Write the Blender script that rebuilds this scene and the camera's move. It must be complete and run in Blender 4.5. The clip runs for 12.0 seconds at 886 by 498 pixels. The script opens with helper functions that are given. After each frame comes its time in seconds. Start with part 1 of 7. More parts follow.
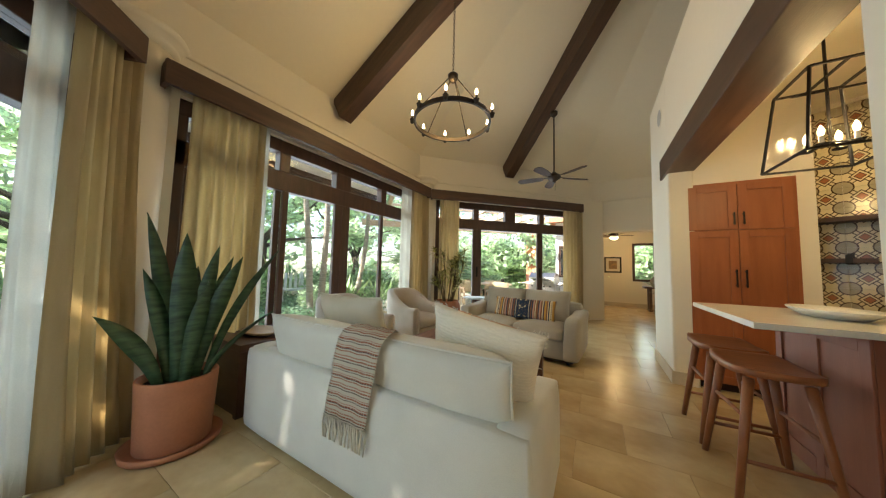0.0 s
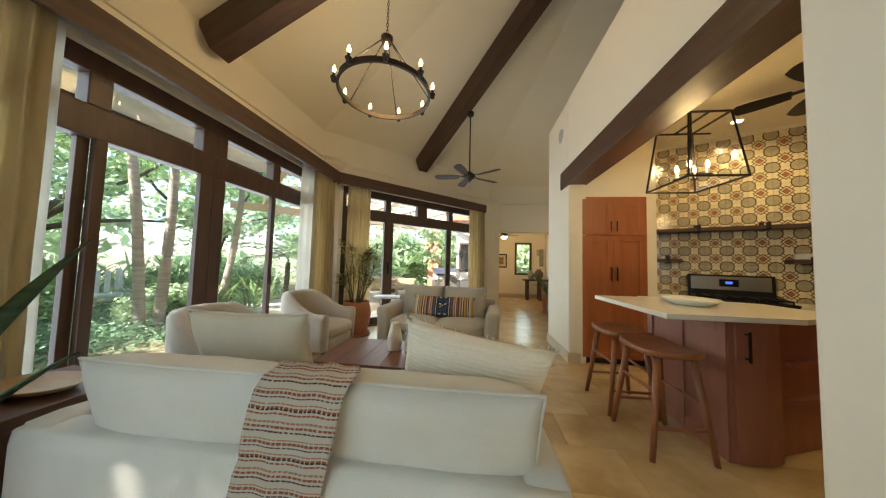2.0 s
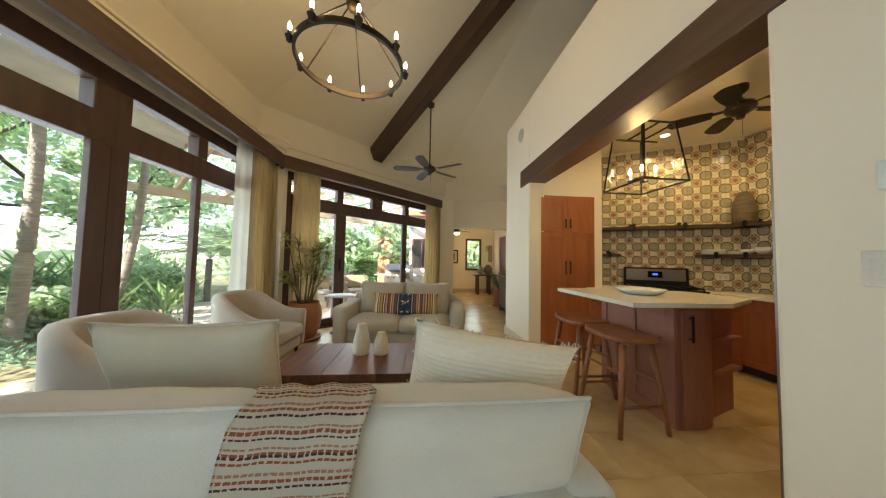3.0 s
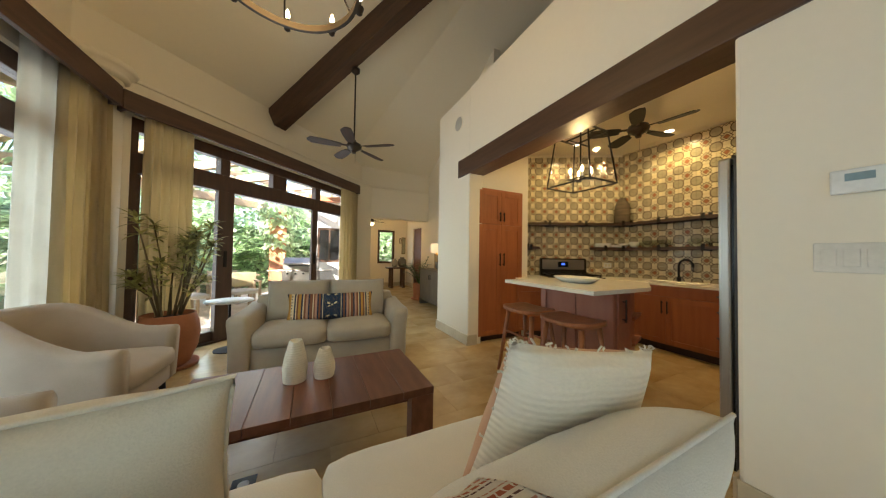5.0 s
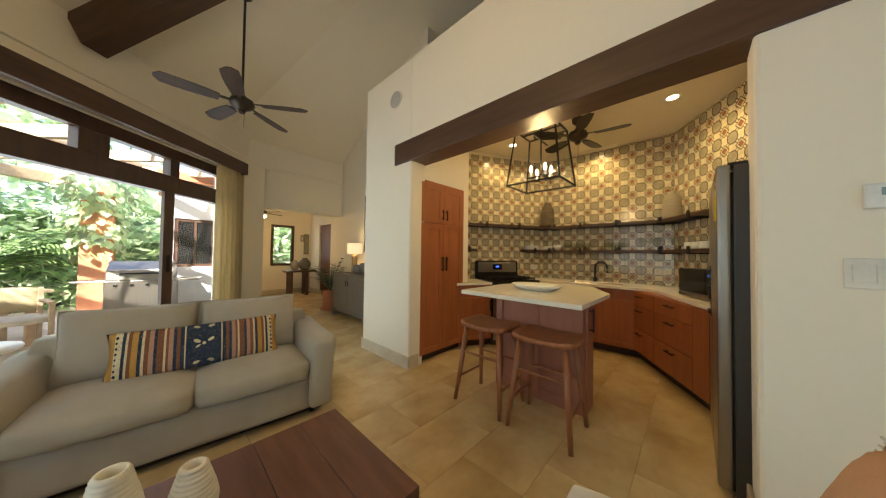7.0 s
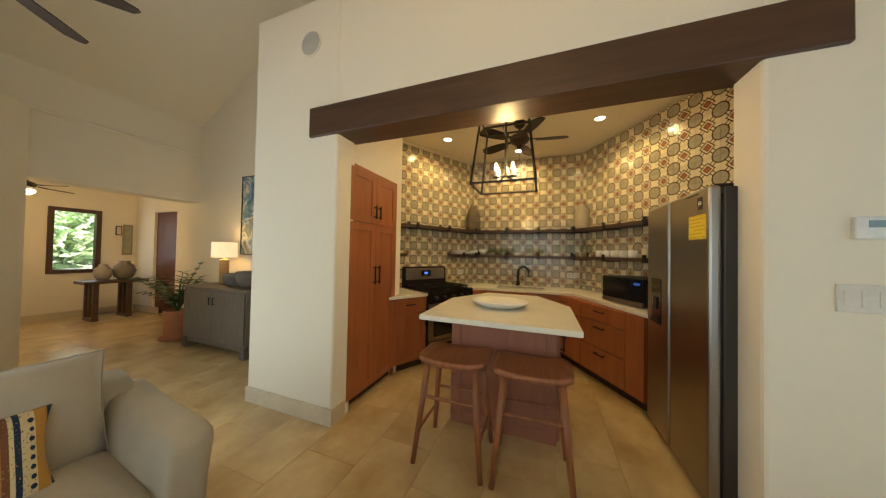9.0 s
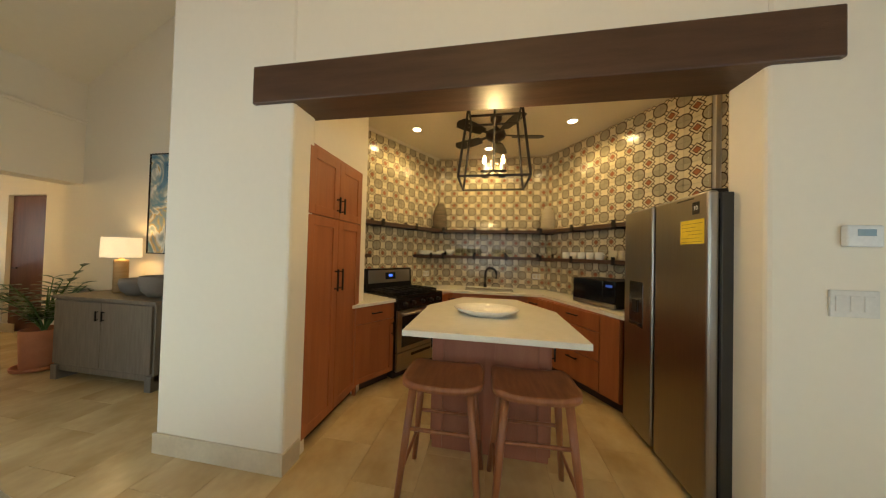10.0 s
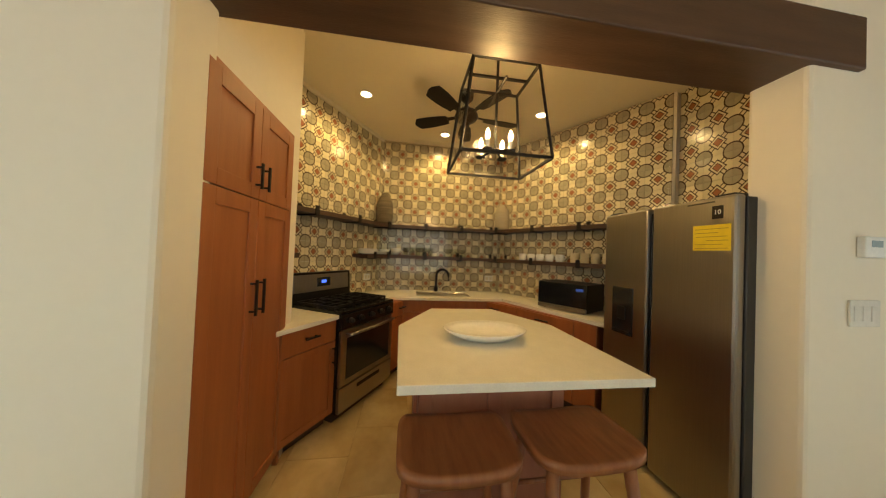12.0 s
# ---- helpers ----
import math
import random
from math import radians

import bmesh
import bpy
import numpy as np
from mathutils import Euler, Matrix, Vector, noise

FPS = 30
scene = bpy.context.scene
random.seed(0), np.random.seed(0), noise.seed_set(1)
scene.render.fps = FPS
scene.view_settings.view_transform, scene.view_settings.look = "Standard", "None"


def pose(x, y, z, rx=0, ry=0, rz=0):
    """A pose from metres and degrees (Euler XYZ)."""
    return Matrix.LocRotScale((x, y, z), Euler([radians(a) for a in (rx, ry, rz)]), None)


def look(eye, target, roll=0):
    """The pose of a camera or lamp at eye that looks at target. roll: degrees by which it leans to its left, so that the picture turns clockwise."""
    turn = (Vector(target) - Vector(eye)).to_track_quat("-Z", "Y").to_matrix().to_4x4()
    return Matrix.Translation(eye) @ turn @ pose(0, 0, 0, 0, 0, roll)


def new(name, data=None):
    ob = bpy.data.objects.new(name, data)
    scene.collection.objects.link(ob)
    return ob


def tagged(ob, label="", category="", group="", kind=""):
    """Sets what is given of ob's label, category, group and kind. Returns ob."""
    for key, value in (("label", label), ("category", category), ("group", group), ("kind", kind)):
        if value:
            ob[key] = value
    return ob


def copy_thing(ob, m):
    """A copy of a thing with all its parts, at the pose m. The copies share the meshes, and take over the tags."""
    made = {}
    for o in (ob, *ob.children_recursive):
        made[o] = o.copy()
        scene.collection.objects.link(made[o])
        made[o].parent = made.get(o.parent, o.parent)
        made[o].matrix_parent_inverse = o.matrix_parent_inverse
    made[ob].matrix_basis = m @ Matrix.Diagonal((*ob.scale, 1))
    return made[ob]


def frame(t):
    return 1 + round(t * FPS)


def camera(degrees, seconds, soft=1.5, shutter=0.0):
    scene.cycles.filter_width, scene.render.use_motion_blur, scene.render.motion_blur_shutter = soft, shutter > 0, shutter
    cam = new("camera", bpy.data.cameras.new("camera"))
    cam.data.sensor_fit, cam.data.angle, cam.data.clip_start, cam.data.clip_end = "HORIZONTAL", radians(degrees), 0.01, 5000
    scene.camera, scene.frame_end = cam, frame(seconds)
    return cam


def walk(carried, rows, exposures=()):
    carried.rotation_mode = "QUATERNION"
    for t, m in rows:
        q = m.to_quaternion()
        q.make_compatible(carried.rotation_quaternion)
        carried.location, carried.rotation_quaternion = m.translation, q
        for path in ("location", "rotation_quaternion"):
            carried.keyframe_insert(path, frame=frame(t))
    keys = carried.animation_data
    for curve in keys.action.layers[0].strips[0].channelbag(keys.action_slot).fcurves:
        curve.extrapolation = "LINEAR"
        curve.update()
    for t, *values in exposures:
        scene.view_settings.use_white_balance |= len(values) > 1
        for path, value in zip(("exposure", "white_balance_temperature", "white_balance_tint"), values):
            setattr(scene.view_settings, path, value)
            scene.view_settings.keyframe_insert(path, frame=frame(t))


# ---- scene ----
cam = camera(118.3, 12.0, soft=1.2)
PATH = [
    (0, (0.096, 0.059, 1.211), (-0.903, 1.786, 1.341), 1.4),
    (0.5, (-0.046, 0.098, 1.218), (-0.867, 1.917, 1.347), 1.3),
    (1, (-0.163, 0.143, 1.233), (-0.797, 2.035, 1.356), 1.4),
    (1.5, (-0.274, 0.2, 1.241), (-0.715, 2.147, 1.358), 1.6),
    (2, (-0.414, 0.249, 1.24), (-0.652, 2.232, 1.348), 1.5),
    (2.5, (-0.544, 0.307, 1.228), (-0.577, 2.304, 1.33), 1.4),
    (3, (-0.678, 0.386, 1.221), (-0.504, 2.376, 1.31), 1.2),
    (5, (-1.092, 0.85, 1.211), (-0.201, 2.64, 1.257), 0.9),
    (5.5, (-1.105, 1.031, 1.207), (-0.072, 2.743, 1.251), 0.8),
    (6, (-1.102, 1.216, 1.211), (0.07, 2.836, 1.259), 0.8),
    (6.5, (-1.095, 1.405, 1.243), (0.216, 2.915, 1.284), 0.7),
    (7, (-1.081, 1.597, 1.277), (0.371, 2.971, 1.319), 0.8),
    (9, (-0.866, 2.359, 1.384), (1.009, 3.057, 1.418), 1.1),
    (9.5, (-0.768, 2.513, 1.393), (1.162, 3.036, 1.43), 1.4),
    (10, (-0.659, 2.674, 1.402), (1.312, 3.011, 1.436), 1.5),
    (10.5, (-0.535, 2.797, 1.403), (1.457, 2.969, 1.438), 2.1),
    (11, (-0.396, 2.93, 1.405), (1.604, 2.927, 1.448), 2.1),
    (11.5, (-0.246, 3.045, 1.406), (1.747, 2.885, 1.451), 2.6),
    (12, (-0.117, 3.143, 1.421), (1.863, 2.867, 1.455), 2.3),
]
walk(cam, [(t, look(eye, target, roll)) for t, eye, target, roll in PATH],
     exposures=[(0.0, 2.17, 6300, 10), (3.0, 2.13, 6350, 10), (5.5, 2.1, 6450, 10), (9.0, 2.15, 6550, 10), (11.0, 2.12, 6850, 10), (12.0, 2.12, 7250, 10)])

# ---- world, sun and large lights ----
def build_world():
    w = bpy.data.worlds.new("sky")
    scene.world = w
    w.use_nodes = True
    nt = w.node_tree
    sky = nt.nodes.new("ShaderNodeTexSky")
    sky.sky_type = 'NISHITA'
    sky.sun_disc = False
    sky.sun_elevation = radians(SUN_EL)
    sky.sun_rotation = radians(SUN_AZ)
    bg = nt.nodes["Background"]
    bg.inputs["Strength"].default_value = 0.15
    nt.links.new(sky.outputs[0], bg.inputs["Color"])


SUN_AZ, SUN_EL = 218.0, 36.0   # clockwise from +y; height
build_world()
sun_data = bpy.data.lights.new("sun", 'SUN')
sun_data.energy, sun_data.angle, sun_data.color = 5.0, radians(0.6), (1.0, 0.94, 0.84)
sun = new("sun", sun_data)
az, el = radians(SUN_AZ), radians(SUN_EL)
sun.matrix_world = look((0, 0, 20), (-20 * math.sin(az) * math.cos(el), -20 * math.cos(az) * math.cos(el), 20 - 20 * math.sin(el)))


def area(name, m, w, h, power, color):
    d = bpy.data.lights.new(name, 'AREA')
    d.shape, d.size, d.size_y, d.energy, d.color = 'RECTANGLE', w, h, power, color
    ob = new(name, d)
    ob.matrix_world = m
    return ob


def point(name, p, power, color, radius=0.02):
    d = bpy.data.lights.new(name, 'POINT')
    d.energy, d.color, d.shadow_soft_size = power, color, radius
    ob = new(name, d)
    ob.location = p
    return ob


def spot(name, p, power, color, angle=110):
    d = bpy.data.lights.new(name, 'SPOT')
    d.energy, d.color, d.shadow_soft_size, d.spot_size, d.spot_blend = power, color, 0.04, radians(angle), 0.6
    ob = new(name, d)
    ob.location = p
    return ob


# the octagonal room: centre and distance of its wall faces
CX, CY, AP = 1.85, 2.55, 4.80
SETBACK = 0.23   # the wall above the ledge stands this much further out
NORTH_OUT = 0.48


def facet(rz, out=0.0):
    """Local x along a wall, y outwards, z up."""
    a = radians(rz)
    out += NORTH_OUT if rz == 0 else 0.0
    return pose(CX - (AP + out) * math.sin(a), CY + (AP + out) * math.cos(a), 0, 0, 0, rz)


WEST, NORTHWEST, SOUTHWEST, NORTH = 90, 45, 135, 0
DAY = (0.76, 0.90, 1.0)
# daylight through the three glazed bays
for bay, power, tint in ((WEST, 16.5, DAY), (NORTHWEST, 16, DAY), (SOUTHWEST, 12, (0.64, 0.84, 1.0))):
    area("window_daylight", facet(bay, 0.30) @ pose(0, 0, 1.35, -90, 0, 0), 3.5, 2.4, power, tint)
WARM = (1.0, 0.68, 0.28)
# lamps that the room shows
point("chandelier_glow", (-1.30, 2.58, 3.05), 7.8, WARM, 0.25)
point("lantern_glow", (1.375, 2.65, 2.16), 3.9, WARM, 0.05)
for lx, ly in ((2.57, 3.6), (2.57, 1.75), (3.28, 2.70)):
    spot("downlight_beam", (lx, ly, 2.955), 7.6, (1.0, 0.72, 0.30), 160)
point("lamp_glow", (1.66, 6.72, 1.38), 1.1, WARM, 0.06)
point("hall_fan_glow", (0.57, 9.35, 2.06), 4.8, WARM, 0.08)
area("hall_window_daylight", pose(1.505, 10.86, 1.5, 90, 0, 180), 0.45, 1.1, 1.0, DAY)

# ---- materials ----
def M(name, col, rough=0.6, metal=0.0, col2=None, scale=3.0, stretch=(1, 1, 1), fine=60.0, bump=0.15, vary=0.0, spec=0.5, emit=None, sheen=0.0, mix=0.5, detail=5.0, depth=0.004, grain=0.1):
    m = bpy.data.materials.new(name)
    m.use_nodes = True
    nt = m.node_tree
    N, L = nt.nodes, nt.links
    b = N["Principled BSDF"]
    b.inputs["Roughness"].default_value = rough
    b.inputs["Metallic"].default_value = metal
    b.inputs["Specular IOR Level"].default_value = spec
    b.inputs["Sheen Weight"].default_value = sheen
    col2 = col2 or tuple(c * 0.8 for c in col)
    tc = N.new("ShaderNodeTexCoord")
    mp = N.new("ShaderNodeMapping")
    mp.inputs["Scale"].default_value = stretch
    L.new(tc.outputs["Object"], mp.inputs["Vector"])
    n1 = N.new("ShaderNodeTexNoise")
    n1.inputs["Scale"].default_value = scale
    n1.inputs["Detail"].default_value = detail
    L.new(mp.outputs[0], n1.inputs["Vector"])
    n2 = N.new("ShaderNodeTexNoise")
    n2.inputs["Scale"].default_value = fine
    n2.inputs["Detail"].default_value = 3.0
    L.new(mp.outputs[0], n2.inputs["Vector"])
    if vary:
        info = N.new("ShaderNodeObjectInfo")
        add = N.new("ShaderNodeVectorMath")
        add.operation = 'MULTIPLY_ADD'
        comb = N.new("ShaderNodeCombineXYZ")
        for k in range(3):
            L.new(info.outputs["Random"], comb.inputs[k])
        L.new(comb.outputs[0], add.inputs[0])
        add.inputs[1].default_value = (37, 53, 71)
        L.new(mp.outputs[0], add.inputs[2])
        L.new(add.outputs[0], n1.inputs["Vector"])
        L.new(add.outputs[0], n2.inputs["Vector"])
    ramp = N.new("ShaderNodeValToRGB")
    ramp.color_ramp.elements[0].position, ramp.color_ramp.elements[1].position = 0.5 - 0.25 * mix * 1.4, 0.5 + 0.25 * mix * 1.4
    ramp.color_ramp.elements[0].color = (*col2, 1)
    ramp.color_ramp.elements[1].color = (*col, 1)
    L.new(n1.outputs["Fac"], ramp.inputs["Fac"])
    hsv = N.new("ShaderNodeHueSaturation")
    L.new(ramp.outputs["Color"], hsv.inputs["Color"])
    mr = N.new("ShaderNodeMapRange")
    mr.inputs["To Min"].default_value, mr.inputs["To Max"].default_value = 1 - grain, 1 + grain
    L.new(n2.outputs["Fac"], mr.inputs["Value"])
    last = mr.outputs[0]
    if vary:
        m2 = N.new("ShaderNodeMapRange")
        m2.inputs["To Min"].default_value, m2.inputs["To Max"].default_value = 1 - vary, 1 + vary
        L.new(info.outputs["Random"], m2.inputs["Value"])
        mul = N.new("ShaderNodeMath")
        mul.operation = 'MULTIPLY'
        L.new(last, mul.inputs[0])
        L.new(m2.outputs[0], mul.inputs[1])
        last = mul.outputs[0]
    L.new(last, hsv.inputs["Value"])
    L.new(hsv.outputs["Color"], b.inputs["Base Color"])
    if bump:
        bp = N.new("ShaderNodeBump")
        bp.inputs["Strength"].default_value = bump
        bp.inputs["Distance"].default_value = depth
        L.new(n2.outputs["Fac"], bp.inputs["Height"])
        L.new(bp.outputs[0], b.inputs["Normal"])
    if emit:
        b.inputs["Emission Color"].default_value = (*emit[0], 1)
        b.inputs["Emission Strength"].default_value = emit[1]
    return m


def glass_mat(name, tint=(1, 1, 1), alpha=0.12):
    """Thin clear pane: mostly see-through, with a mirror gloss that grows at a slant."""
    m = bpy.data.materials.new(name)
    m.use_nodes = True
    nt = m.node_tree
    nt.nodes.remove(nt.nodes["Principled BSDF"])
    out = nt.nodes["Material Output"]
    tr, gl, mx, lw, pw, ml = (nt.nodes.new(k) for k in ("ShaderNodeBsdfTransparent", "ShaderNodeBsdfGlossy", "ShaderNodeMixShader", "ShaderNodeLayerWeight", "ShaderNodeMath", "ShaderNodeMath"))
    tr.inputs[0].default_value = (*tint, 1)
    gl.inputs["Roughness"].default_value = 0.02
    lw.inputs["Blend"].default_value = 0.5
    pw.operation, pw.inputs[1].default_value = 'POWER', 3.5
    ml.operation, ml.inputs[1].default_value, ml.inputs[2].default_value = 'MULTIPLY_ADD', 0.45, 0.025
    nt.links.new(lw.outputs["Facing"], pw.inputs[0])
    nt.links.new(pw.outputs[0], ml.inputs[0])
    nt.links.new(ml.outputs[0], mx.inputs[0])
    nt.links.new(tr.outputs[0], mx.inputs[1])
    nt.links.new(gl.outputs[0], mx.inputs[2])
    nt.links.new(mx.outputs[0], out.inputs[0])
    return m


def leaf_mat(name, col, col2, rough=0.5, glow=0.35):
    m = M(name, col, rough, col2=col2, scale=1.1, fine=6, bump=0, mix=0.8)
    nt = m.node_tree
    N, L = nt.nodes, nt.links
    b = N["Principled BSDF"]
    src = b.inputs["Base Color"].links[0].from_socket
    isl = N.new("ShaderNodeNewGeometry")
    hsv = N.new("ShaderNodeHueSaturation")
    mr = N.new("ShaderNodeMapRange")
    mr.inputs["To Min"].default_value, mr.inputs["To Max"].default_value = 0.55, 1.5
    L.new(isl.outputs["Random Per Island"], mr.inputs["Value"])
    L.new(mr.outputs[0], hsv.inputs["Value"])
    L.new(src, hsv.inputs["Color"])
    L.new(hsv.outputs[0], b.inputs["Base Color"])
    tr = N.new("ShaderNodeBsdfTranslucent")
    L.new(hsv.outputs[0], tr.inputs["Color"])
    mx = N.new("ShaderNodeMixShader")
    mx.inputs[0].default_value = glow
    L.new(b.outputs[0], mx.inputs[1])
    L.new(tr.outputs[0], mx.inputs[2])
    L.new(mx.outputs[0], N["Material Output"].inputs["Surface"])
    return m


plaster = M("wall_plaster", (0.82, 0.75, 0.62), 0.85, col2=(0.805, 0.735, 0.604), scale=0.9, fine=22, bump=0.06, depth=0.004, grain=0.02)
plaster_ceiling = M("ceiling_plaster", (0.80, 0.73, 0.585), 0.9, col2=(0.78, 0.705, 0.56), scale=0.8, fine=22, bump=0.06, depth=0.004, grain=0.02)
dark_wood = M("dark_beam_wood", (0.085, 0.042, 0.024), 0.5, col2=(0.05, 0.025, 0.015), scale=2.2, stretch=(8, 8, 1), fine=30, bump=0.3)
dark_wood_x = M("dark_beam_wood_along", (0.095, 0.046, 0.026), 0.5, col2=(0.055, 0.027, 0.016), scale=2.2, stretch=(1, 8, 8), fine=30, bump=0.3)
frame_wood = M("window_frame_wood", (0.095, 0.046, 0.027), 0.42, col2=(0.06, 0.03, 0.018), scale=3, stretch=(6, 6, 1), fine=40, bump=0.2)
cherry = M("cherry_cabinet_wood", (0.37, 0.120, 0.042), 0.42, col2=(0.30, 0.092, 0.032), scale=2.0, stretch=(9, 9, 0.8), fine=30, bump=0.08, vary=0.06)
island_wood = M("island_painted_wood", (0.36, 0.140, 0.082), 0.45, col2=(0.31, 0.115, 0.066), scale=2.0, stretch=(6, 6, 0.8), fine=30, bump=0.08)
stool_wood = M("stool_wood", (0.33, 0.125, 0.05), 0.4, col2=(0.24, 0.085, 0.034), scale=3.0, stretch=(2, 12, 2), fine=30, bump=0.1, vary=0.08)
walnut = M("walnut_table_wood", (0.17, 0.07, 0.04), 0.38, col2=(0.11, 0.043, 0.025), scale=2.5, stretch=(10, 1.2, 6), fine=30, bump=0.1, vary=0.18)
dark_table_wood = M("dark_table_wood", (0.10, 0.05, 0.03), 0.45, col2=(0.07, 0.033, 0.02), scale=2.5, stretch=(1.5, 8, 6), fine=30, bump=0.15)
grey_wood = M("grey_washed_wood", (0.165, 0.138, 0.105), 0.55, col2=(0.12, 0.10, 0.075), scale=4, stretch=(1, 10, 1), fine=40, bump=0.2)
travertine = M("travertine_floor", (0.67, 0.52, 0.29), 0.24, col2=(0.42, 0.285, 0.12), scale=2.6, stretch=(1, 1.2, 1), fine=16, bump=0.04, vary=0.04, mix=0.75, detail=8.0)
grout = M("floor_grout", (0.60, 0.46, 0.25), 0.8, fine=90)
skirt_stone = M("skirting_stone", (0.62, 0.53, 0.38), 0.4, col2=(0.52, 0.43, 0.30), scale=4, fine=40, bump=0.1)
quartz = M("quartz_counter", (0.80, 0.76, 0.66), 0.22, col2=(0.76, 0.72, 0.62), scale=14, fine=160, bump=0.0)
curtain_cloth = M("curtain_linen", (0.70, 0.575, 0.355), 0.9, col2=(0.63, 0.505, 0.29), scale=5, stretch=(3, 3, 0.6), fine=220, bump=0.2, sheen=0.2)
lining_cloth = M("curtain_lining", (0.80, 0.78, 0.72), 0.9, col2=(0.72, 0.70, 0.64), scale=5, fine=220, bump=0.15)
sofa_cloth = M("sofa_offwhite_cloth", (0.63, 0.60, 0.535), 0.92, col2=(0.585, 0.555, 0.49), scale=4, fine=260, bump=0.3, sheen=0.2)
loveseat_cloth = M("greige_cloth", (0.43, 0.39, 0.32), 0.92, col2=(0.38, 0.345, 0.28), scale=5, fine=260, bump=0.35, sheen=0.2)
armchair_cloth = M("taupe_cloth", (0.47, 0.41, 0.34), 0.92, col2=(0.41, 0.355, 0.29), scale=5, fine=260, bump=0.35, sheen=0.2)
cream_cloth = M("cream_pillow_cloth", (0.64, 0.575, 0.46), 0.92, col2=(0.58, 0.52, 0.41), scale=5, fine=240, bump=0.3)
terracotta = M("terracotta", (0.47, 0.19, 0.095), 0.75, col2=(0.38, 0.145, 0.07), scale=4, fine=60, bump=0.15)
black_metal = M("black_metal", (0.022, 0.019, 0.017), 0.45, metal=0.6, fine=80, bump=0.05)
bronze_metal = M("dark_bronze", (0.05, 0.037, 0.028), 0.42, metal=0.7, fine=80, bump=0.05)
steel = M("brushed_steel", (0.36, 0.335, 0.30), 0.33, metal=1.0, col2=(0.33, 0.305, 0.275), scale=3, stretch=(60, 60, 1), fine=40, bump=0.02)
steel_side = M("fridge_side_metal", (0.06, 0.058, 0.055), 0.45, metal=0.4, fine=200, bump=0.05)
black_gloss = M("black_gloss", (0.012, 0.012, 0.013), 0.12, fine=30, bump=0.0)
white_ceramic = M("white_ceramic", (0.82, 0.80, 0.74), 0.15, col2=(0.79, 0.77, 0.71), fine=40, bump=0.0)
switch_plastic = M("switch_plastic", (0.76, 0.72, 0.64), 0.5, fine=60, bump=0.0)
white_plastic = M("white_plastic", (0.80, 0.80, 0.78), 0.4, fine=60, bump=0.0)
pane_glass = glass_mat("window_glass")
bulb_mat = M("bulb_glow", (1, 0.8, 0.5), 0.3, bump=0, emit=((1.0, 0.72, 0.38), 6.5))
spot_mat = M("downlight_glow", (1, 0.9, 0.7), 0.3, bump=0, emit=((1.0, 0.82, 0.55), 4.0))

# ---- building helpers ----
def thing(name, m, label, category, group="", kind=""):
    ob = new(name)
    ob.empty_display_size = 0.1
    ob.matrix_world = m
    return tagged(ob, label, category, group, kind)


def part(name, bm, material, parent, label="", smooth=False, m=None, kind=""):
    """One mesh object out of a bmesh, under a thing or a part."""
    me = bpy.data.meshes.new(name)
    if smooth:
        for f in bm.faces:
            f.smooth = True
    bm.to_mesh(me)
    bm.free()
    for mm in (material if isinstance(material, (list, tuple)) else [material]):
        me.materials.append(mm)
    ob = new(name, me)
    if parent is not None:
        ob.parent = parent
    if m is not None:
        ob.matrix_local = m
    return tagged(ob, label, kind=kind)


def solo(name, bm, material, label, category, group="", kind="", smooth=False, m=None):
    ob = part(name, bm, material, None, label, smooth, m, kind)
    return tagged(ob, label, category, group, kind)


def box(x0, x1, y0, y1, z0, z1, bevel=0.0, bm=None, segs=2, mat=0, m=None):
    b2 = bmesh.new()
    r = bmesh.ops.create_cube(b2, size=1.0)
    for v in b2.verts:
        v.co = Vector(((x0 + x1) / 2 + v.co.x * (x1 - x0), (y0 + y1) / 2 + v.co.y * (y1 - y0), (z0 + z1) / 2 + v.co.z * (z1 - z0)))
    if bevel:
        bmesh.ops.bevel(b2, geom=b2.edges[:], offset=bevel, segments=segs, affect='EDGES', profile=0.5)
    return merge(b2, bm, mat, m)


def merge(b2, bm, mat=0, m=None):
    if m is not None:
        bmesh.ops.transform(b2, matrix=m, verts=b2.verts[:])
    for f in b2.faces:
        f.material_index = mat
    if bm is None:
        return b2
    tmp = bpy.data.meshes.new("tmp")
    b2.to_mesh(tmp)
    b2.free()
    bm.from_mesh(tmp)
    bpy.data.meshes.remove(tmp)
    return bm


def prism(points, z0, z1, bm=None, bevel=0.0, mat=0, m=None):
    """A flat outline, counter-clockwise, drawn up from z0 to z1."""
    b2 = bmesh.new()
    lo = [b2.verts.new((x, y, z0)) for x, y in points]
    hi = [b2.verts.new((x, y, z1)) for x, y in points]
    n = len(points)
    b2.faces.new(list(reversed(lo)))
    b2.faces.new(hi)
    for i in range(n):
        b2.faces.new((lo[i], lo[(i + 1) % n], hi[(i + 1) % n], hi[i]))
    if bevel:
        bmesh.ops.bevel(b2, geom=b2.edges[:], offset=bevel, segments=2, affect='EDGES', profile=0.5)
    return merge(b2, bm, mat, m)


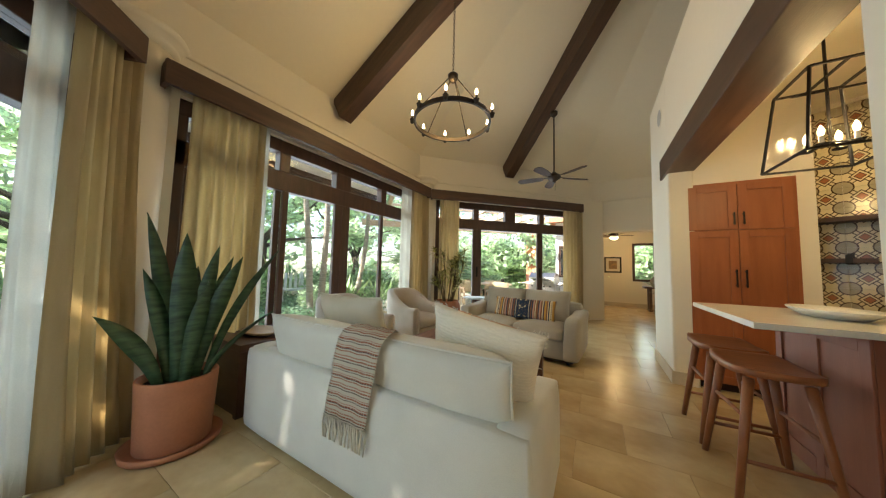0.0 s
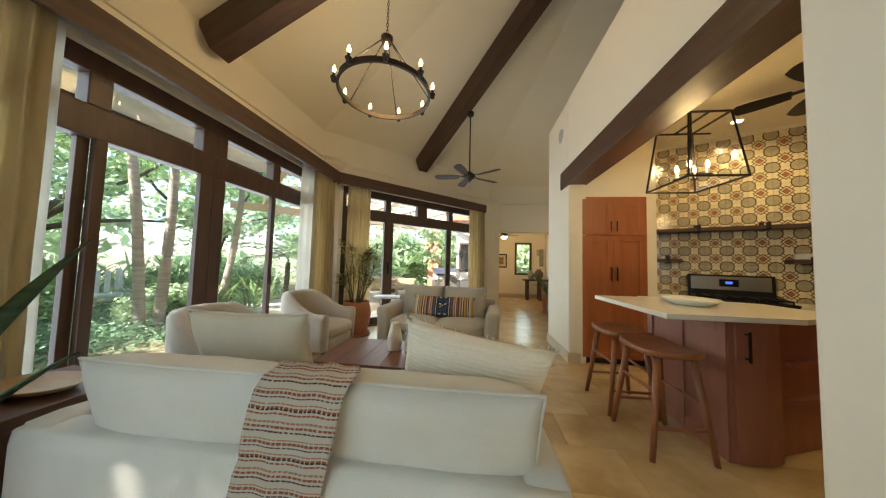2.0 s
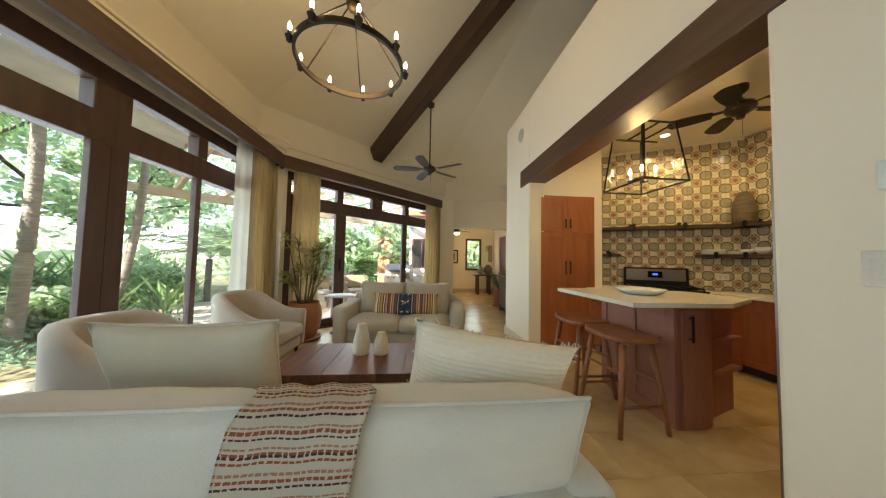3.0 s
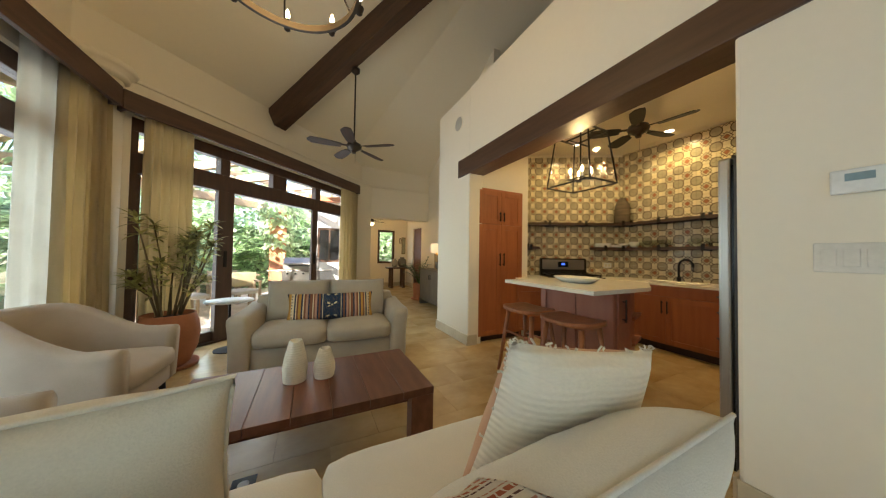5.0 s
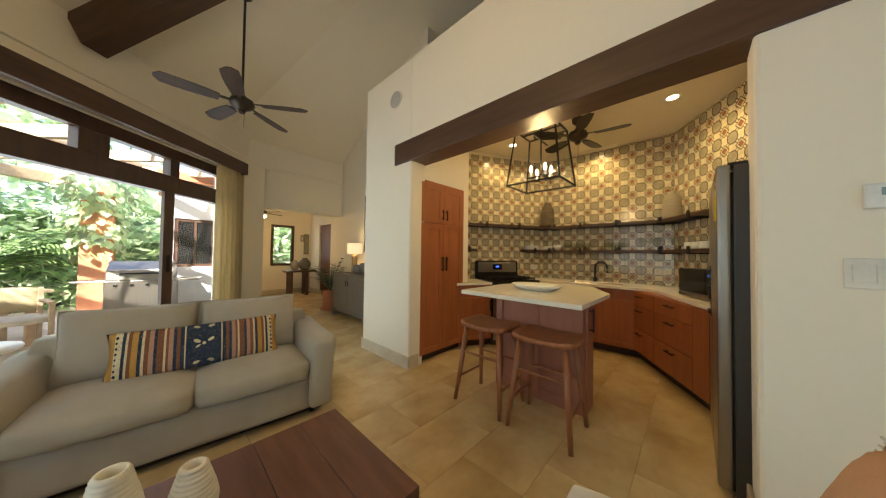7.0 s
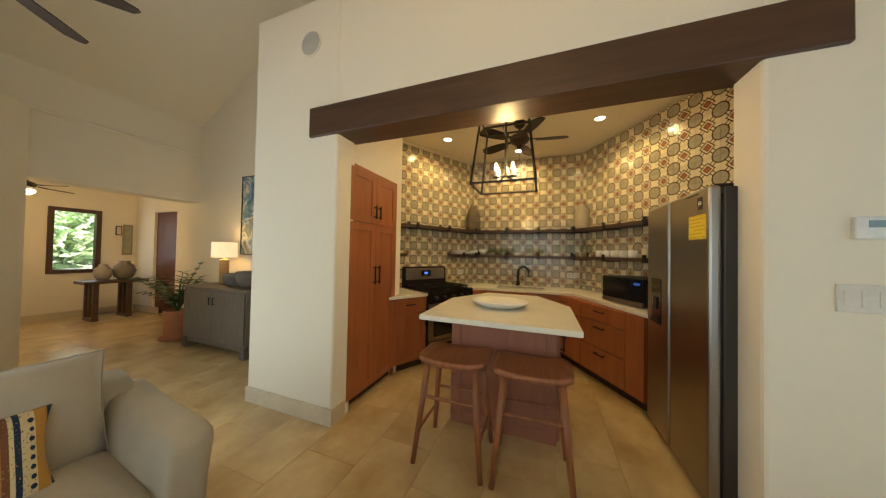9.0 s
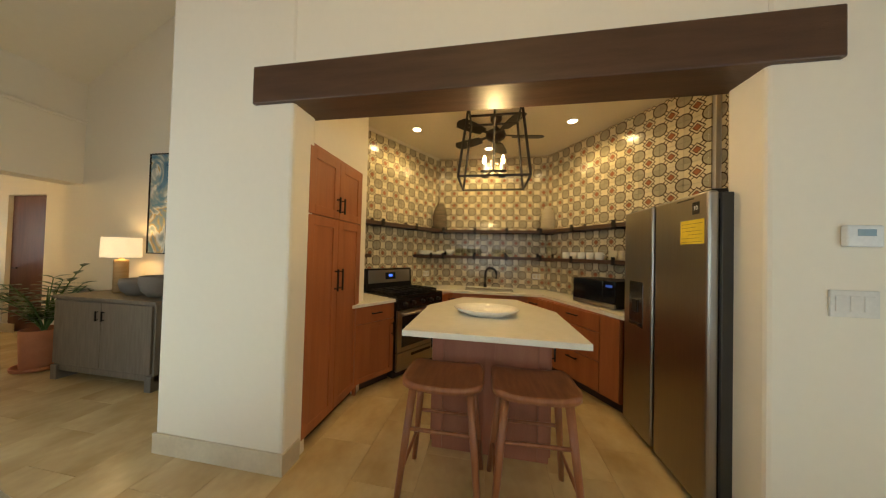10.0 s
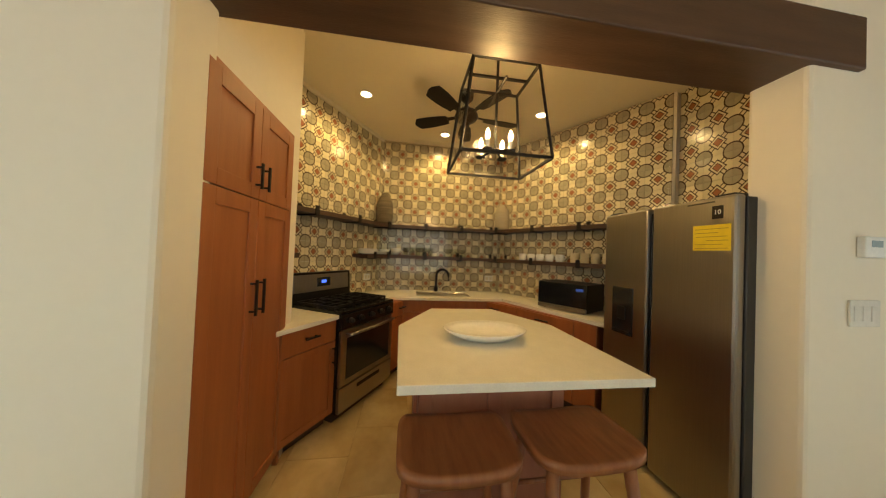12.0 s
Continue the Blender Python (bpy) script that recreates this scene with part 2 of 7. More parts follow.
def lathe(profile, n=32, bm=None, mat=0, m=None, close=True):
    """profile: rows of radius, height from the bottom up."""
    b2 = bmesh.new()
    rings = []
    for r, z in profile:
        rings.append([b2.verts.new((r * math.cos(2 * math.pi * i / n), r * math.sin(2 * math.pi * i / n), z)) for i in range(n)])
    for a, b in zip(rings, rings[1:]):
        for i in range(n):
            b2.faces.new((a[i], a[(i + 1) % n], b[(i + 1) % n], b[i]))
    if close:
        if profile[0][0] > 1e-4:
            b2.faces.new(list(reversed(rings[0])))
        if profile[-1][0] > 1e-4:
            b2.faces.new(rings[-1])
    bmesh.ops.remove_doubles(b2, verts=b2.verts[:], dist=1e-5)
    bmesh.ops.recalc_face_normals(b2, faces=b2.faces[:])
    return merge(b2, bm, mat, m)


def tube(points, r, bm=None, n=8, mat=0, r1=None, m=None, flat=1.0):
    """A round bar along a line of points, from radius r to r1."""
    b2 = bmesh.new()
    pts = [Vector(p) for p in points]
    r1 = r if r1 is None else r1
    rings = []
    for k, p in enumerate(pts):
        d = (pts[min(k + 1, len(pts) - 1)] - pts[max(k - 1, 0)]).normalized()
        side = d.cross(Vector((0, 0, 1)))
        if side.length < 0.05:
            side = d.cross(Vector((0, 1, 0)))
        side.normalize()
        up = side.cross(d).normalized()
        rr = r + (r1 - r) * k / max(1, len(pts) - 1)
        rings.append([b2.verts.new(p + side * rr * math.cos(2 * math.pi * i / n) + up * rr * flat * math.sin(2 * math.pi * i / n)) for i in range(n)])
    for a, b in zip(rings, rings[1:]):
        for i in range(n):
            b2.faces.new((a[i], a[(i + 1) % n], b[(i + 1) % n], b[i]))
    b2.faces.new(list(reversed(rings[0])))
    b2.faces.new(rings[-1])
    bmesh.ops.recalc_face_normals(b2, faces=b2.faces[:])
    return merge(b2, bm, mat, m)


def ball(c, rx, ry, rz, bm=None, mat=0, u=12, v=8, m=None):
    b2 = bmesh.new()
    bmesh.ops.create_uvsphere(b2, u_segments=u, v_segments=v, radius=1.0)
    for w in b2.verts:
        w.co = Vector((c[0] + rx * w.co.x, c[1] + ry * w.co.y, c[2] + rz * w.co.z))
    return merge(b2, bm, mat, m)


def bar(a, b, w, h, bm=None, mat=0, bevel=0.0):
    """A square bar from a to b, w wide and h high across its length."""
    a, b = Vector(a), Vector(b)
    q = (b - a).to_track_quat('X', 'Z').to_matrix().to_4x4()
    return box(0, (b - a).length, -w / 2, w / 2, -h / 2, h / 2, bevel, bm, mat=mat, m=Matrix.Translation(a) @ q)


# ---- the octagonal hall ----
SLOPE = 0.56
WALL_TOP = 3.60
SIDE = AP * math.tan(radians(22.5))


def ceil_z(x, y):
    d = max((x - CX) * -math.sin(radians(a)) + (y - CY) * math.cos(radians(a)) for a in range(0, 360, 45))
    return WALL_TOP + SLOPE * (AP + SETBACK - d)


def build_ceiling():
    bm = bmesh.new()
    n = 8
    out_r = (AP + 0.75) / math.cos(radians(22.5))
    ring = lambda r, z: [bm.verts.new((CX + r * math.cos(radians(22.5 + 45 * i)), CY + r * math.sin(radians(22.5 + 45 * i)), z)) for i in range(n)]
    lo = ring(out_r, WALL_TOP - SLOPE * (0.75 - SETBACK))
    hi = ring(out_r, WALL_TOP - SLOPE * (0.75 - SETBACK) + 0.25)
    a = bm.verts.new((CX, CY, WALL_TOP + SLOPE * (AP + SETBACK)))
    b = bm.verts.new((CX, CY, WALL_TOP + SLOPE * (AP + SETBACK) + 0.25))
    for i in range(n):
        j = (i + 1) % n
        bm.faces.new((lo[j], lo[i], a))
        bm.faces.new((hi[i], hi[j], b))
        bm.faces.new((lo[i], lo[j], hi[j], hi[i]))
    return solo("ceiling", bm, plaster_ceiling, "warm cream plaster ceiling rising to a point", "ceiling", kind="structure")


build_ceiling()
HEAD = 2.61      # top of the glazed openings
OPEN = 1.75      # half their width
THICK = 0.30


LEDGE = 2.94     # the wall steps back above this height


def wall_facet(name, rz, openings, label, ledge=True, more=0.0):
    """openings: rows of x0, x1, z1 from the floor, in the facet's own x."""
    bm = bmesh.new()
    xs, top = -SIDE - 0.12, LEDGE if ledge else WALL_TOP + 0.05
    for x0, x1, z1 in openings:
        box(xs, x0, 0, THICK, -0.15, top, bm=bm)
        box(x0, x1, 0, THICK, z1, top, bm=bm)
        xs = x1
    box(xs, SIDE + 0.12 + more, 0, THICK, -0.15, top, bm=bm)
    if ledge:
        box(-SIDE - 0.22, SIDE + 0.22 + more, SETBACK, SETBACK + 0.25, LEDGE, WALL_TOP + 0.05, bm=bm)
    return solo(name, bm, plaster, label, "wall", kind="structure", m=facet(rz))


wall_facet("wall_west", WEST, [(-OPEN, OPEN, HEAD)], "cream plaster wall with a wide glazed opening")
wall_facet("wall_northwest", NORTHWEST, [(-OPEN, OPEN, HEAD)], "cream plaster wall with a wide open glazed door", more=0.45)
wall_facet("wall_southwest", SOUTHWEST, [(-OPEN, OPEN, HEAD)], "cream plaster wall with a wide glazed opening")
wall_facet("wall_north", NORTH, [(-1.59, 0.05, 2.17)], "cream plaster wall with an opening to the back hall", False)
for nm, rz in (("wall_northeast", -45), ("wall_east", -90), ("wall_southeast", -135), ("wall_south", 180)):
    wall_facet(nm, rz, [], "plain cream plaster wall", False)

# rounded corner piers with a moulded cap between the glazed bays
for a in (67.5, 112.5):
    R = AP / math.cos(radians(22.5)) + 0.06
    px, py = CX - R * math.sin(radians(a)), CY + R * math.cos(radians(a))
    t = thing("corner_column", pose(px, py, 0), "round cream plaster corner column with a moulded cap", "column", "corner columns", "structure")
    part("shaft", lathe([(0.21, 0), (0.21, 2.9)], 40), plaster, t, smooth=True)
    part("cap", lathe([(0.2, 2.86), (0.24, 2.88), (0.25, 2.905), (0.235, 2.93), (0.29, 2.95), (0.305, 2.98), (0.29, 3.01), (0.2, 3.03)], 48), plaster, t, smooth=True)
# thin cornice line on the walls above the valances
for rz in (WEST, NORTHWEST, SOUTHWEST, NORTH):
    bm = box(-SIDE, SIDE, -0.035, -0.002, 2.945, 2.98, 0.01)
    solo("trim", bm, plaster, "thin plaster cornice line", "trim", kind="structure", m=facet(rz))

# ceiling beams, square to the bays
def ceiling_beam(rz):
    a = math.atan(SLOPE)
    L = (AP + SETBACK) / math.cos(a)
    bm = box(-0.105, 0.105, 0, L, -0.335, 0.04, 0.006)
    m = facet(rz, SETBACK + 0.03) @ pose(0, 0, WALL_TOP - SLOPE * 0.03) @ Matrix.Rotation(math.pi, 4, 'Z') @ Matrix.Rotation(a, 4, 'X')
    solo("ceiling_beam", bm, dark_wood_y, "dark stained timber beam climbing the sloping ceiling", "beam", "ceiling beams", "structure", m=m)


dark_wood_y = M("dark_beam_wood_long", (0.085, 0.042, 0.024), 0.5, col2=(0.05, 0.025, 0.015), scale=2.2, stretch=(8, 1, 8), fine=30, bump=0.3)
for rz in (WEST, NORTHWEST, SOUTHWEST):
    ceiling_beam(rz)

# ---- the glazed bays ----
def glazed_bay(name, rz, open_middle, label):
    root = thing(name, facet(rz, 0.05), label, "window", "glazed bays", "structure")
    W = OPEN
    y0, y1 = 0.0, 0.11
    def piece(nm, *b, y=(y0, y1)):
        return part(nm, box(b[0], b[1], y[0], y[1], b[2], b[3], 0.006), frame_wood, root)
    piece("head_rail", -W, W, 2.47, HEAD)
    piece("transom_rail", -W, W, 2.03, 2.25)
    piece("jamb", -W, -W + 0.08, 0.0, 2.47)
    piece("jamb", W - 0.08, W, 0.0, 2.47)
    piece("threshold", -W, W, 0.0, 0.025)
    for c, w in ((-0.825, 0.12), (0.0, 0.25), (0.825, 0.12)):
        piece("transom_post", c - w / 2, c + w / 2, 2.25, 2.47)
    spans = [(-W + 0.08, -0.885), (-0.765, -0.125), (0.125, 0.765), (0.885, W - 0.08)]
    for i, (a, b) in enumerate(spans):
        g = part("transom_pane", box(a, b, 0.05, 0.056, 2.25, 2.47), pane_glass, root, "clear glass pane")
        g.visible_shadow = False
    leaves = [0, 1, 2, 3] if not open_middle else [0, 3]
    for i in leaves:
        a, b = spans[i]
        a0, b0 = a - 0.062, b + 0.062
        if i in (1, 2):
            a0, b0 = (-0.765 - 0.062, -0.002) if i == 1 else (0.002, 0.765 + 0.062)
        if i == 0: a0 = -W + 0.08
        if i == 3: b0 = W - 0.08
        yy = (0.0, 0.05) if i in (1, 2) else (0.055, 0.105)
        leaf = part("door_leaf", box(a0, a + 0.0, *yy, 0.026, 2.03, 0.004), frame_wood, root, "dark wood sliding glass door leaf") if a - a0 > 0.01 else part("door_leaf", box(a0, a0 + 0.05, *yy, 0.026, 2.03, 0.004), frame_wood, root, "dark wood sliding glass door leaf")
        part("stile", box(b, b0, *yy, 0.026, 2.03, 0.004), frame_wood, leaf) if b0 - b > 0.01 else None
        part("bottom_rail", box(a, b, *yy, 0.026, 0.15, 0.004), frame_wood, leaf)
        g = part("pane", box(a, b, yy[0] + 0.02, yy[0] + 0.026, 0.15, 2.03), pane_glass, leaf, "clear glass pane")
        g.visible_shadow = False
    if open_middle:
        # the two open leaves slid behind the side leaves
        for a0, b0 in ((-0.90, -0.70), (0.70, 0.83)):
            leaf = part("door_leaf", box(a0, b0, 0.0, 0.045, 0.026, 2.03, 0.004), frame_wood, root, "dark wood sliding door leaf, slid open")
            part("pull", box((a0 + b0) / 2 - 0.02, (a0 + b0) / 2 + 0.02, -0.012, 0.002, 1.0, 1.22, 0.004), black_metal, leaf)
    return root


glazed_bay("window_1", WEST, False, "dark wood glazed doors with transom lights, closed")
glazed_bay("window_2", NORTHWEST, True, "dark wood glazed doors with transom lights, slid open")
glazed_bay("window_3", SOUTHWEST, False, "dark wood glazed doors with transom lights, closed")
for rz in (WEST, NORTHWEST, SOUTHWEST):
    VL, VR = 1.90, {WEST: 1.86, NORTHWEST: 1.76, SOUTHWEST: 1.71}[rz]
    t = thing("valance", facet(rz), "dark wood valance box over the curtains", "valance", "valances")
    part("front_board", box(-VL, VR, -0.235, -0.195, 2.56, 2.75, 0.004), dark_wood_x, t)
    part("top_board", box(-VL + 0.005, VR - 0.005, -0.195, -0.002, 2.725, 2.748), dark_wood_x, t)
    for e in (-VL + 0.018, VR - 0.018):
        part("end_board", box(e - 0.018, e + 0.018, -0.195, -0.002, 2.56, 2.725, 0.003), dark_wood, t)

# ---- the kitchen block ----
X0 = 0.82        # its wall face towards the hall
KMID = 2.645
JL, JR = 3.91, 1.385
BOX_TOP = 3.53
KC = 2.97        # kitchen ceiling
KX, KA = 3.65, 0.865   # back wall, half its width
def kitchen_side(s, x):
    """y of the slanting side wall at x."""
    return KMID + s * (KA + (KX - x) * math.tan(radians(30)))


bm = bmesh.new()
box(X0, X0 + 0.22, JL, 4.89, -0.1, BOX_TOP, 0.02, bm)
box(X0, X0 + 0.22, JR, JL, 2.36, BOX_TOP, bm=bm)
solo("wall_kitchen_front", bm, plaster, "cream plaster wall with a wide opening to the kitchen", "wall", kind="structure")
solo("wall_entry", box(X0, X0 + 0.22, -2.55, JR, -0.1, BOX_TOP, 0.02), plaster, "cream plaster wall beside the kitchen", "wall", kind="structure")
# pantry closet, its side and the picture wall
bm = bmesh.new()
box(X0 + 0.2, 0.98, 3.93, 4.84, -0.1, BOX_TOP, bm=bm)
box(0.98, 1.78, 3.93, 4.05, 2.15, BOX_TOP, bm=bm)
box(1.78, 1.90, 3.93, 4.84, -0.1, BOX_TOP, bm=bm)
box(1.0, 1.78, 4.60, 4.84, -0.1, BOX_TOP, bm=bm)
solo("wall_pantry", bm, plaster, "cream plaster wall round the built-in pantry", "wall", kind="structure")
# kitchen back walls
bm = bmesh.new()
pl = [(1.905, kitchen_side(1, 1.905)), (KX, KMID + KA), (KX, KMID - KA), (1.95, kitchen_side(-1, 1.95)), (1.95, 0.72), (1.04, 0.72)]
for a, b in zip(pl, pl[1:]):
    a, b = Vector((*a, 0)), Vector((*b, 0))
    d = (b - a)
    nrm = Vector((-d.y, d.x, 0)).normalized()
    L = d.length
    rz = math.degrees(math.atan2(d.y, d.x))
    box(-0.02, L + 0.02, 0.012, 0.16, -0.1, BOX_TOP, bm=bm, m=pose(a.x, a.y, 0, 0, 0, rz))
solo("wall_kitchen_back", bm, plaster, "plaster wall behind the kitchen tiles", "wall", kind="structure")
bm = prism([(X0 + 0.2, 0.5), (3.9, 0.5), (3.9, 4.8), (X0 + 0.2, 4.8)], KC, BOX_TOP - 0.01)
solo("ceiling_kitchen", bm, plaster_ceiling, "flat cream kitchen ceiling", "ceiling", kind="structure")
t = solo("lintel_beam", box(X0 - 0.022, X0 + 0.235, 1.10, 4.20, 2.335, 2.58, 0.008), M("lintel_wood", (0.10, 0.05, 0.028), 0.42, col2=(0.065, 0.032, 0.018), scale=2.2, stretch=(8, 1, 8), fine=30, bump=0.25), "dark stained timber lintel over the kitchen opening", "beam", kind="structure")
# picture wall, following the ceiling
bm = bmesh.new()
ys = [4.84 + (7.83 - 4.84) * i / 12 for i in range(13)]
pts = [(4.84, -0.1)] + [(7.83, -0.1)] + [(y, min(ceil_z(1.9, y), ceil_z(2.05, y)) + 0.05) for y in reversed(ys)]
prism(pts, 0, 0.15, bm, m=Matrix(((0, 0, 1, 1.90), (1, 0, 0, 0), (0, 1, 0, 0), (0, 0, 0, 1))))
solo("wall_picture", bm, plaster, "tall cream plaster wall with a painting", "wall", kind="structure")

# ---- back hall ----
bm = bmesh.new()
box(-0.10, 0.24, 8.135, 11.05, -0.1, 2.75, bm=bm)                  # west side
box(-0.1, 1.16, 10.9, 11.05, -0.1, 2.75, bm=bm)
box(1.16, 1.78, 10.9, 11.05, -0.1, 0.87, bm=bm)
box(1.16, 1.78, 10.9, 11.05, 2.12, 2.75, bm=bm)
box(1.78, 2.46, 10.9, 11.05, -0.1, 2.75, bm=bm)
box(2.30, 2.46, 8.135, 9.36, -0.1, 2.75, bm=bm)
box(2.30, 2.46, 9.36, 10.18, 2.15, 2.75, bm=bm)
box(2.30, 2.46, 10.18, 10.9, -0.1, 2.75, bm=bm)
box(2.90, 3.0, 9.2, 10.4, -0.1, 2.75, bm=bm)
solo("wall_back_hall", bm, plaster, "cream plaster walls of the back hall", "wall", kind="structure")
solo("ceiling_back_hall", box(-0.1, 3.0, 8.135, 11.05, 2.6, 2.75), plaster_ceiling, "flat cream ceiling of the back hall", "ceiling", kind="structure")

# ---- floor ----
FLOOR_OUTLINE = [(CX + (AP + 0.06) / math.cos(radians(22.5)) * math.cos(radians(22.5 + 45 * i)), CY + (AP + 0.06) / math.cos(radians(22.5)) * math.sin(radians(22.5 + 45 * i))) for i in range(8)]
bm = prism(FLOOR_OUTLINE, -0.15, -0.006)
box(-0.1, 3.0, 7.3, 11.0, -0.15, -0.0062, bm=bm)
floor = solo("floor", bm, grout, "honey travertine tile floor with thin joints", "floor", kind="structure")


def skirting(x0, x1, m):
    solo("baseboard", box(x0, x1, -0.018, -0.001, 0.0, 0.135, 0.004), skirt_stone, "honey stone baseboard", "baseboard", kind="structure", m=m)


skirting(0, 0.985, pose(X0, 4.89, 0, 0, 0, -90))
skirting(0, 3.7, pose(X0, JR, 0, 0, 0, -90))
skirting(-0.018, 0.14, pose(X0, 3.908, 0, 0, 0, 0))
skirting(0, 0.24, pose(X0 + 0.24, JR + 0.002, 0, 0, 0, 180))
for rz, a, b in ((WEST, -2.1, -OPEN), (WEST, OPEN, 2.1), (NORTHWEST, -2.1, -OPEN), (NORTHWEST, OPEN, 2.1), (SOUTHWEST, OPEN, 2.1), (NORTH, -2.1, -1.72)):
    skirting(a, b, facet(rz))
skirting(0, 2.6, pose(1.9, 7.8, 0, 0, 0, -90))
skirting(0, 2.0, pose(0.26, 10.9, 0, 0, 0, 0))
skirting(0, 0.98, pose(2.30, 10.88, 0, 0, 0, -90))
skirting(0, 1.0, pose(2.30, 9.16, 0, 0, 0, -90))
skirting(0, 2.7, pose(0.24, 8.15, 0, 0, 0, 90))

# ---- kitchen ----
def tile_material():
    m = bpy.data.materials.new("patterned_cement_tile")
    m.use_nodes = True
    nt = m.node_tree
    N, L = nt.nodes, nt.links
    b = N["Principled BSDF"]
    b.inputs["Roughness"].default_value = 0.16
    tc = N.new("ShaderNodeTexCoord")
    sep = N.new("ShaderNodeSeparateXYZ")
    L.new(tc.outputs["Object"], sep.inputs[0])

    def op(kind, a, c=None):
        n = N.new("ShaderNodeMath")
        n.operation = kind
        for i, v in enumerate((a, c)):
            if v is None:
                continue
            if isinstance(v, (int, float)):
                n.inputs[i].default_value = v
            else:
                L.new(v, n.inputs[i])
        return n.outputs[0]

    u = op('ABSOLUTE', op('MULTIPLY', sep.outputs["X"], 5.0))
    v = op('ABSOLUTE', op('MULTIPLY', sep.outputs["Z"], 5.0))
    total = op('ADD', u, v)
    diff = op('ABSOLUTE', op('SUBTRACT', u, v))
    cu, cv = op('SUBTRACT', u, 0.5), op('SUBTRACT', v, 0.5)
    far = op('SQRT', op('ADD', op('MULTIPLY', cu, cu), op('MULTIPLY', cv, cv)))
    CREAM, GREY, RED, DARK, PALE = (0.76, 0.67, 0.44), (0.43, 0.37, 0.25), (0.38, 0.15, 0.075), (0.075, 0.042, 0.020), (0.74, 0.63, 0.42)

    def layer(below, colour, mask):
        mx = N.new("ShaderNodeMix")
        mx.data_type = 'RGBA'
        L.new(mask, mx.inputs["Factor"])
        if isinstance(below, tuple):
            mx.inputs["A"].default_value = (*below, 1)
        else:
            L.new(below, mx.inputs["A"])
        mx.inputs["B"].default_value = (*colour, 1)
        return mx.outputs["Result"]

    c = layer(CREAM, DARK, op('LESS_THAN', diff, 0.132))
    c = layer(c, PALE, op('LESS_THAN', diff, 0.078))
    c = layer(c, DARK, op('LESS_THAN', total, 0.325))
    c = layer(c, PALE, op('LESS_THAN', total, 0.268))
    c = layer(c, DARK, op('LESS_THAN', total, 0.185))
    c = layer(c, RED, op('LESS_THAN', total, 0.15))
    c = layer(c, DARK, op('LESS_THAN', far, 0.335))
    c = layer(c, GREY, op('LESS_THAN', far, 0.287))
    info = N.new("ShaderNodeObjectInfo")
    nz = N.new("ShaderNodeTexNoise")
    nz.inputs["Scale"].default_value = 14
    L.new(tc.outputs["Object"], nz.inputs["Vector"])
    amount = op('ADD', op('MULTIPLY', info.outputs["Random"], 0.16), op('ADD', op('MULTIPLY', nz.outputs["Fac"], 0.22), 0.80))
    hsv = N.new("ShaderNodeHueSaturation")
    L.new(c, hsv.inputs["Color"])
    L.new(amount, hsv.inputs["Value"])
    L.new(hsv.outputs[0], b.inputs["Base Color"])
    return m


tile_mat = tile_material()
LEFT = pose(1.905, kitchen_side(1, 1.905), 0, 0, 0, -30)
MID = pose(KX, KMID + KA, 0, 0, 0, -90)
RIGHT = pose(KX, KMID - KA, 0, 0, 0, -150)
ALCOVE = pose(1.95, 0.72, 0, 0, 0, 180)
LEN_L, LEN_R = (KX - 1.905) / math.cos(radians(30)), (KX - 1.95) / math.cos(radians(30))


def panel_door(name, x0, x1, z0, z1, y, parent, material, rail=0.06, depth=0.02, handle=None, label=""):
    """A recessed-panel door, front towards -y at y - depth. handle: x, z0, z1 upright, or (x0, x1, z) level."""
    bm = bmesh.new()
    f = y - depth
    box(x0, x0 + rail, f, y, z0, z1, 0.002, bm)
    box(x1 - rail, x1, f, y, z0, z1, 0.002, bm)
    box(x0 + rail, x1 - rail, f, y, z0, z0 + rail, 0.002, bm)
    box(x0 + rail, x1 - rail, f, y, z1 - rail, z1, 0.002, bm)
    box(x0 + rail, x1 - rail, f + 0.009, y, z0 + rail, z1 - rail, bm=bm)
    d = part(name, bm, material, parent, label)
    add_handle(d, handle, f)
    return d


def flat_front(name, x0, x1, z0, z1, y, parent, material, depth=0.02, handle=None):
    d = part(name, box(x0, x1, y - depth, y, z0, z1, 0.003), material, parent)
    add_handle(d, handle, y - depth)
    return d


def add_handle(d, handle, f):
    if not handle:
        return
    kind, a, b, c = handle
    bm = bmesh.new()
    if kind == "up":
        bar((a, f - 0.03, b), (a, f - 0.03, c), 0.011, 0.011, bm)
        for z in (b + 0.02, c - 0.02):
            bar((a, f - 0.03, z), (a, f + 0.002, z), 0.009, 0.009, bm)
    else:
        bar((a, f - 0.03, c), (b, f - 0.03, c), 0.011, 0.011, bm)
        for x in (a + 0.02, b - 0.02):
            bar((x, f - 0.03, c), (x, f + 0.002, c), 0.009, 0.009, bm)
    part("handle", bm, black_metal, d, "black metal bar handle")


DEPTH = 0.60


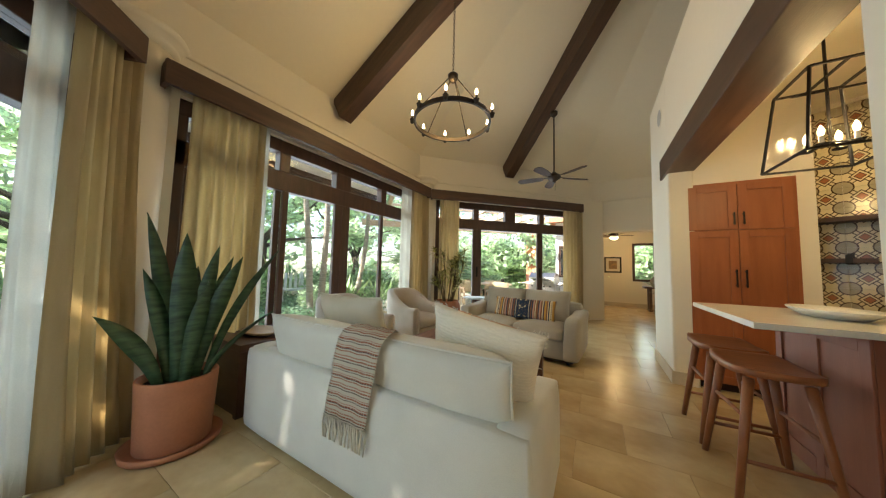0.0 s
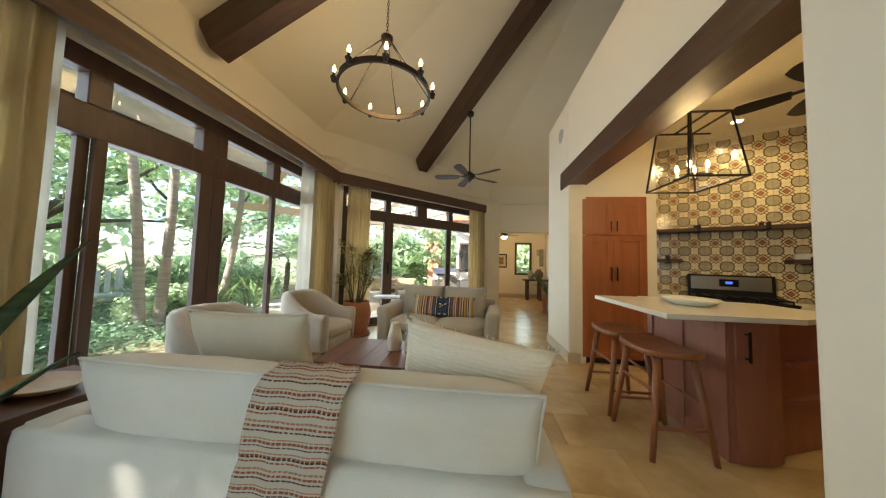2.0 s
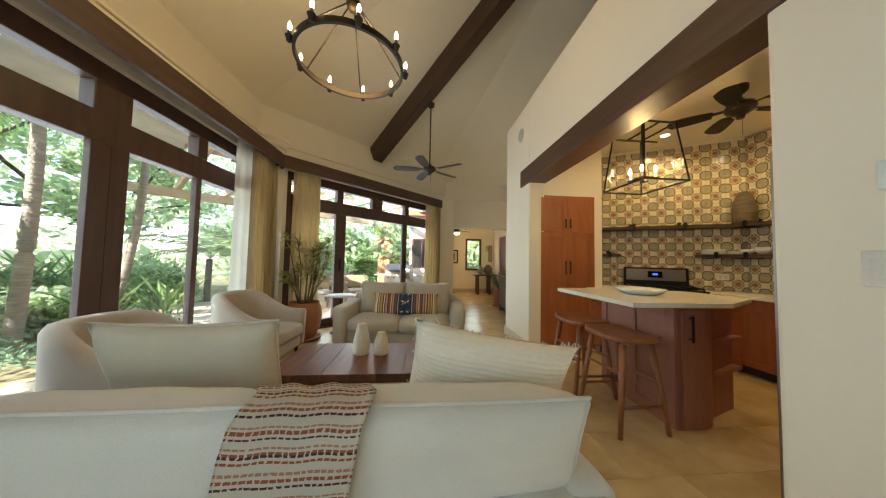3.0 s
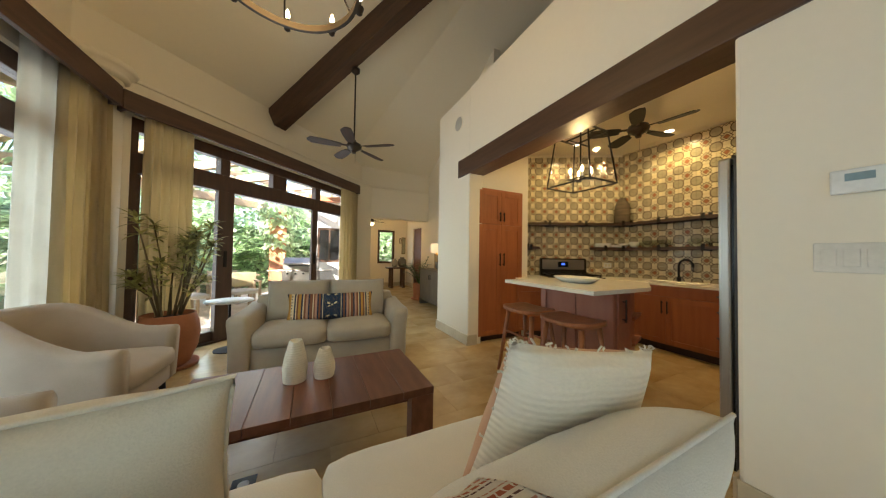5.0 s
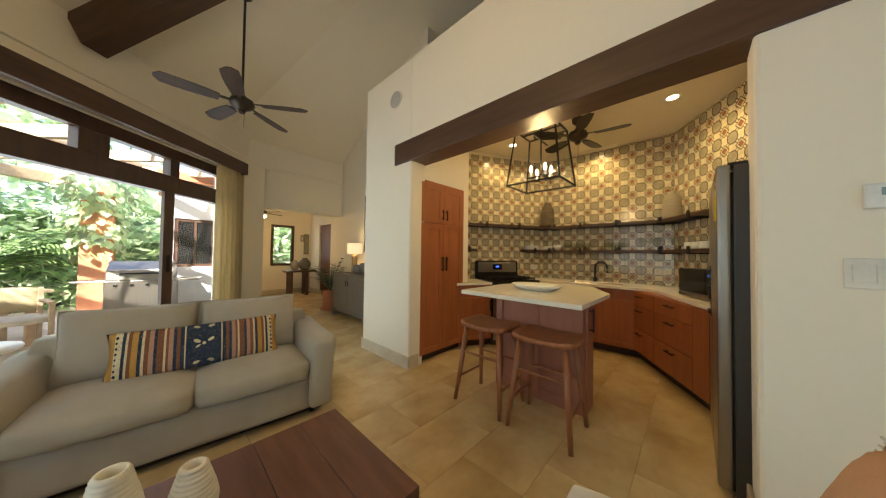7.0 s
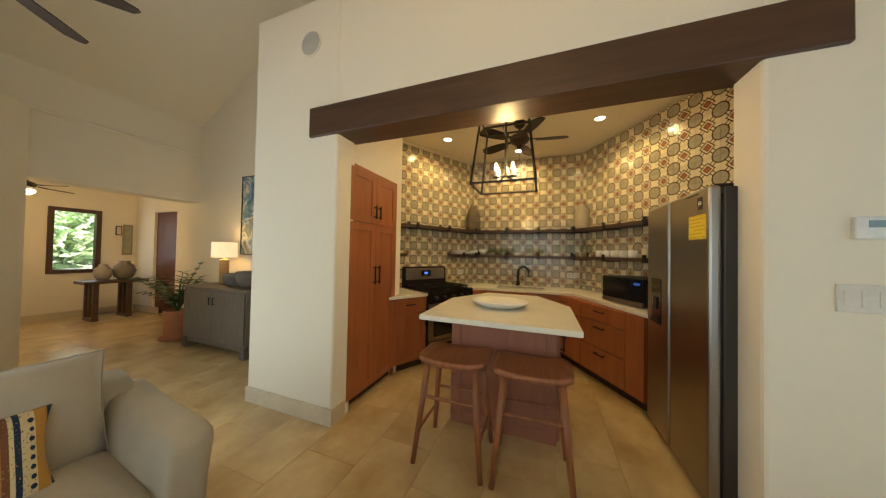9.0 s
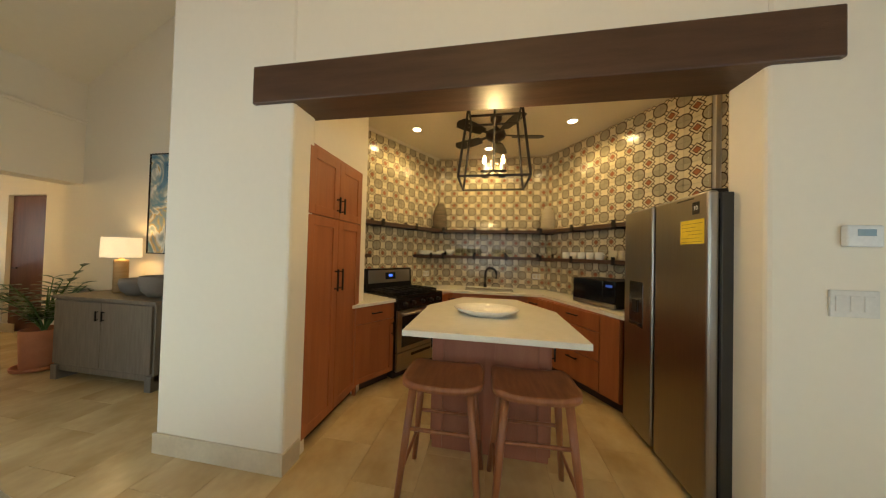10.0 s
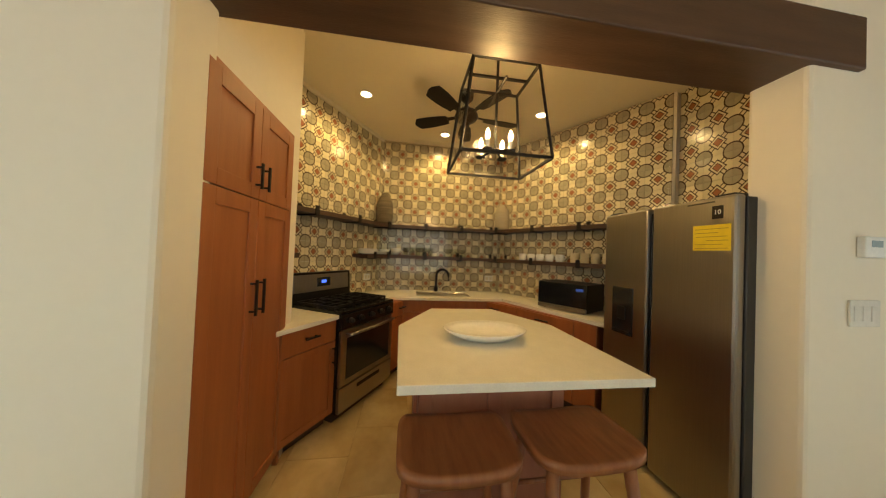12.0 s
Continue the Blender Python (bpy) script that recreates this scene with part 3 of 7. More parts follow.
def base_cabinet(frame_m, x0, x1, fronts, label):
    """fronts: 'drawers3', 'door', 'doors', 'panel', 'drawer_door'."""
    t = thing("base_cabinet", frame_m, label, "cabinet", "kitchen base cabinets")
    part("body", box(x0 + 0.001, x1 - 0.001, -DEPTH, -0.004, 0.10, 0.858), cherry, t)
    part("toe_kick", box(x0, x1, -DEPTH + 0.07, -0.01, 0.0, 0.099), M_dark, t, "dark recessed toe kick")
    g = 0.003
    w = x1 - x0
    if fronts == "drawers3":
        for z0, z1 in ((0.11, 0.40), (0.40, 0.68), (0.68, 0.852)):
            flat_front("drawer", x0 + g, x1 - g, z0 + g, z1 - g, -DEPTH, t, cherry, handle=("flat", (x0 + x1) / 2 - 0.07, (x0 + x1) / 2 + 0.07, z1 - 0.06))
    if fronts == "drawer_door":
        flat_front("drawer", x0 + g, x1 - g, 0.69, 0.852, -DEPTH, t, cherry, handle=("flat", (x0 + x1) / 2 - 0.06, (x0 + x1) / 2 + 0.06, 0.78))
        panel_door("door", x0 + g, x1 - g, 0.11, 0.685, -DEPTH, t, cherry, 0.05, handle=("up", x1 - 0.03, 0.50, 0.65))
    if fronts == "doors":
        mid = (x0 + x1) / 2
        flat_front("false_front", x0 + g, x1 - g, 0.72, 0.852, -DEPTH, t, cherry)
        panel_door("door", x0 + g, mid - g / 2, 0.11, 0.715, -DEPTH, t, cherry, handle=("up", mid - 0.03, 0.5, 0.66))
        panel_door("door", mid + g / 2, x1 - g, 0.11, 0.715, -DEPTH, t, cherry, handle=("up", mid + 0.03, 0.5, 0.66))
    if fronts == "panel":
        flat_front("panel", x0 + g, x1 - g, 0.11, 0.852, -DEPTH, t, cherry)
    return t


M_dark = M("toe_kick_dark", (0.05, 0.025, 0.015), 0.7)
base_cabinet(LEFT, 0.12, 0.615, "drawer_door", "cherry wood base cabinet with a drawer and door beside the stove")
base_cabinet(LEFT, 1.385, 1.835, "drawer_door", "narrow cherry wood base cabinet beside the stove")
base_cabinet(MID, 0.185, 1.545, "doors", "cherry wood sink cabinet with two doors")
base_cabinet(RIGHT, 0.185, 0.80, "drawers3", "cherry wood cabinet with three drawers")
base_cabinet(RIGHT, 0.802, 1.42, "drawers3", "wide cherry wood cabinet with three drawers")
base_cabinet(RIGHT, 1.422, 1.62, "panel", "narrow cherry wood filler cabinet beside the fridge")


def wp(fm, x, y):
    v = fm @ Vector((x, y, 0))
    return (v.x, v.y)


CZ0, CZ1 = 0.860, 0.892
ov = -DEPTH - 0.045
A1, B1 = (KX + ov, KMID + KA + ov * math.tan(radians(15)) * 1.0), (KX + ov, KMID - KA - ov * math.tan(radians(15)))
sink_x0, sink_x1, sink_y0, sink_y1 = 0.52, 1.20, -0.50, -0.14
t = thing("counter", pose(0, 0, 0), "cream quartz worktop along the kitchen walls", "counter")
part("worktop", prism([wp(LEFT, 0.0, -0.004), wp(LEFT, 0.0, ov), wp(LEFT, 0.612, ov), wp(LEFT, 0.612, -0.004)], CZ0, CZ1, bevel=0.002), quartz, t)
part("worktop", prism([wp(LEFT, 1.387, -0.004), wp(LEFT, 1.387, ov), A1, wp(MID, sink_x0, ov), wp(MID, sink_x0, -0.004), (KX - 0.004, KMID + KA - 0.001)], CZ0, CZ1), quartz, t)
part("worktop", prism([wp(MID, sink_x1, -0.004), wp(MID, sink_x1, ov), B1, wp(RIGHT, 1.72, ov), wp(RIGHT, 1.72, -0.004), (KX - 0.004, KMID - KA + 0.001)], CZ0, CZ1), quartz, t)
part("worktop", prism([wp(MID, sink_x0, sink_y0), wp(MID, sink_x0, ov), wp(MID, sink_x1, ov), wp(MID, sink_x1, sink_y0)], CZ0, CZ1), quartz, t)
part("worktop", prism([wp(MID, sink_x0, -0.004), wp(MID, sink_x0, sink_y1), wp(MID, sink_x1, sink_y1), wp(MID, sink_x1, -0.004)], CZ0, CZ1), quartz, t)
# sink and tap
t = thing("sink", MID, "undermounted brushed steel sink in the worktop", "sink")
bm = box(sink_x0 + 0.002, sink_x1 - 0.002, sink_y0 + 0.002, sink_y1 - 0.002, 0.862, 0.885)
bm.faces.ensure_lookup_table()
top = max(bm.faces, key=lambda f: f.calc_center_median().z)
r = bmesh.ops.inset_region(bm, faces=[top], thickness=0.02)
bmesh.ops.translate(bm, verts=top.verts[:], vec=(0, 0, -0.02))
part("basin", bm, steel, t)
t = thing("tap", MID @ pose(0.80, -0.10, CZ1, 0, 0, 80), "tall black gooseneck kitchen tap", "tap")
pts = [(0, 0, 0.0), (0, 0, 0.22)] + [(0, -0.085 + 0.085 * math.cos(a), 0.22 + 0.085 * math.sin(a)) for a in [math.pi * i / 8 for i in range(1, 9)]] + [(0, -0.17, 0.15)]
part("spout", tube(pts, 0.014, n=10), black_metal, t, smooth=True)
part("base", lathe([(0.026, 0), (0.026, 0.05), (0.018, 0.06)], 16), black_metal, t)
part("lever", tube([(0.02, 0, 0.05), (0.09, 0, 0.065)], 0.008), black_metal, t)


# stove
def stove():
    t = thing("stove", LEFT @ pose(1.0, 0, 0), "stainless and black gas range with an oven", "stove")
    w, d = 0.378, 0.665
    part("body", box(-w, w, -d + 0.03, -0.005, 0.08, 0.895, 0.004), black_metal, t)
    part("plinth", box(-w + 0.02, w - 0.02, -d + 0.08, -0.03, 0.0, 0.079), M_dark, t)
    bm = box(-w + 0.004, w - 0.004, -d, -d + 0.029, 0.30, 0.755, 0.006)
    door = part("oven_door", bm, steel, t, "brushed steel oven door")
    part("window", box(-w + 0.07, w - 0.07, -d - 0.003, -d + 0.003, 0.35, 0.69, 0.001), black_gloss, door, "black oven glass")
    bm = tube([(-w + 0.05, -d - 0.045, 0.725), (0, -d - 0.06, 0.725), (w - 0.05, -d - 0.045, 0.725)], 0.013, n=10)
    for s in (-1, 1):
        bar((s * (w - 0.06), -d - 0.045, 0.725), (s * (w - 0.06), -d + 0.003, 0.725), 0.016, 0.016, bm)
    part("handle", bm, steel, door, smooth=True)
    dr = part("storage_drawer", box(-w + 0.004, w - 0.004, -d, -d + 0.029, 0.09, 0.29, 0.006), steel, t)
    part("handle", box(-0.16, 0.16, -d - 0.008, -d + 0.003, 0.225, 0.255, 0.004), black_metal, dr)
    part("control_strip", box(-w + 0.002, w - 0.002, -d - 0.005, -d + 0.03, 0.765, 0.893, 0.008), black_gloss, t)
    for x in (-0.28, -0.15, 0.0, 0.15, 0.28):
        part("knob", lathe([(0.024, 0), (0.024, 0.012), (0.019, 0.035), (0.0, 0.036)], 16, m=pose(x, -d - 0.004, 0.83, 90)), black_metal, t, smooth=True)
    part("cooktop", box(-w, w, -d + 0.0, -0.08, 0.895, 0.915, 0.005), black_gloss, t)
    for gx in (-0.25, 0.0, 0.25):
        bm = bmesh.new()
        for y in (-0.56, -0.47, -0.36, -0.25, -0.15):
            bar((gx - 0.115, y, 0.938), (gx + 0.115, y, 0.938), 0.012, 0.016, bm)
        for x in (gx - 0.11, gx, gx + 0.11):
            bar((x, -0.57, 0.935), (x, -0.14, 0.935), 0.012, 0.02, bm)
        for x in (gx - 0.11, gx + 0.11):
            for y in (-0.56, -0.15):
                bar((x, y, 0.914), (x, y, 0.936), 0.012, 0.012, bm)
        g = part("grate", bm, black_metal, t)
        for y in (-0.45, -0.25):
            part("burner", lathe([(0.045, 0.914), (0.045, 0.922), (0.03, 0.928), (0.0, 0.93)], 16, m=pose(gx, y, 0)), black_metal, t)
    bm = prism([(-0.005, 0.90), (-0.075, 0.90), (-0.055, 1.185), (-0.005, 1.185)], -w, w, m=Matrix(((0, 0, 1, 0), (1, 0, 0, 0), (0, 1, 0, 0), (0, 0, 0, 1))))
    bp = part("backguard", bm, black_metal, t)
    tilt = pose(0, -0.068, 0.94, -4)
    part("panel", box(-w + 0.03, w - 0.03, -0.006, 0.004, 0.06, 0.225, 0.002, m=tilt), steel, bp, "brushed steel control panel")
    part("display", box(-0.085, 0.085, -0.009, -0.004, 0.10, 0.19, m=tilt), black_gloss, bp)
    part("clock_digits", box(-0.03, 0.03, -0.011, -0.008, 0.135, 0.165, m=tilt), M("blue_digits", (0.02, 0.05, 0.3), 0.4, bump=0, emit=((0.05, 0.15, 1.0), 0.4)), bp)
    return t


stove()


# shelves on iron brackets
def shelf_run(z, runs, label):
    t = thing("wall_shelf", pose(0, 0, 0), label, "shelf", "kitchen wall shelves")
    d = 0.235
    for fm, x0, x1, j0, j1 in runs:
        k = math.tan(radians(15)) * d
        part("board", prism([wp(fm, x0, -0.012), wp(fm, x0 + (k if j0 else 0), -d), wp(fm, x1 - (k if j1 else 0), -d), wp(fm, x1, -0.012)], z, z + 0.042), shelf_wood, t)
        n = max(1, round((x1 - x0) / 0.6))
        for i in range(n + 1):
            x = x0 + 0.14 + (x1 - x0 - 0.28) * i / n
            bm = box(-0.02, 0.02, -d - 0.012, -0.012, -0.012, -0.001)
            box(-0.02, 0.02, -d - 0.012, -d - 0.002, -0.012, 0.075, bm=bm)
            box(-0.02, 0.02, -0.02, -0.011, -0.012, 0.10, bm=bm)
            part("bracket", bm, black_metal, t, m=fm @ pose(x, 0, z))
    return t


shelf_wood = M("shelf_dark_wood", (0.075, 0.036, 0.022), 0.5, col2=(0.05, 0.024, 0.014), scale=3, stretch=(3, 3, 6), fine=40, bump=0.2)
shelf_run(1.735, [(LEFT, 0.0, LEN_L, 0, 1), (MID, 0.0, 2 * KA, 1, 1), (RIGHT, 0.0, LEN_R, 1, 0)], "long dark wood shelf on black iron brackets")
shelf_run(1.335, [(LEFT, 1.46, LEN_L, 0, 1), (MID, 0.0, 2 * KA, 1, 1), (RIGHT, 0.0, LEN_R, 1, 0)], "lower dark wood shelf on black iron brackets")
shelf_run(1.335, [(LEFT, 0.0, 0.56, 0, 0)], "short dark wood shelf on black iron brackets")

# ware on the shelves
clear_glass = glass_mat("drinking_glass", (0.93, 0.95, 0.92))
wicker = M("wicker_jar", (0.22, 0.17, 0.11), 0.85, col2=(0.13, 0.10, 0.065), scale=4, stretch=(1, 1, 14), fine=70, bump=0.8, depth=0.01)
paper_pot = M("pale_clay", (0.42, 0.36, 0.26), 0.8, col2=(0.37, 0.31, 0.22), scale=4, stretch=(1, 1, 20), fine=60, bump=0.4)
cream_ceramic = M("cream_ceramic", (0.75, 0.66, 0.46), 0.25, fine=30, bump=0.0)
S1, S2 = 1.735 + 0.042, 1.335 + 0.042


def ware(name, fm, x, y, z, profile, material, label, category, group="", n=20):
    t = thing(name, fm @ pose(x, y, z), label, category, group)
    part("body", lathe(profile, n), material, t, smooth=True)
    return t


JAR = [(0.085, 0), (0.105, 0.03), (0.112, 0.10), (0.11, 0.22), (0.10, 0.30), (0.075, 0.36), (0.05, 0.395), (0.052, 0.42), (0.04, 0.42), (0.035, 0.38)]
j = ware("tall_jar", MID, 0.06, -0.13, S1, JAR, wicker, "tall brown woven-textured jar with a narrow neck", "jar")
part("rings", tube([(0.112 * math.cos(a), 0.112 * math.sin(a), 0.12) for a in [2 * math.pi * i / 24 for i in range(25)]], 0.006, n=6), wicker, j)
ware("clay_vase", MID, 2 * KA - 0.02, -0.13, S1, [(0.10, 0), (0.105, 0.05), (0.10, 0.25), (0.085, 0.30), (0.05, 0.34), (0.05, 0.37), (0.038, 0.37), (0.034, 0.33)], paper_pot, "pale ridged clay vase with a short neck", "vase")
TUMBLER = [(0.0, 0.003), (0.030, 0.003), (0.036, 0.11)]
GOBLET = [(0.032, 0), (0.032, 0.003), (0.005, 0.008), (0.005, 0.07), (0.028, 0.09), (0.038, 0.125), (0.034, 0.17)]
MUG = [(0.040, 0), (0.045, 0.02), (0.046, 0.085), (0.041, 0.085), (0.039, 0.01), (0.0, 0.01)]
BOWL = [(0.03, 0), (0.055, 0.03), (0.075, 0.07), (0.070, 0.07), (0.048, 0.03), (0.0, 0.012)]


def repeat_ware(name, profile, material, spots, label, category, group, handle=False):
    first = None
    for fm, x, y, z in spots:
        if first is None:
            first = thing(name, fm @ pose(x, y, z), label, category, group)
            part("body", lathe(profile, 18, close=material is not clear_glass), material, first, smooth=True)
            if handle:
                part("handle", tube([(0.044, 0, 0.07), (0.07, 0, 0.062), (0.072, 0, 0.035), (0.044, 0, 0.022)], 0.006), material, first, smooth=True)
        else:
            copy_thing(first, fm @ pose(x, y, z))


repeat_ware("drinking_glass", TUMBLER, clear_glass, [(MID, 0.36 + 0.085 * i, -0.07 - 0.085 * k, S2) for i in range(5) for k in range(2)] + [(MID, 0.92 + 0.085 * i, -0.08, S2) for i in range(4)] + [(MID, 0.97 + 0.085 * i, -0.165, S2) for i in range(3)], "clear straight drinking glass", "glass", "glasses on the shelf")
repeat_ware("wine_glass", GOBLET, clear_glass, [(MID, 1.38, -0.1, S2), (MID, 1.47, -0.13, S2), (MID, 1.56, -0.1, S2), (RIGHT, 0.12, -0.1, S2), (RIGHT, 0.22, -0.12, S2), (RIGHT, 0.32, -0.1, S2)], "clear stemmed wine glass", "glass", "wine glasses on the shelf")
repeat_ware("white_cup", MUG, white_ceramic, [(RIGHT, 0.50 + 0.125 * i, -0.12, S2) for i in range(5)], "white ceramic coffee cup", "cup", "cups on the shelf", True)
repeat_ware("cream_jar", [(0.042, 0), (0.044, 0.06), (0.046, 0.10), (0.042, 0.104), (0.0, 0.106)], cream_ceramic, [(RIGHT, 1.17 + 0.11 * i, -0.12, S2) for i in range(5)], "small cream ceramic jar on the shelf", "jar", "jars on the shelf")
repeat_ware("small_bowl", BOWL, white_ceramic, [(MID, 0.08, -0.12, S2), (MID, 0.235, -0.12, S2), (MID, 0.235, -0.12, S2 + 0.02)], "small white ceramic bowl on the shelf", "bowl", "bowls on the shelf")
repeat_ware("dinner_plate", [(0.06, 0), (0.09, 0.006), (0.125, 0.016), (0.124, 0.02), (0.085, 0.011), (0.0, 0.009)], white_ceramic, [(LEFT, 1.62 + 0.0, -0.12, S2 + 0.012 * i) for i in range(5)] + [(LEFT, 1.87, -0.11, S2 + 0.012 * i) for i in range(3)], "white ceramic dinner plate in a stack", "plate", "plates on the shelf")
# small black boxes: sockets
for fm, x in ((MID, 1.58, ), (LEFT, 1.75)):
    t = thing("wall_socket", fm @ pose(x, -0.012, 1.08), "white double wall socket on the tiles", "socket", "wall sockets")
    part("plate", box(-0.06, 0.06, -0.008, 0.0, -0.04, 0.04, 0.003), white_plastic, t)
    for s in (-1, 1):
        part("outlet", box(s * 0.028 - 0.016, s * 0.028 + 0.016, -0.0095, -0.007, -0.022, 0.022, 0.001), cream_ceramic, t)

# microwave
t = thing("microwave", RIGHT @ pose(1.21, -0.26, CZ1), "black and steel microwave oven on the worktop", "microwave")
part("body", box(-0.25, 0.25, -0.19, 0.19, 0.012, 0.28, 0.006), black_metal, t)
d = part("door", box(-0.249, 0.12, -0.21, -0.191, 0.055, 0.278, 0.004), black_gloss, t)
part("bottom_strip", box(-0.249, 0.249, -0.213, -0.191, 0.013, 0.053, 0.003), steel, t)
c = part("control_panel", box(0.122, 0.249, -0.208, -0.191, 0.055, 0.278, 0.003), black_gloss, t)
part("display", box(0.15, 0.22, -0.2095, -0.207, 0.215, 0.24), M("display_blue", (0.02, 0.06, 0.3), 0.3, bump=0, emit=((0.1, 0.25, 1.0), 0.05)), c)
for s in (-0.2, 0.2):
    for y in (-0.15, 0.15):
        part("foot", lathe([(0.012, 0), (0.012, 0.012)], 10, m=pose(s, y, 0)), black_metal, t)


# fridge
def fridge():
    t = thing("fridge", pose(0.99, 0, 0), "tall stainless side-by-side fridge with a water dispenser", "fridge")
    W = 0.885
    part("body", box(0.0, W, 0.755, 1.44, 0.03, 1.775, 0.006), steel_side, t, "dark grey painted metal side")
    part("plinth", box(0.01, W - 0.01, 0.79, 1.42, 0.0, 0.029), black_metal, t)
    part("gasket", box(0.012, W - 0.012, 1.438, 1.452, 0.06, 1.74), black_gloss, t)
    r = part("fridge_door", box(0.0, 0.462, 1.45, 1.505, 0.055, 1.785, 0.014), steel, t)
    l = part("freezer_door", box(0.496, W, 1.45, 1.505, 0.055, 1.785, 0.014), steel, t)
    part("grip", box(0.464, 0.494, 1.456, 1.480, 0.06, 1.75, 0.002), black_gloss, t, "black recessed door grip")
    dp = part("dispenser", box(0.60, 0.79, 1.50, 1.509, 0.87, 1.22, 0.004), black_gloss, l, "black water dispenser")
    part("lever", box(0.66, 0.73, 1.508, 1.518, 0.98, 1.08, 0.004), black_metal, dp)
    part("tray", box(0.62, 0.77, 1.505, 1.522, 0.885, 0.90, 0.003), black_metal, dp)
    for x in (0.04, W - 0.09):
        part("hinge_cover", box(x, x + 0.1, 1.36, 1.46, 1.776, 1.803, 0.008), black_metal, t)
    lab = part("energy_label", box(0.025, 0.205, 1.505, 1.5065, 1.495, 1.635), M("yellow_paper", (0.75, 0.55, 0.03), 0.7, fine=40, bump=0.02), r, "yellow paper energy label")
    for i, (w0, w1) in enumerate(((0.035, 0.195), (0.06, 0.195), (0.035, 0.14), (0.04, 0.19), (0.08, 0.195), (0.035, 0.195))):
        part("text_bar", box(w0, w1, 1.506, 1.5072, 1.506 + i * 0.021, 1.509 + i * 0.021), M_label_ink, lab)
    st = part("sticker", box(0.06, 0.112, 1.505, 1.5065, 1.665, 1.735), black_gloss, r, "dark square sticker")
    part("badge", box(0.10, 0.24, 1.505, 1.506, 1.755, 1.763), steel_side, r)
    return t


M_label_ink = M("label_ink", (0.33, 0.23, 0.03), 0.8, bump=0)
fridge()
sticker_text = bpy.data.curves.new("sticker_number", 'FONT')
sticker_text.body, sticker_text.size, sticker_text.align_x, sticker_text.extrude = "10", 0.034, 'CENTER', 0.0004
tx = new("sticker_number", sticker_text)
tx.data.materials.append(white_plastic)
tx.parent = bpy.data.objects["sticker"]
tx.matrix_local = pose(0.086, 1.5072, 1.69, 90, 0, 180)


# pantry: four recessed-panel doors in the wall
def pantry():
    t = thing("pantry_cabinet", pose(0.98, 3.93, 0), "tall built-in cherry wood pantry with four doors", "cabinet")
    W = 0.78
    part("body", box(0.002, W, 0.0, 0.60, 0.08, 2.148), cherry, t)
    part("toe_kick", box(0.002, W, 0.05, 0.5, 0.0, 0.079), M_dark, t)
    f = 0.0
    for x0, x1, hx in ((0.01, W / 2 - 0.002, W / 2 - 0.035), (W / 2 + 0.002, W - 0.008, W / 2 + 0.035)):
        panel_door("lower_door", x0, x1, 0.09, 1.655, f, t, cherry, 0.07, 0.022, ("up", hx, 1.07, 1.25))
        panel_door("upper_door", x0, x1, 1.662, 2.14, f, t, cherry, 0.07, 0.022, ("up", hx, 1.71, 1.84))
    bm = box(-0.02, 0.009, -0.012, 0.02, 0.0, 2.17, 0.002)
    box(W - 0.007, W + 0.02, -0.012, 0.02, 0.0, 2.17, 0.002, bm)
    box(0.009, W - 0.007, -0.012, 0.02, 2.142, 2.17, 0.002, bm)
    part("casing", bm, cherry, t)
    return t


pantry()


# island
def island():
    t = thing("kitchen_island", pose(0, 0, 0), "reddish painted wood kitchen island with overhanging top", "island")
    yl, yr, xf, xb = 3.05, 2.24, 1.26, 2.06
    out = [(xf, yr), (1.46, yr)] + [(1.46 + 0.24 * math.sin(radians(a)), yr + 0.24 - 0.24 * math.cos(radians(a))) for a in (10, 20, 30, 40, 50, 60)] + [(xb, 2.50), (xb, 2.86), (1.62, yl), (xf, yl)]
    part("body", prism(out, 0.0, 0.917), island_wood, t)
    for y0, y1 in ((yr + 0.005, yr + 0.075), (KMID - 0.035, KMID + 0.035), (yl - 0.075, yl - 0.005)):
        part("front_stile", box(xf - 0.012, xf - 0.001, y0, y1, 0.0, 0.90, 0.002), island_wood, t)
    for y0, y1 in ((yr + 0.076, KMID - 0.036), (KMID + 0.036, yl - 0.076)):
        part("front_rail", box(xf - 0.012, xf - 0.001, y0, y1, 0.83, 0.90, 0.002), island_wood, t)
        part("front_rail", box(xf - 0.012, xf - 0.001, y0, y1, 0.0, 0.10, 0.002), island_wood, t)
    for s, y in ((-1, yr), (1, yl)):
        m = Matrix.Identity(4) if s < 0 else pose(2 * xf + 0.24, 2 * KMID, 0, 0, 0, 180)
        d = part("door", box(xf + 0.03, 1.46, yr - 0.02, yr - 0.001, 0.012, 0.895, 0.003), island_wood, t, m=m)
        add_handle(d, ("up", xf + 0.085, 0.655, 0.85), yr - 0.02)
    # open shelves let into the slanting back side
    for z in (0.35, 0.60):
        part("open_shelf", prism([(1.70, yr + 0.115), (1.76, yr + 0.10), (xb + 0.03, 2.45), (xb + 0.0, 2.505)], z, z + 0.03), island_wood, t)
    part("top", prism([(0.82, 3.155), (0.82, 2.13), (1.60, 2.125), (2.11, 2.39), (2.11, 2.915), (1.59, 3.17)], 0.920, 0.955, bevel=0.003), quartz, t, "cream quartz top")
    return t


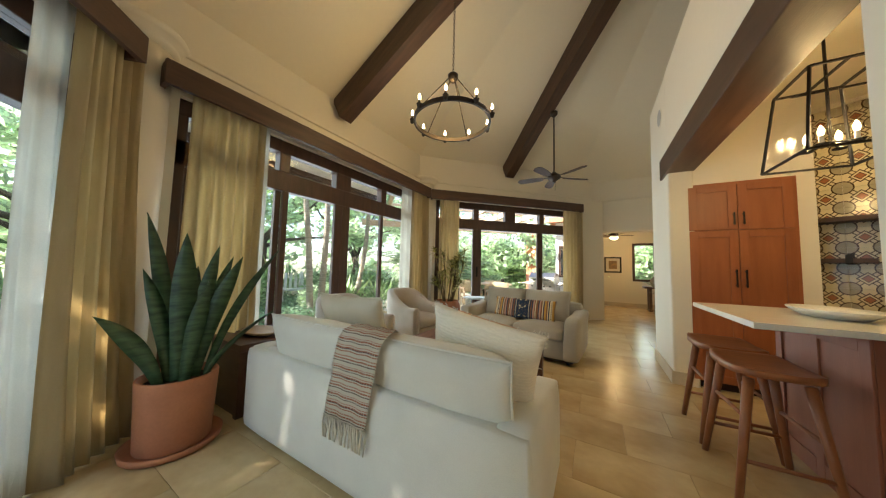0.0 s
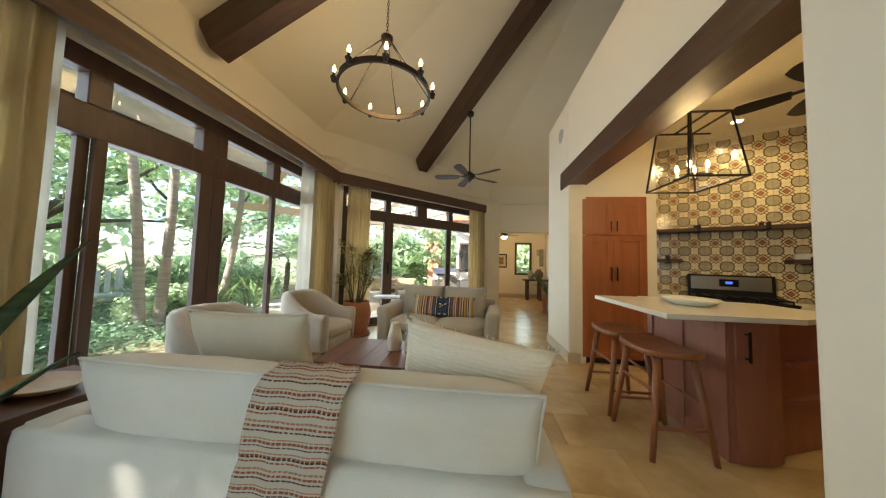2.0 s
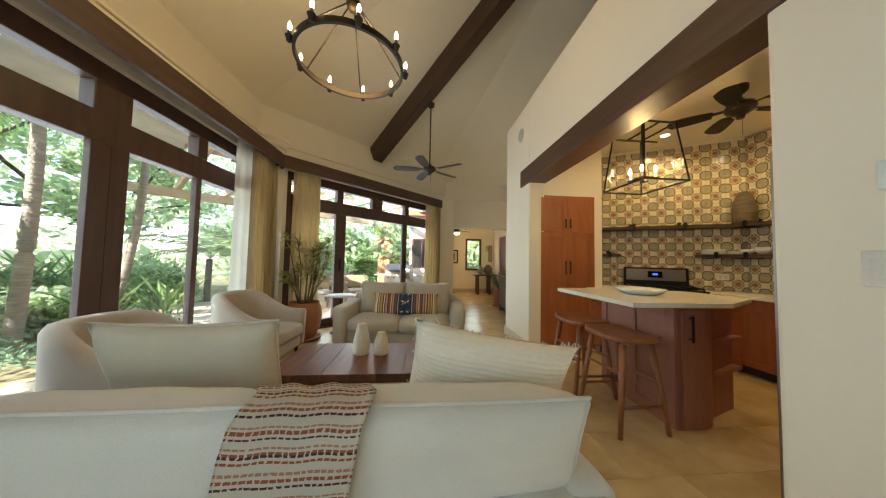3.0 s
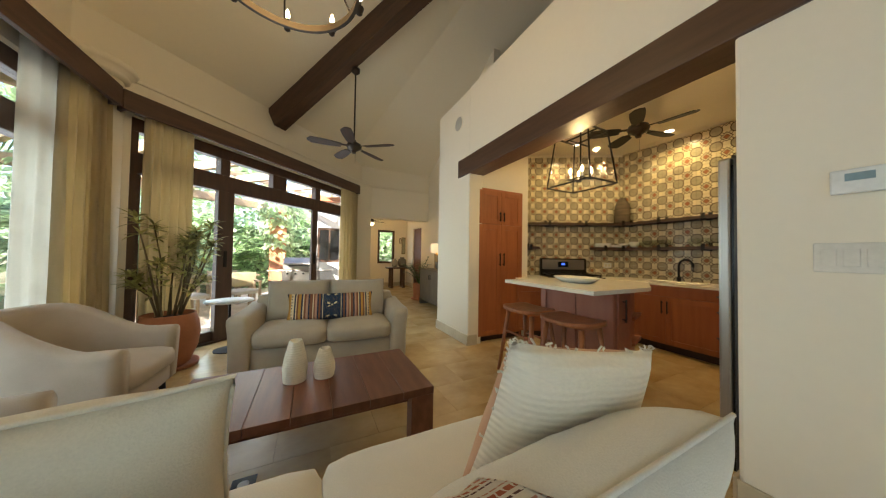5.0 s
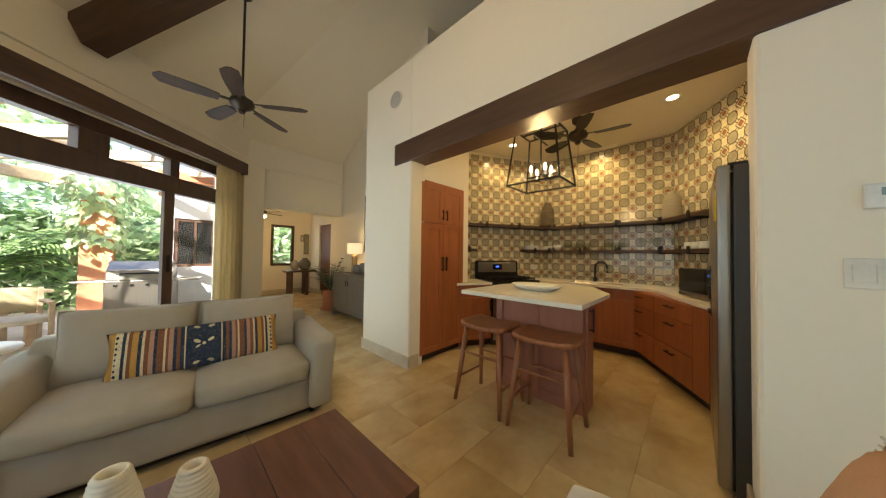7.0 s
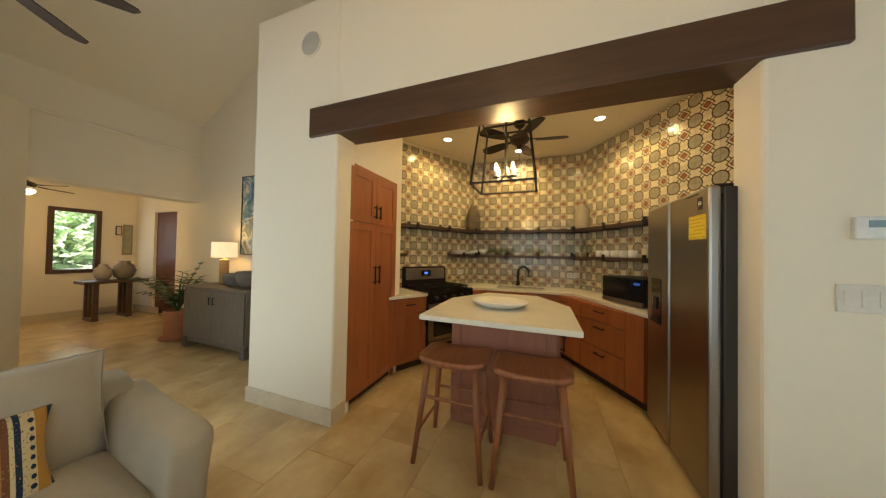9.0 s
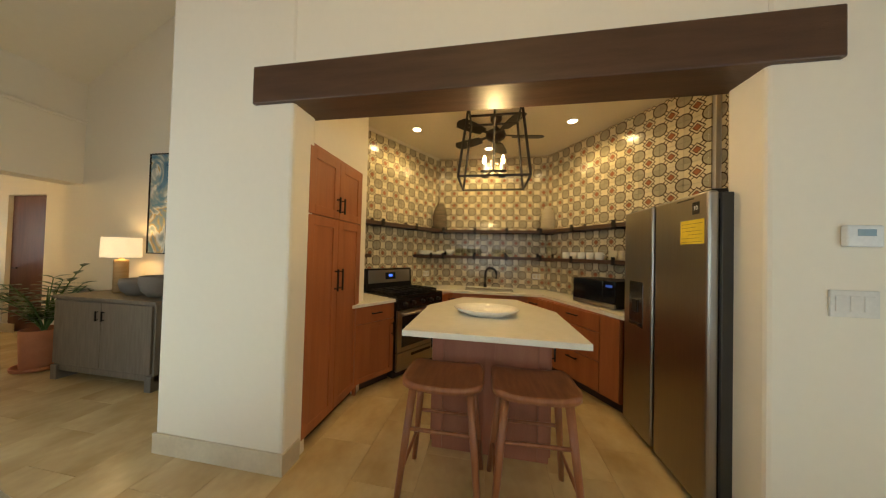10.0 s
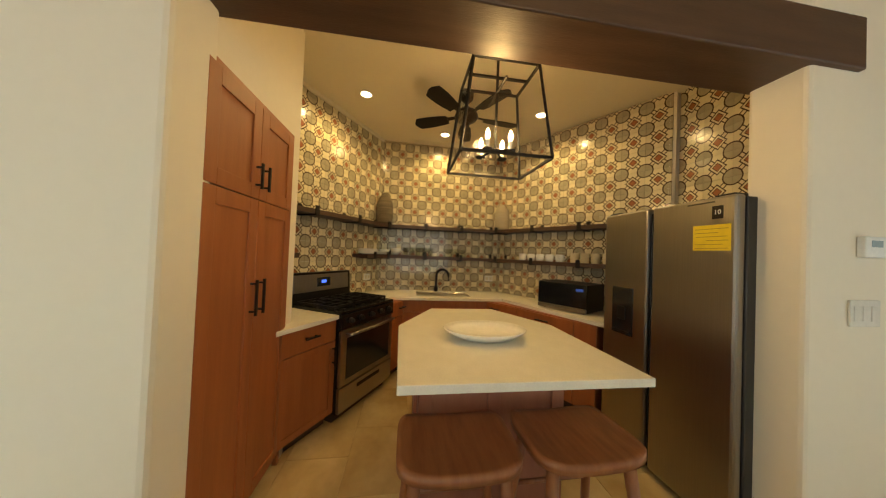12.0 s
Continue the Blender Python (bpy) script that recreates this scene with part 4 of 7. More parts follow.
island()
t = thing("serving_platter", pose(1.35, 2.68, 0.956), "large oval white ceramic platter on the island", "platter")
bm = lathe([(0.13, 0), (0.15, 0.004), (0.20, 0.03), (0.225, 0.05), (0.222, 0.054), (0.19, 0.034), (0.14, 0.014), (0.0, 0.011)], 48)
bmesh.ops.scale(bm, vec=(0.76, 1.06, 1.0), verts=bm.verts[:])
part("dish", bm, white_ceramic, t, smooth=True)


# counter stools
def stool(m):
    t = thing("counter_stool", m, "reddish wooden counter stool with a scooped seat", "stool", "stools at the island")
    b2 = bmesh.new()
    bmesh.ops.create_grid(b2, x_segments=18, y_segments=22, size=1.0)
    def outline(v):
        x, y = v.co.x, v.co.y
        n = (abs(x) ** 5 + abs(y) ** 5) ** 0.2
        mx = max(abs(x), abs(y))
        s = mx / n if n > 1e-6 else 1
        return Vector((x * s * 0.178, y * s * 0.232, 0))
    for v in b2.verts:
        x, y = v.co.x, v.co.y
        p = outline(v)
        dip = -0.016 * (1 - min(1, abs(y)) ** 2) + 0.010 * x * x * 0.5
        v.co = Vector((p.x, p.y, dip))
    r = bmesh.ops.solidify(b2, geom=b2.faces[:], thickness=-0.036)
    bmesh.ops.recalc_face_normals(b2, faces=b2.faces[:])
    bmesh.ops.transform(b2, matrix=pose(0, 0, 0.655), verts=b2.verts[:])
    part("seat", b2, stool_wood, t, smooth=True)
    feet = [(-0.195, -0.225), (0.195, -0.225), (0.195, 0.225), (-0.195, 0.225)]
    tops = [(-0.115, -0.165), (0.115, -0.165), (0.115, 0.165), (-0.115, 0.165)]
    at = lambda i, z: Vector((feet[i][0] + (tops[i][0] - feet[i][0]) * z / 0.62, feet[i][1] + (tops[i][1] - feet[i][1]) * z / 0.62, z))
    for i in range(4):
        part("leg", tube([at(i, 0.0), at(i, 0.3), at(i, 0.632)], 0.017, n=10, r1=0.024), stool_wood, t, smooth=True)
    for i, z in ((0, 0.20), (1, 0.36), (2, 0.20), (3, 0.42)):
        part("stretcher", tube([at(i, z), at((i + 1) % 4, z)], 0.011, n=8), stool_wood, t, smooth=True)
    return t


s0 = stool(pose(0.93, 2.915, 0))
copy_thing(s0, pose(0.935, 2.405, 0, 0, 0, 2))


# lantern pendant
def lantern():
    t = thing("lantern_pendant", pose(1.375, 2.65, 0), "black metal cage lantern with glass and candle bulbs", "pendant lamp")
    zb, zt = 1.945, 2.47
    hx, hy, tx_, ty_ = 0.205, 0.245, 0.15, 0.185
    B = [(-hx, -hy, zb), (hx, -hy, zb), (hx, hy, zb), (-hx, hy, zb)]
    T = [(-tx_, -ty_, zt), (tx_, -ty_, zt), (tx_, ty_, zt), (-tx_, ty_, zt)]
    for i in range(4):
        part("bottom_bar", bar(B[i], B[(i + 1) % 4], 0.013, 0.013), black_metal, t)
        part("top_bar", bar(T[i], T[(i + 1) % 4], 0.013, 0.013), black_metal, t)
        part("corner_bar", bar(B[i], T[i], 0.013, 0.013), black_metal, t)
        bm = bmesh.new()
        vs = [bm.verts.new(Vector(p) * 1.0) for p in (Vector(B[i]), Vector(B[(i + 1) % 4]), Vector(T[(i + 1) % 4]), Vector(T[i]))]
        f = bm.faces.new(vs)
        bmesh.ops.solidify(bm, geom=[f], thickness=0.003)
        g = part("glass_pane", bm, pane_glass, t, "clear glass pane")
        g.visible_shadow = False
    part("cross_bar", bar((0, -ty_, zt), (0, ty_, zt), 0.013, 0.013), black_metal, t)
    part("cross_bar", bar((-tx_, 0, zt - 0.09), (tx_, 0, zt - 0.09), 0.011, 0.011), black_metal, t)
    part("rod", tube([(0, 0, 2.04), (0, 0, KC - 0.02)], 0.008), black_metal, t)
    part("canopy", lathe([(0.065, KC - 0.025), (0.065, KC - 0.003)], 24), black_metal, t)
    for i in range(4):
        a = radians(45 + 90 * i)
        x, y = 0.095 * math.cos(a), 0.095 * math.sin(a)
        arm = part("arm", tube([(0, 0, 2.045), (x, y, 2.015)], 0.007), black_metal, t)
        part("candle_cup", lathe([(0.028, 0), (0.03, 0.006), (0.008, 0.008)], 16, m=pose(x, y, 2.012)), black_metal, arm)
        part("candle_tube", lathe([(0.011, 0), (0.011, 0.05)], 12, m=pose(x, y, 2.02)), white_ceramic, arm)
        part("bulb", lathe([(0.008, 0), (0.014, 0.02), (0.013, 0.036), (0.004, 0.062), (0, 0.066)], 12, m=pose(x, y, 2.07)), bulb_mat, arm, "glowing candle bulb", smooth=True)
    return t


lantern()


# ceiling fans
def ceiling_fan(m, ceiling, radius, blades, start, label, light=False, blade_mat=None):
    t = thing("ceiling_fan", m, label, "ceiling fan", "ceiling fans")
    part("rod", tube([(0, 0, 0.06), (0, 0, ceiling - 0.05)], 0.012, n=10), bronze_metal, t)
    part("canopy", lathe([(0.03, ceiling - 0.08), (0.062, ceiling - 0.05), (0.065, ceiling - 0.0)], 20), bronze_metal, t, smooth=True)
    part("motor", lathe([(0.03, -0.075), (0.06, -0.065), (0.07, -0.05), (0.10, -0.04), (0.115, -0.01), (0.10, 0.03), (0.05, 0.05), (0.025, 0.09)], 28), bronze_metal, t, smooth=True)
    for i in range(blades):
        a = start + 360 / blades * i
        mm = pose(0, 0, 0, 0, 0, a)
        b2 = bmesh.new()
        outline = []
        for k in range(11):
            u = k / 10
            x = 0.19 + (radius - 0.19) * u
            outline.append((x, 0.052 + 0.022 * math.sin(u * 2.4) - (0.05 * max(0, u - 0.93) / 0.07)))
        pts = [(x, -w) for x, w in outline] + [(x, w) for x, w in reversed(outline)]
        prism(pts, -0.004, 0.004, b2)
        bl = part("blade", b2, blade_mat or bronze_metal, t, m=mm @ pose(0, 0, -0.015, 12, 0, 0))
        part("blade_iron", bar((-0.11, 0, 0.012), (0.05, 0, 0.006), 0.035, 0.008, bar((0.0, -0.03, 0.008), (0.0, 0.03, 0.008), 0.03, 0.006)), bronze_metal, bl, m=pose(0.2, 0, 0))
    if light:
        part("light_bowl", lathe([(0.0, -0.15), (0.06, -0.145), (0.10, -0.115), (0.11, -0.08)], 24), lamp_glow, t, "glowing frosted glass bowl", smooth=True)
    else:
        part("switch_cup", lathe([(0.0, -0.11), (0.03, -0.108), (0.035, -0.07)], 16), bronze_metal, t)
        part("pull_chain", tube([(0.02, 0, -0.1), (0.02, 0, -0.26)], 0.002, n=5), bronze_metal, t)
    return t


lamp_glow = M("frosted_glow", (1, 0.9, 0.7), 0.4, bump=0, emit=((1.0, 0.75, 0.42), 2.2))
fan_blade = M("fan_blade_wood", (0.075, 0.042, 0.026), 0.65, col2=(0.04, 0.024, 0.018), scale=3, stretch=(1, 8, 1), fine=30, bump=0.1)
ceiling_fan(pose(2.37, 2.62, 2.76), KC - 2.76, 0.54, 5, -82, "black five-bladed ceiling fan in the kitchen", blade_mat=black_metal)

# downlights, vent
for x, y in ((2.57, 3.6), (2.57, 1.75), (3.28, 2.70)):
    t = thing("downlight", pose(x, y, KC), "small round recessed downlight, lit", "downlight", "kitchen downlights")
    part("trim_ring", lathe([(0.05, -0.006), (0.065, -0.004), (0.065, -0.001), (0.05, -0.001)], 24, close=False), white_plastic, t)
    part("lens", lathe([(0.0, -0.005), (0.049, -0.004)], 24), spot_mat, t, "glowing lens")
t = thing("ceiling_vent", pose(3.58, 2.75, KC), "cream slotted air vent at the kitchen ceiling", "vent")
part("vent_frame", box(-0.06, 0.06, -0.35, 0.35, -0.012, -0.001, 0.003), plaster_ceiling, t)
for i in range(3):
    part("slat", box(-0.045 + 0.033 * i, -0.025 + 0.033 * i, -0.33, 0.33, -0.018, -0.011), plaster_ceiling, t)
solo("trim", prism([wp(LEFT, 0, -0.013), wp(LEFT, 0, -0.04), (KX - 0.04, KMID + KA - 0.01), (KX - 0.013, KMID + KA)], KC - 0.04, KC - 0.001), plaster_ceiling, "thin plaster edge over the tiles", "trim", kind="structure")

# ---- living room ----
def soft_box(x0, x1, y0, y1, z0, z1, r=0.04, puff=0.02, cuts=6, bm=None, m=None, seed=0):
    """A padded block: rounded edges, faces bulging a little, slightly uneven."""
    b2 = bmesh.new()
    bmesh.ops.create_cube(b2, size=2.0)
    bmesh.ops.subdivide_edges(b2, edges=b2.edges[:], cuts=cuts, use_grid_fill=True)
    h = Vector(((x1 - x0) / 2, (y1 - y0) / 2, (z1 - z0) / 2))
    c = Vector(((x0 + x1) / 2, (y0 + y1) / 2, (z0 + z1) / 2))
    for v in b2.verts:
        q = v.co.copy()
        p = Vector((q.x * h.x, q.y * h.y, q.z * h.z))
        inner = Vector([max(-h[i] + r, min(h[i] - r, p[i])) for i in range(3)])
        d = p - inner
        if d.length > 1e-9:
            p = inner + d.normalized() * min(r, d.length)
        bul = Vector((q.x * (1 - q.y ** 2) * (1 - q.z ** 2), q.y * (1 - q.x ** 2) * (1 - q.z ** 2), q.z * (1 - q.x ** 2) * (1 - q.y ** 2)))
        p += bul * puff
        n = noise.noise_vector(Vector((p.x * 4 + seed * 7.1, p.y * 4, p.z * 4)))
        v.co = c + p + n * min(0.006, puff * 0.25)
    return merge(b2, bm, 0, m)


def pillow(w, h, d, seed=0, n=22, pinch=0.07, rear=1.0):
    """A stuffed square pillow standing in x and z, thin along y, with drawn-out corners."""
    bm = bmesh.new()
    verts = {}
    for s in (-1, 1):
        for i in range(n + 1):
            for k in range(n + 1):
                u, v = 2 * i / n - 1, 2 * k / n - 1
                edge = i in (0, n) or k in (0, n)
                if edge and s == 1:
                    verts[s, i, k] = verts[-1, i, k]
                    continue
                sag = 1 - pinch * (1 - v * v) * abs(u) ** 3
                sag2 = 1 - pinch * (1 - u * u) * abs(v) ** 3
                x, z = u * sag * w / 2, v * sag2 * h / 2
                t = max(0.0, (1 - u ** 4) * (1 - v ** 4)) ** 0.55
                nz = noise.noise(Vector((u * 2.2 + seed * 3.7, v * 2.2, s))) * 0.10
                wr = 0.03 * noise.noise(Vector((u * 7 + seed, v * 7, s * 2.0)))
                verts[s, i, k] = bm.verts.new((x, s * d / 2 * t * (1 + nz + wr) * (rear if s < 0 else 1), z))
    for s in (-1, 1):
        for i in range(n):
            for k in range(n):
                q = [verts[s, i, k], verts[s, i + 1, k], verts[s, i + 1, k + 1], verts[s, i, k + 1]]
                bm.faces.new(q if s < 0 else list(reversed(q)))
    return bm


def edge_line(w, h, pinch=0.07, n=22):
    pts = []
    for i in range(n):
        pts.append((2 * i / n - 1, -1))
    for i in range(n):
        pts.append((1, 2 * i / n - 1))
    for i in range(n):
        pts.append((1 - 2 * i / n, 1))
    for i in range(n + 1):
        pts.append((-1, 1 - 2 * i / n))
    return [(u * (1 - pinch * (1 - v * v) * abs(u) ** 3) * w / 2, 0, v * (1 - pinch * (1 - u * u) * abs(v) ** 3) * h / 2) for u, v in pts]


# curtains
def curtain(rz, x0, x1, folds, label, group, lining=None, flare=0.0, seed=0):
    t = thing("curtain", facet(rz), label, "curtain", group)
    def sheet(a, b, nf, y, amp, ph, zt):
        bm = bmesh.new()
        nx, nz = nf * 8, 14
        grid = []
        for k in range(nz + 1):
            w = k / nz
            z = 0.012 + (zt - 0.012) * w
            row = []
            for i in range(nx + 1):
                u = i / nx
                am = amp * (1.0 + 0.5 * (1 - w)) * (0.8 + 0.4 * noise.noise(Vector((u * nf * 0.8, seed, 0))))
                yy = y - am * (math.sin(2 * math.pi * nf * u + ph + 0.5 * math.sin(5 * u + w * 2)) + 0.35 * math.sin(4 * math.pi * nf * u + 1.3))
                spread = 1 + flare * (1 - w) ** 1.5
                xx = (a + b) / 2 + (u - 0.5) * (b - a) * spread + 0.01 * noise.noise(Vector((u * 6, w * 3, seed)))
                row.append(bm.verts.new((xx, yy - flare * 0.35 * (1 - w) ** 2, z)))
            grid.append(row)
        for k in range(nz):
            for i in range(nx):
                bm.faces.new((grid[k][i], grid[k][i + 1], grid[k + 1][i + 1], grid[k + 1][i]))
        bmesh.ops.solidify(bm, geom=bm.faces[:], thickness=0.004)
        return bm
    part("drape", sheet(x0, x1, folds, -0.112, 0.043, seed, 2.68), curtain_cloth, t, smooth=True)
    if lining:
        part("lining", sheet(lining[0], lining[1], max(2, folds // 3), -0.055, 0.016, seed + 1, 2.68), lining_cloth, t, "pale curtain lining", smooth=True)
    part("rail", box(min(x0, lining[0] if lining else x0), max(x1, lining[1] if lining else x1), -0.115, -0.095, 2.68, 2.695), black_metal, t)
    return t


curtain(WEST, -1.715, -1.14, 7, "gathered cream linen curtain hanging to the floor", "curtains", (-1.22, -1.06), 0.02, 1)
curtain(WEST, 1.42, 1.90, 6, "gathered cream linen curtain hanging to the floor", "curtains", (1.16, 1.46), 0.0, 2)
curtain(NORTHWEST, -1.70, -1.28, 6, "gathered cream linen curtain hanging to the floor", "curtains", None, 0.02, 3)
curtain(NORTHWEST, 1.30, 1.84, 6, "gathered cream linen curtain hanging to the floor", "curtains", None, 0.0, 4)
curtain(SOUTHWEST, 1.42, 1.82, 6, "gathered golden cream linen curtain with pale lining", "curtains", (1.27, 1.46), 0.25, 5)
curtain(SOUTHWEST, -1.70, -1.3, 7, "gathered cream linen curtain hanging to the floor", "curtains", None, 0.0, 6)


# sofa seen from behind
def sofa():
    t = thing("sofa", pose(0, 0, 0), "off-white upholstered two-seat sofa with loose back cushions", "sofa")
    x0, x1, yb, yf = -2.14, -0.10, 1.06, 1.90
    part("base", soft_box(x0 + 0.16, x1 - 0.16, yb + 0.12, yf - 0.03, 0.05, 0.32, 0.03, 0.004, 5), sofa_cloth, t, smooth=True)
    part("back", soft_box(x0 + 0.015, x1 - 0.015, yb, yb + 0.15, 0.03, 0.59, 0.035, 0.006, 8, seed=1), sofa_cloth, t, smooth=True)
    for a, b, s in ((x0, x0 + 0.17, 2), (x1 - 0.17, x1, 3)):
        bm = soft_box(a, b, yb + 0.03, yf, 0.03, 0.58, 0.045, 0.008, 7, seed=s)
        for v in bm.verts:
            if v.co.z > 0.3:
                v.co.z -= 0.05 * max(0, (v.co.y - yb - 0.3) / 0.65) - 0.03 * max(0, 1 - (v.co.y - yb) / 0.3)
        part("arm", bm, sofa_cloth, t, smooth=True)
    mid = -1.04
    for a, b, s in ((x0 + 0.17, mid - 0.003, 4), (mid + 0.003, x1 - 0.17, 5)):
        part("seat_cushion", soft_box(a, b, yb + 0.2, yf + 0.02, 0.30, 0.47, 0.05, 0.03, 8, seed=s), sofa_cloth, t, smooth=True)
    for a, b, s in ((x0 + 0.25, mid - 0.005, 6), (mid + 0.005, x1 - 0.10, 7)):
        w_, h_ = b - a + 0.02, 0.42
        cm = pose((a + b) / 2, yb + 0.10, 0.64, 14)
        bm = pillow(w_, h_, 0.36, s, 26, 0.03, 0.35)
        bmesh.ops.transform(bm, matrix=cm, verts=bm.verts[:])
        cu = part("back_cushion", bm, sofa_cloth, t, smooth=True)
        part("piping", tube([cm @ Vector(p) for p in edge_line(w_, h_, 0.03)], 0.006, n=6), sofa_cloth, cu, smooth=True)
    for x in (x0 + 0.1, x1 - 0.1):
        for y in (yb + 0.1, yf - 0.1):
            part("foot", box(x - 0.03, x + 0.03, y - 0.03, y + 0.03, 0.0, 0.05), dark_table_wood, t)
    return t


sofa()


# woven throw over the sofa back
def stripe_material(name, base, stripes, axis, period, rough=0.95, bump=0.5, dash=0.0):
    """Bands of colour across one axis of the object; stripes: rows of start, colour over one period."""
    m = M(name, base, rough, fine=180, bump=bump, depth=0.006)
    nt = m.node_tree
    N, L = nt.nodes, nt.links
    tc = N.new("ShaderNodeTexCoord")
    sep = N.new("ShaderNodeSeparateXYZ")
    L.new(tc.outputs["UV"], sep.inputs[0])
    div = N.new("ShaderNodeMath")
    div.operation = 'DIVIDE'
    L.new(sep.outputs[axis], div.inputs[0])
    div.inputs[1].default_value = period
    fr = N.new("ShaderNodeMath")
    fr.operation = 'FRACT'
    L.new(div.outputs[0], fr.inputs[0])
    ramp = N.new("ShaderNodeValToRGB")
    ramp.color_ramp.interpolation = 'CONSTANT'
    els = ramp.color_ramp.elements
    for i, (p, c) in enumerate(stripes):
        e = els[i] if i < 2 else els.new(p)
        e.position, e.color = p, (*c, 1)
    L.new(fr.outputs[0], ramp.inputs["Fac"])
    # flecks of the base colour break the bands, as a coarse weave does
    nz = N.new("ShaderNodeTexNoise")
    nz.inputs["Scale"].default_value = 90
    L.new(tc.outputs["UV"], nz.inputs["Vector"])
    gt = N.new("ShaderNodeMath")
    gt.operation = 'GREATER_THAN'
    gt.inputs[1].default_value = 0.63
    L.new(nz.outputs["Fac"], gt.inputs[0])
    if dash:
        wob = N.new("ShaderNodeMath")
        wob.operation, wob.inputs[1].default_value = 'MULTIPLY_ADD', 1 / dash
        L.new(sep.outputs["X"], wob.inputs[0])
        row = N.new("ShaderNodeMath")
        row.operation, row.inputs[1].default_value = 'MULTIPLY', 1.0
        L.new(nz.outputs["Fac"], row.inputs[0])
        L.new(row.outputs[0], wob.inputs[2])
        cut = N.new("ShaderNodeMath")
        cut.operation = 'FRACT'
        L.new(wob.outputs[0], cut.inputs[0])
        L.new(cut.outputs[0], gt.inputs[0])
        gt.inputs[1].default_value = 0.80
    mx = N.new("ShaderNodeMix")
    mx.data_type = 'RGBA'
    L.new(gt.outputs[0], mx.inputs["Factor"])
    L.new(ramp.outputs[0], mx.inputs["A"])
    mx.inputs["B"].default_value = (*base, 1)
    L.new(mx.outputs["Result"], N["Principled BSDF"].inputs["Base Color"])
    return m


CREAMY, RUST, PINK, CHAR = (0.78, 0.70, 0.58), (0.46, 0.135, 0.06), (0.58, 0.28, 0.18), (0.12, 0.05, 0.04)
throw_mat = stripe_material("woven_throw", CREAMY, [(0.0, CREAMY), (0.085, CHAR), (0.12, CREAMY), (0.17, RUST), (0.22, CREAMY), (0.27, PINK), (0.32, CREAMY), (0.44, RUST), (0.48, CREAMY), (0.52, CHAR), (0.56, RUST), (0.60, CREAMY), (0.64, PINK), (0.67, CREAMY), (0.77, CHAR), (0.80, CREAMY), (0.84, RUST), (0.90, CREAMY), (0.93, PINK), (0.96, CREAMY)], "Y", 0.145, dash=0.016)


def throw():
    t = thing("throw_blanket", pose(0, 0, 0), "cream woven throw with rust and black stripes and fringe", "blanket")
    # path of the cloth, from the fringe behind the sofa over the cushion tops down to the seat
    path = [(1.035, 0.40), (1.035, 0.48), (1.036, 0.56), (1.036, 0.612), (1.034, 0.67), (1.034, 0.76), (1.044, 0.82), (1.065, 0.855), (1.11, 0.872), (1.17, 0.865), (1.23, 0.83), (1.29, 0.775), (1.33, 0.71), (1.36, 0.64), (1.38, 0.57)]
    bm = bmesh.new()
    uv = bm.loops.layers.uv.new("UVMap")
    nx = 20
    rows, lens = [], [0.0]
    for a, b in zip(path, path[1:]):
        lens.append(lens[-1] + math.hypot(b[0] - a[0], b[1] - a[1]))
    for k, (y, z) in enumerate(path):
        row = []
        for i in range(nx + 1):
            u = i / nx
            w = 0.30
            x = -1.18 + u * w + 0.0125 * min(k, 8) - 0.026 * max(0, k - 8) + 0.012 * noise.noise(Vector((u * 3, k * 0.5, 0)))
            lift = 0.003 * (1 + math.sin(u * 17 + k * 0.35)) + 0.005 * noise.noise(Vector((u * 5, k * 0.7, 3)))
            out = Vector((0, -1, 0)) if k < 5 else (Vector((0, -0.4, 0.9)) if k < 9 else (Vector((0, 0.4, 0.9)) if k < 14 else Vector((0, 0, 1))))
            row.append((bm.verts.new(Vector((x, y, z)) + out * lift), u * w, lens[k]))
        rows.append(row)
    for k in range(len(rows) - 1):
        for i in range(nx):
            q = [rows[k][i], rows[k][i + 1], rows[k + 1][i + 1], rows[k + 1][i]]
            f = bm.faces.new([v[0] for v in q])
            for lp, v in zip(f.loops, q):
                lp[uv].uv = (v[1], v[2])
    bmesh.ops.solidify(bm, geom=bm.faces[:], thickness=0.006)
    part("cloth", bm, throw_mat, t, smooth=True)
    rnd = random.Random(3)
    for i in range(21):
        x = -1.18 + 0.30 * i / 20
        pts = [(x, 1.031, 0.405), (x + rnd.uniform(-0.01, 0.01), 1.028, 0.35), (x + rnd.uniform(-0.02, 0.02), 1.030, 0.29)]
        part("tassel", tube(pts, 0.0065, n=5, r1=0.004), cream_cloth, t, smooth=True)
    return t


throw()


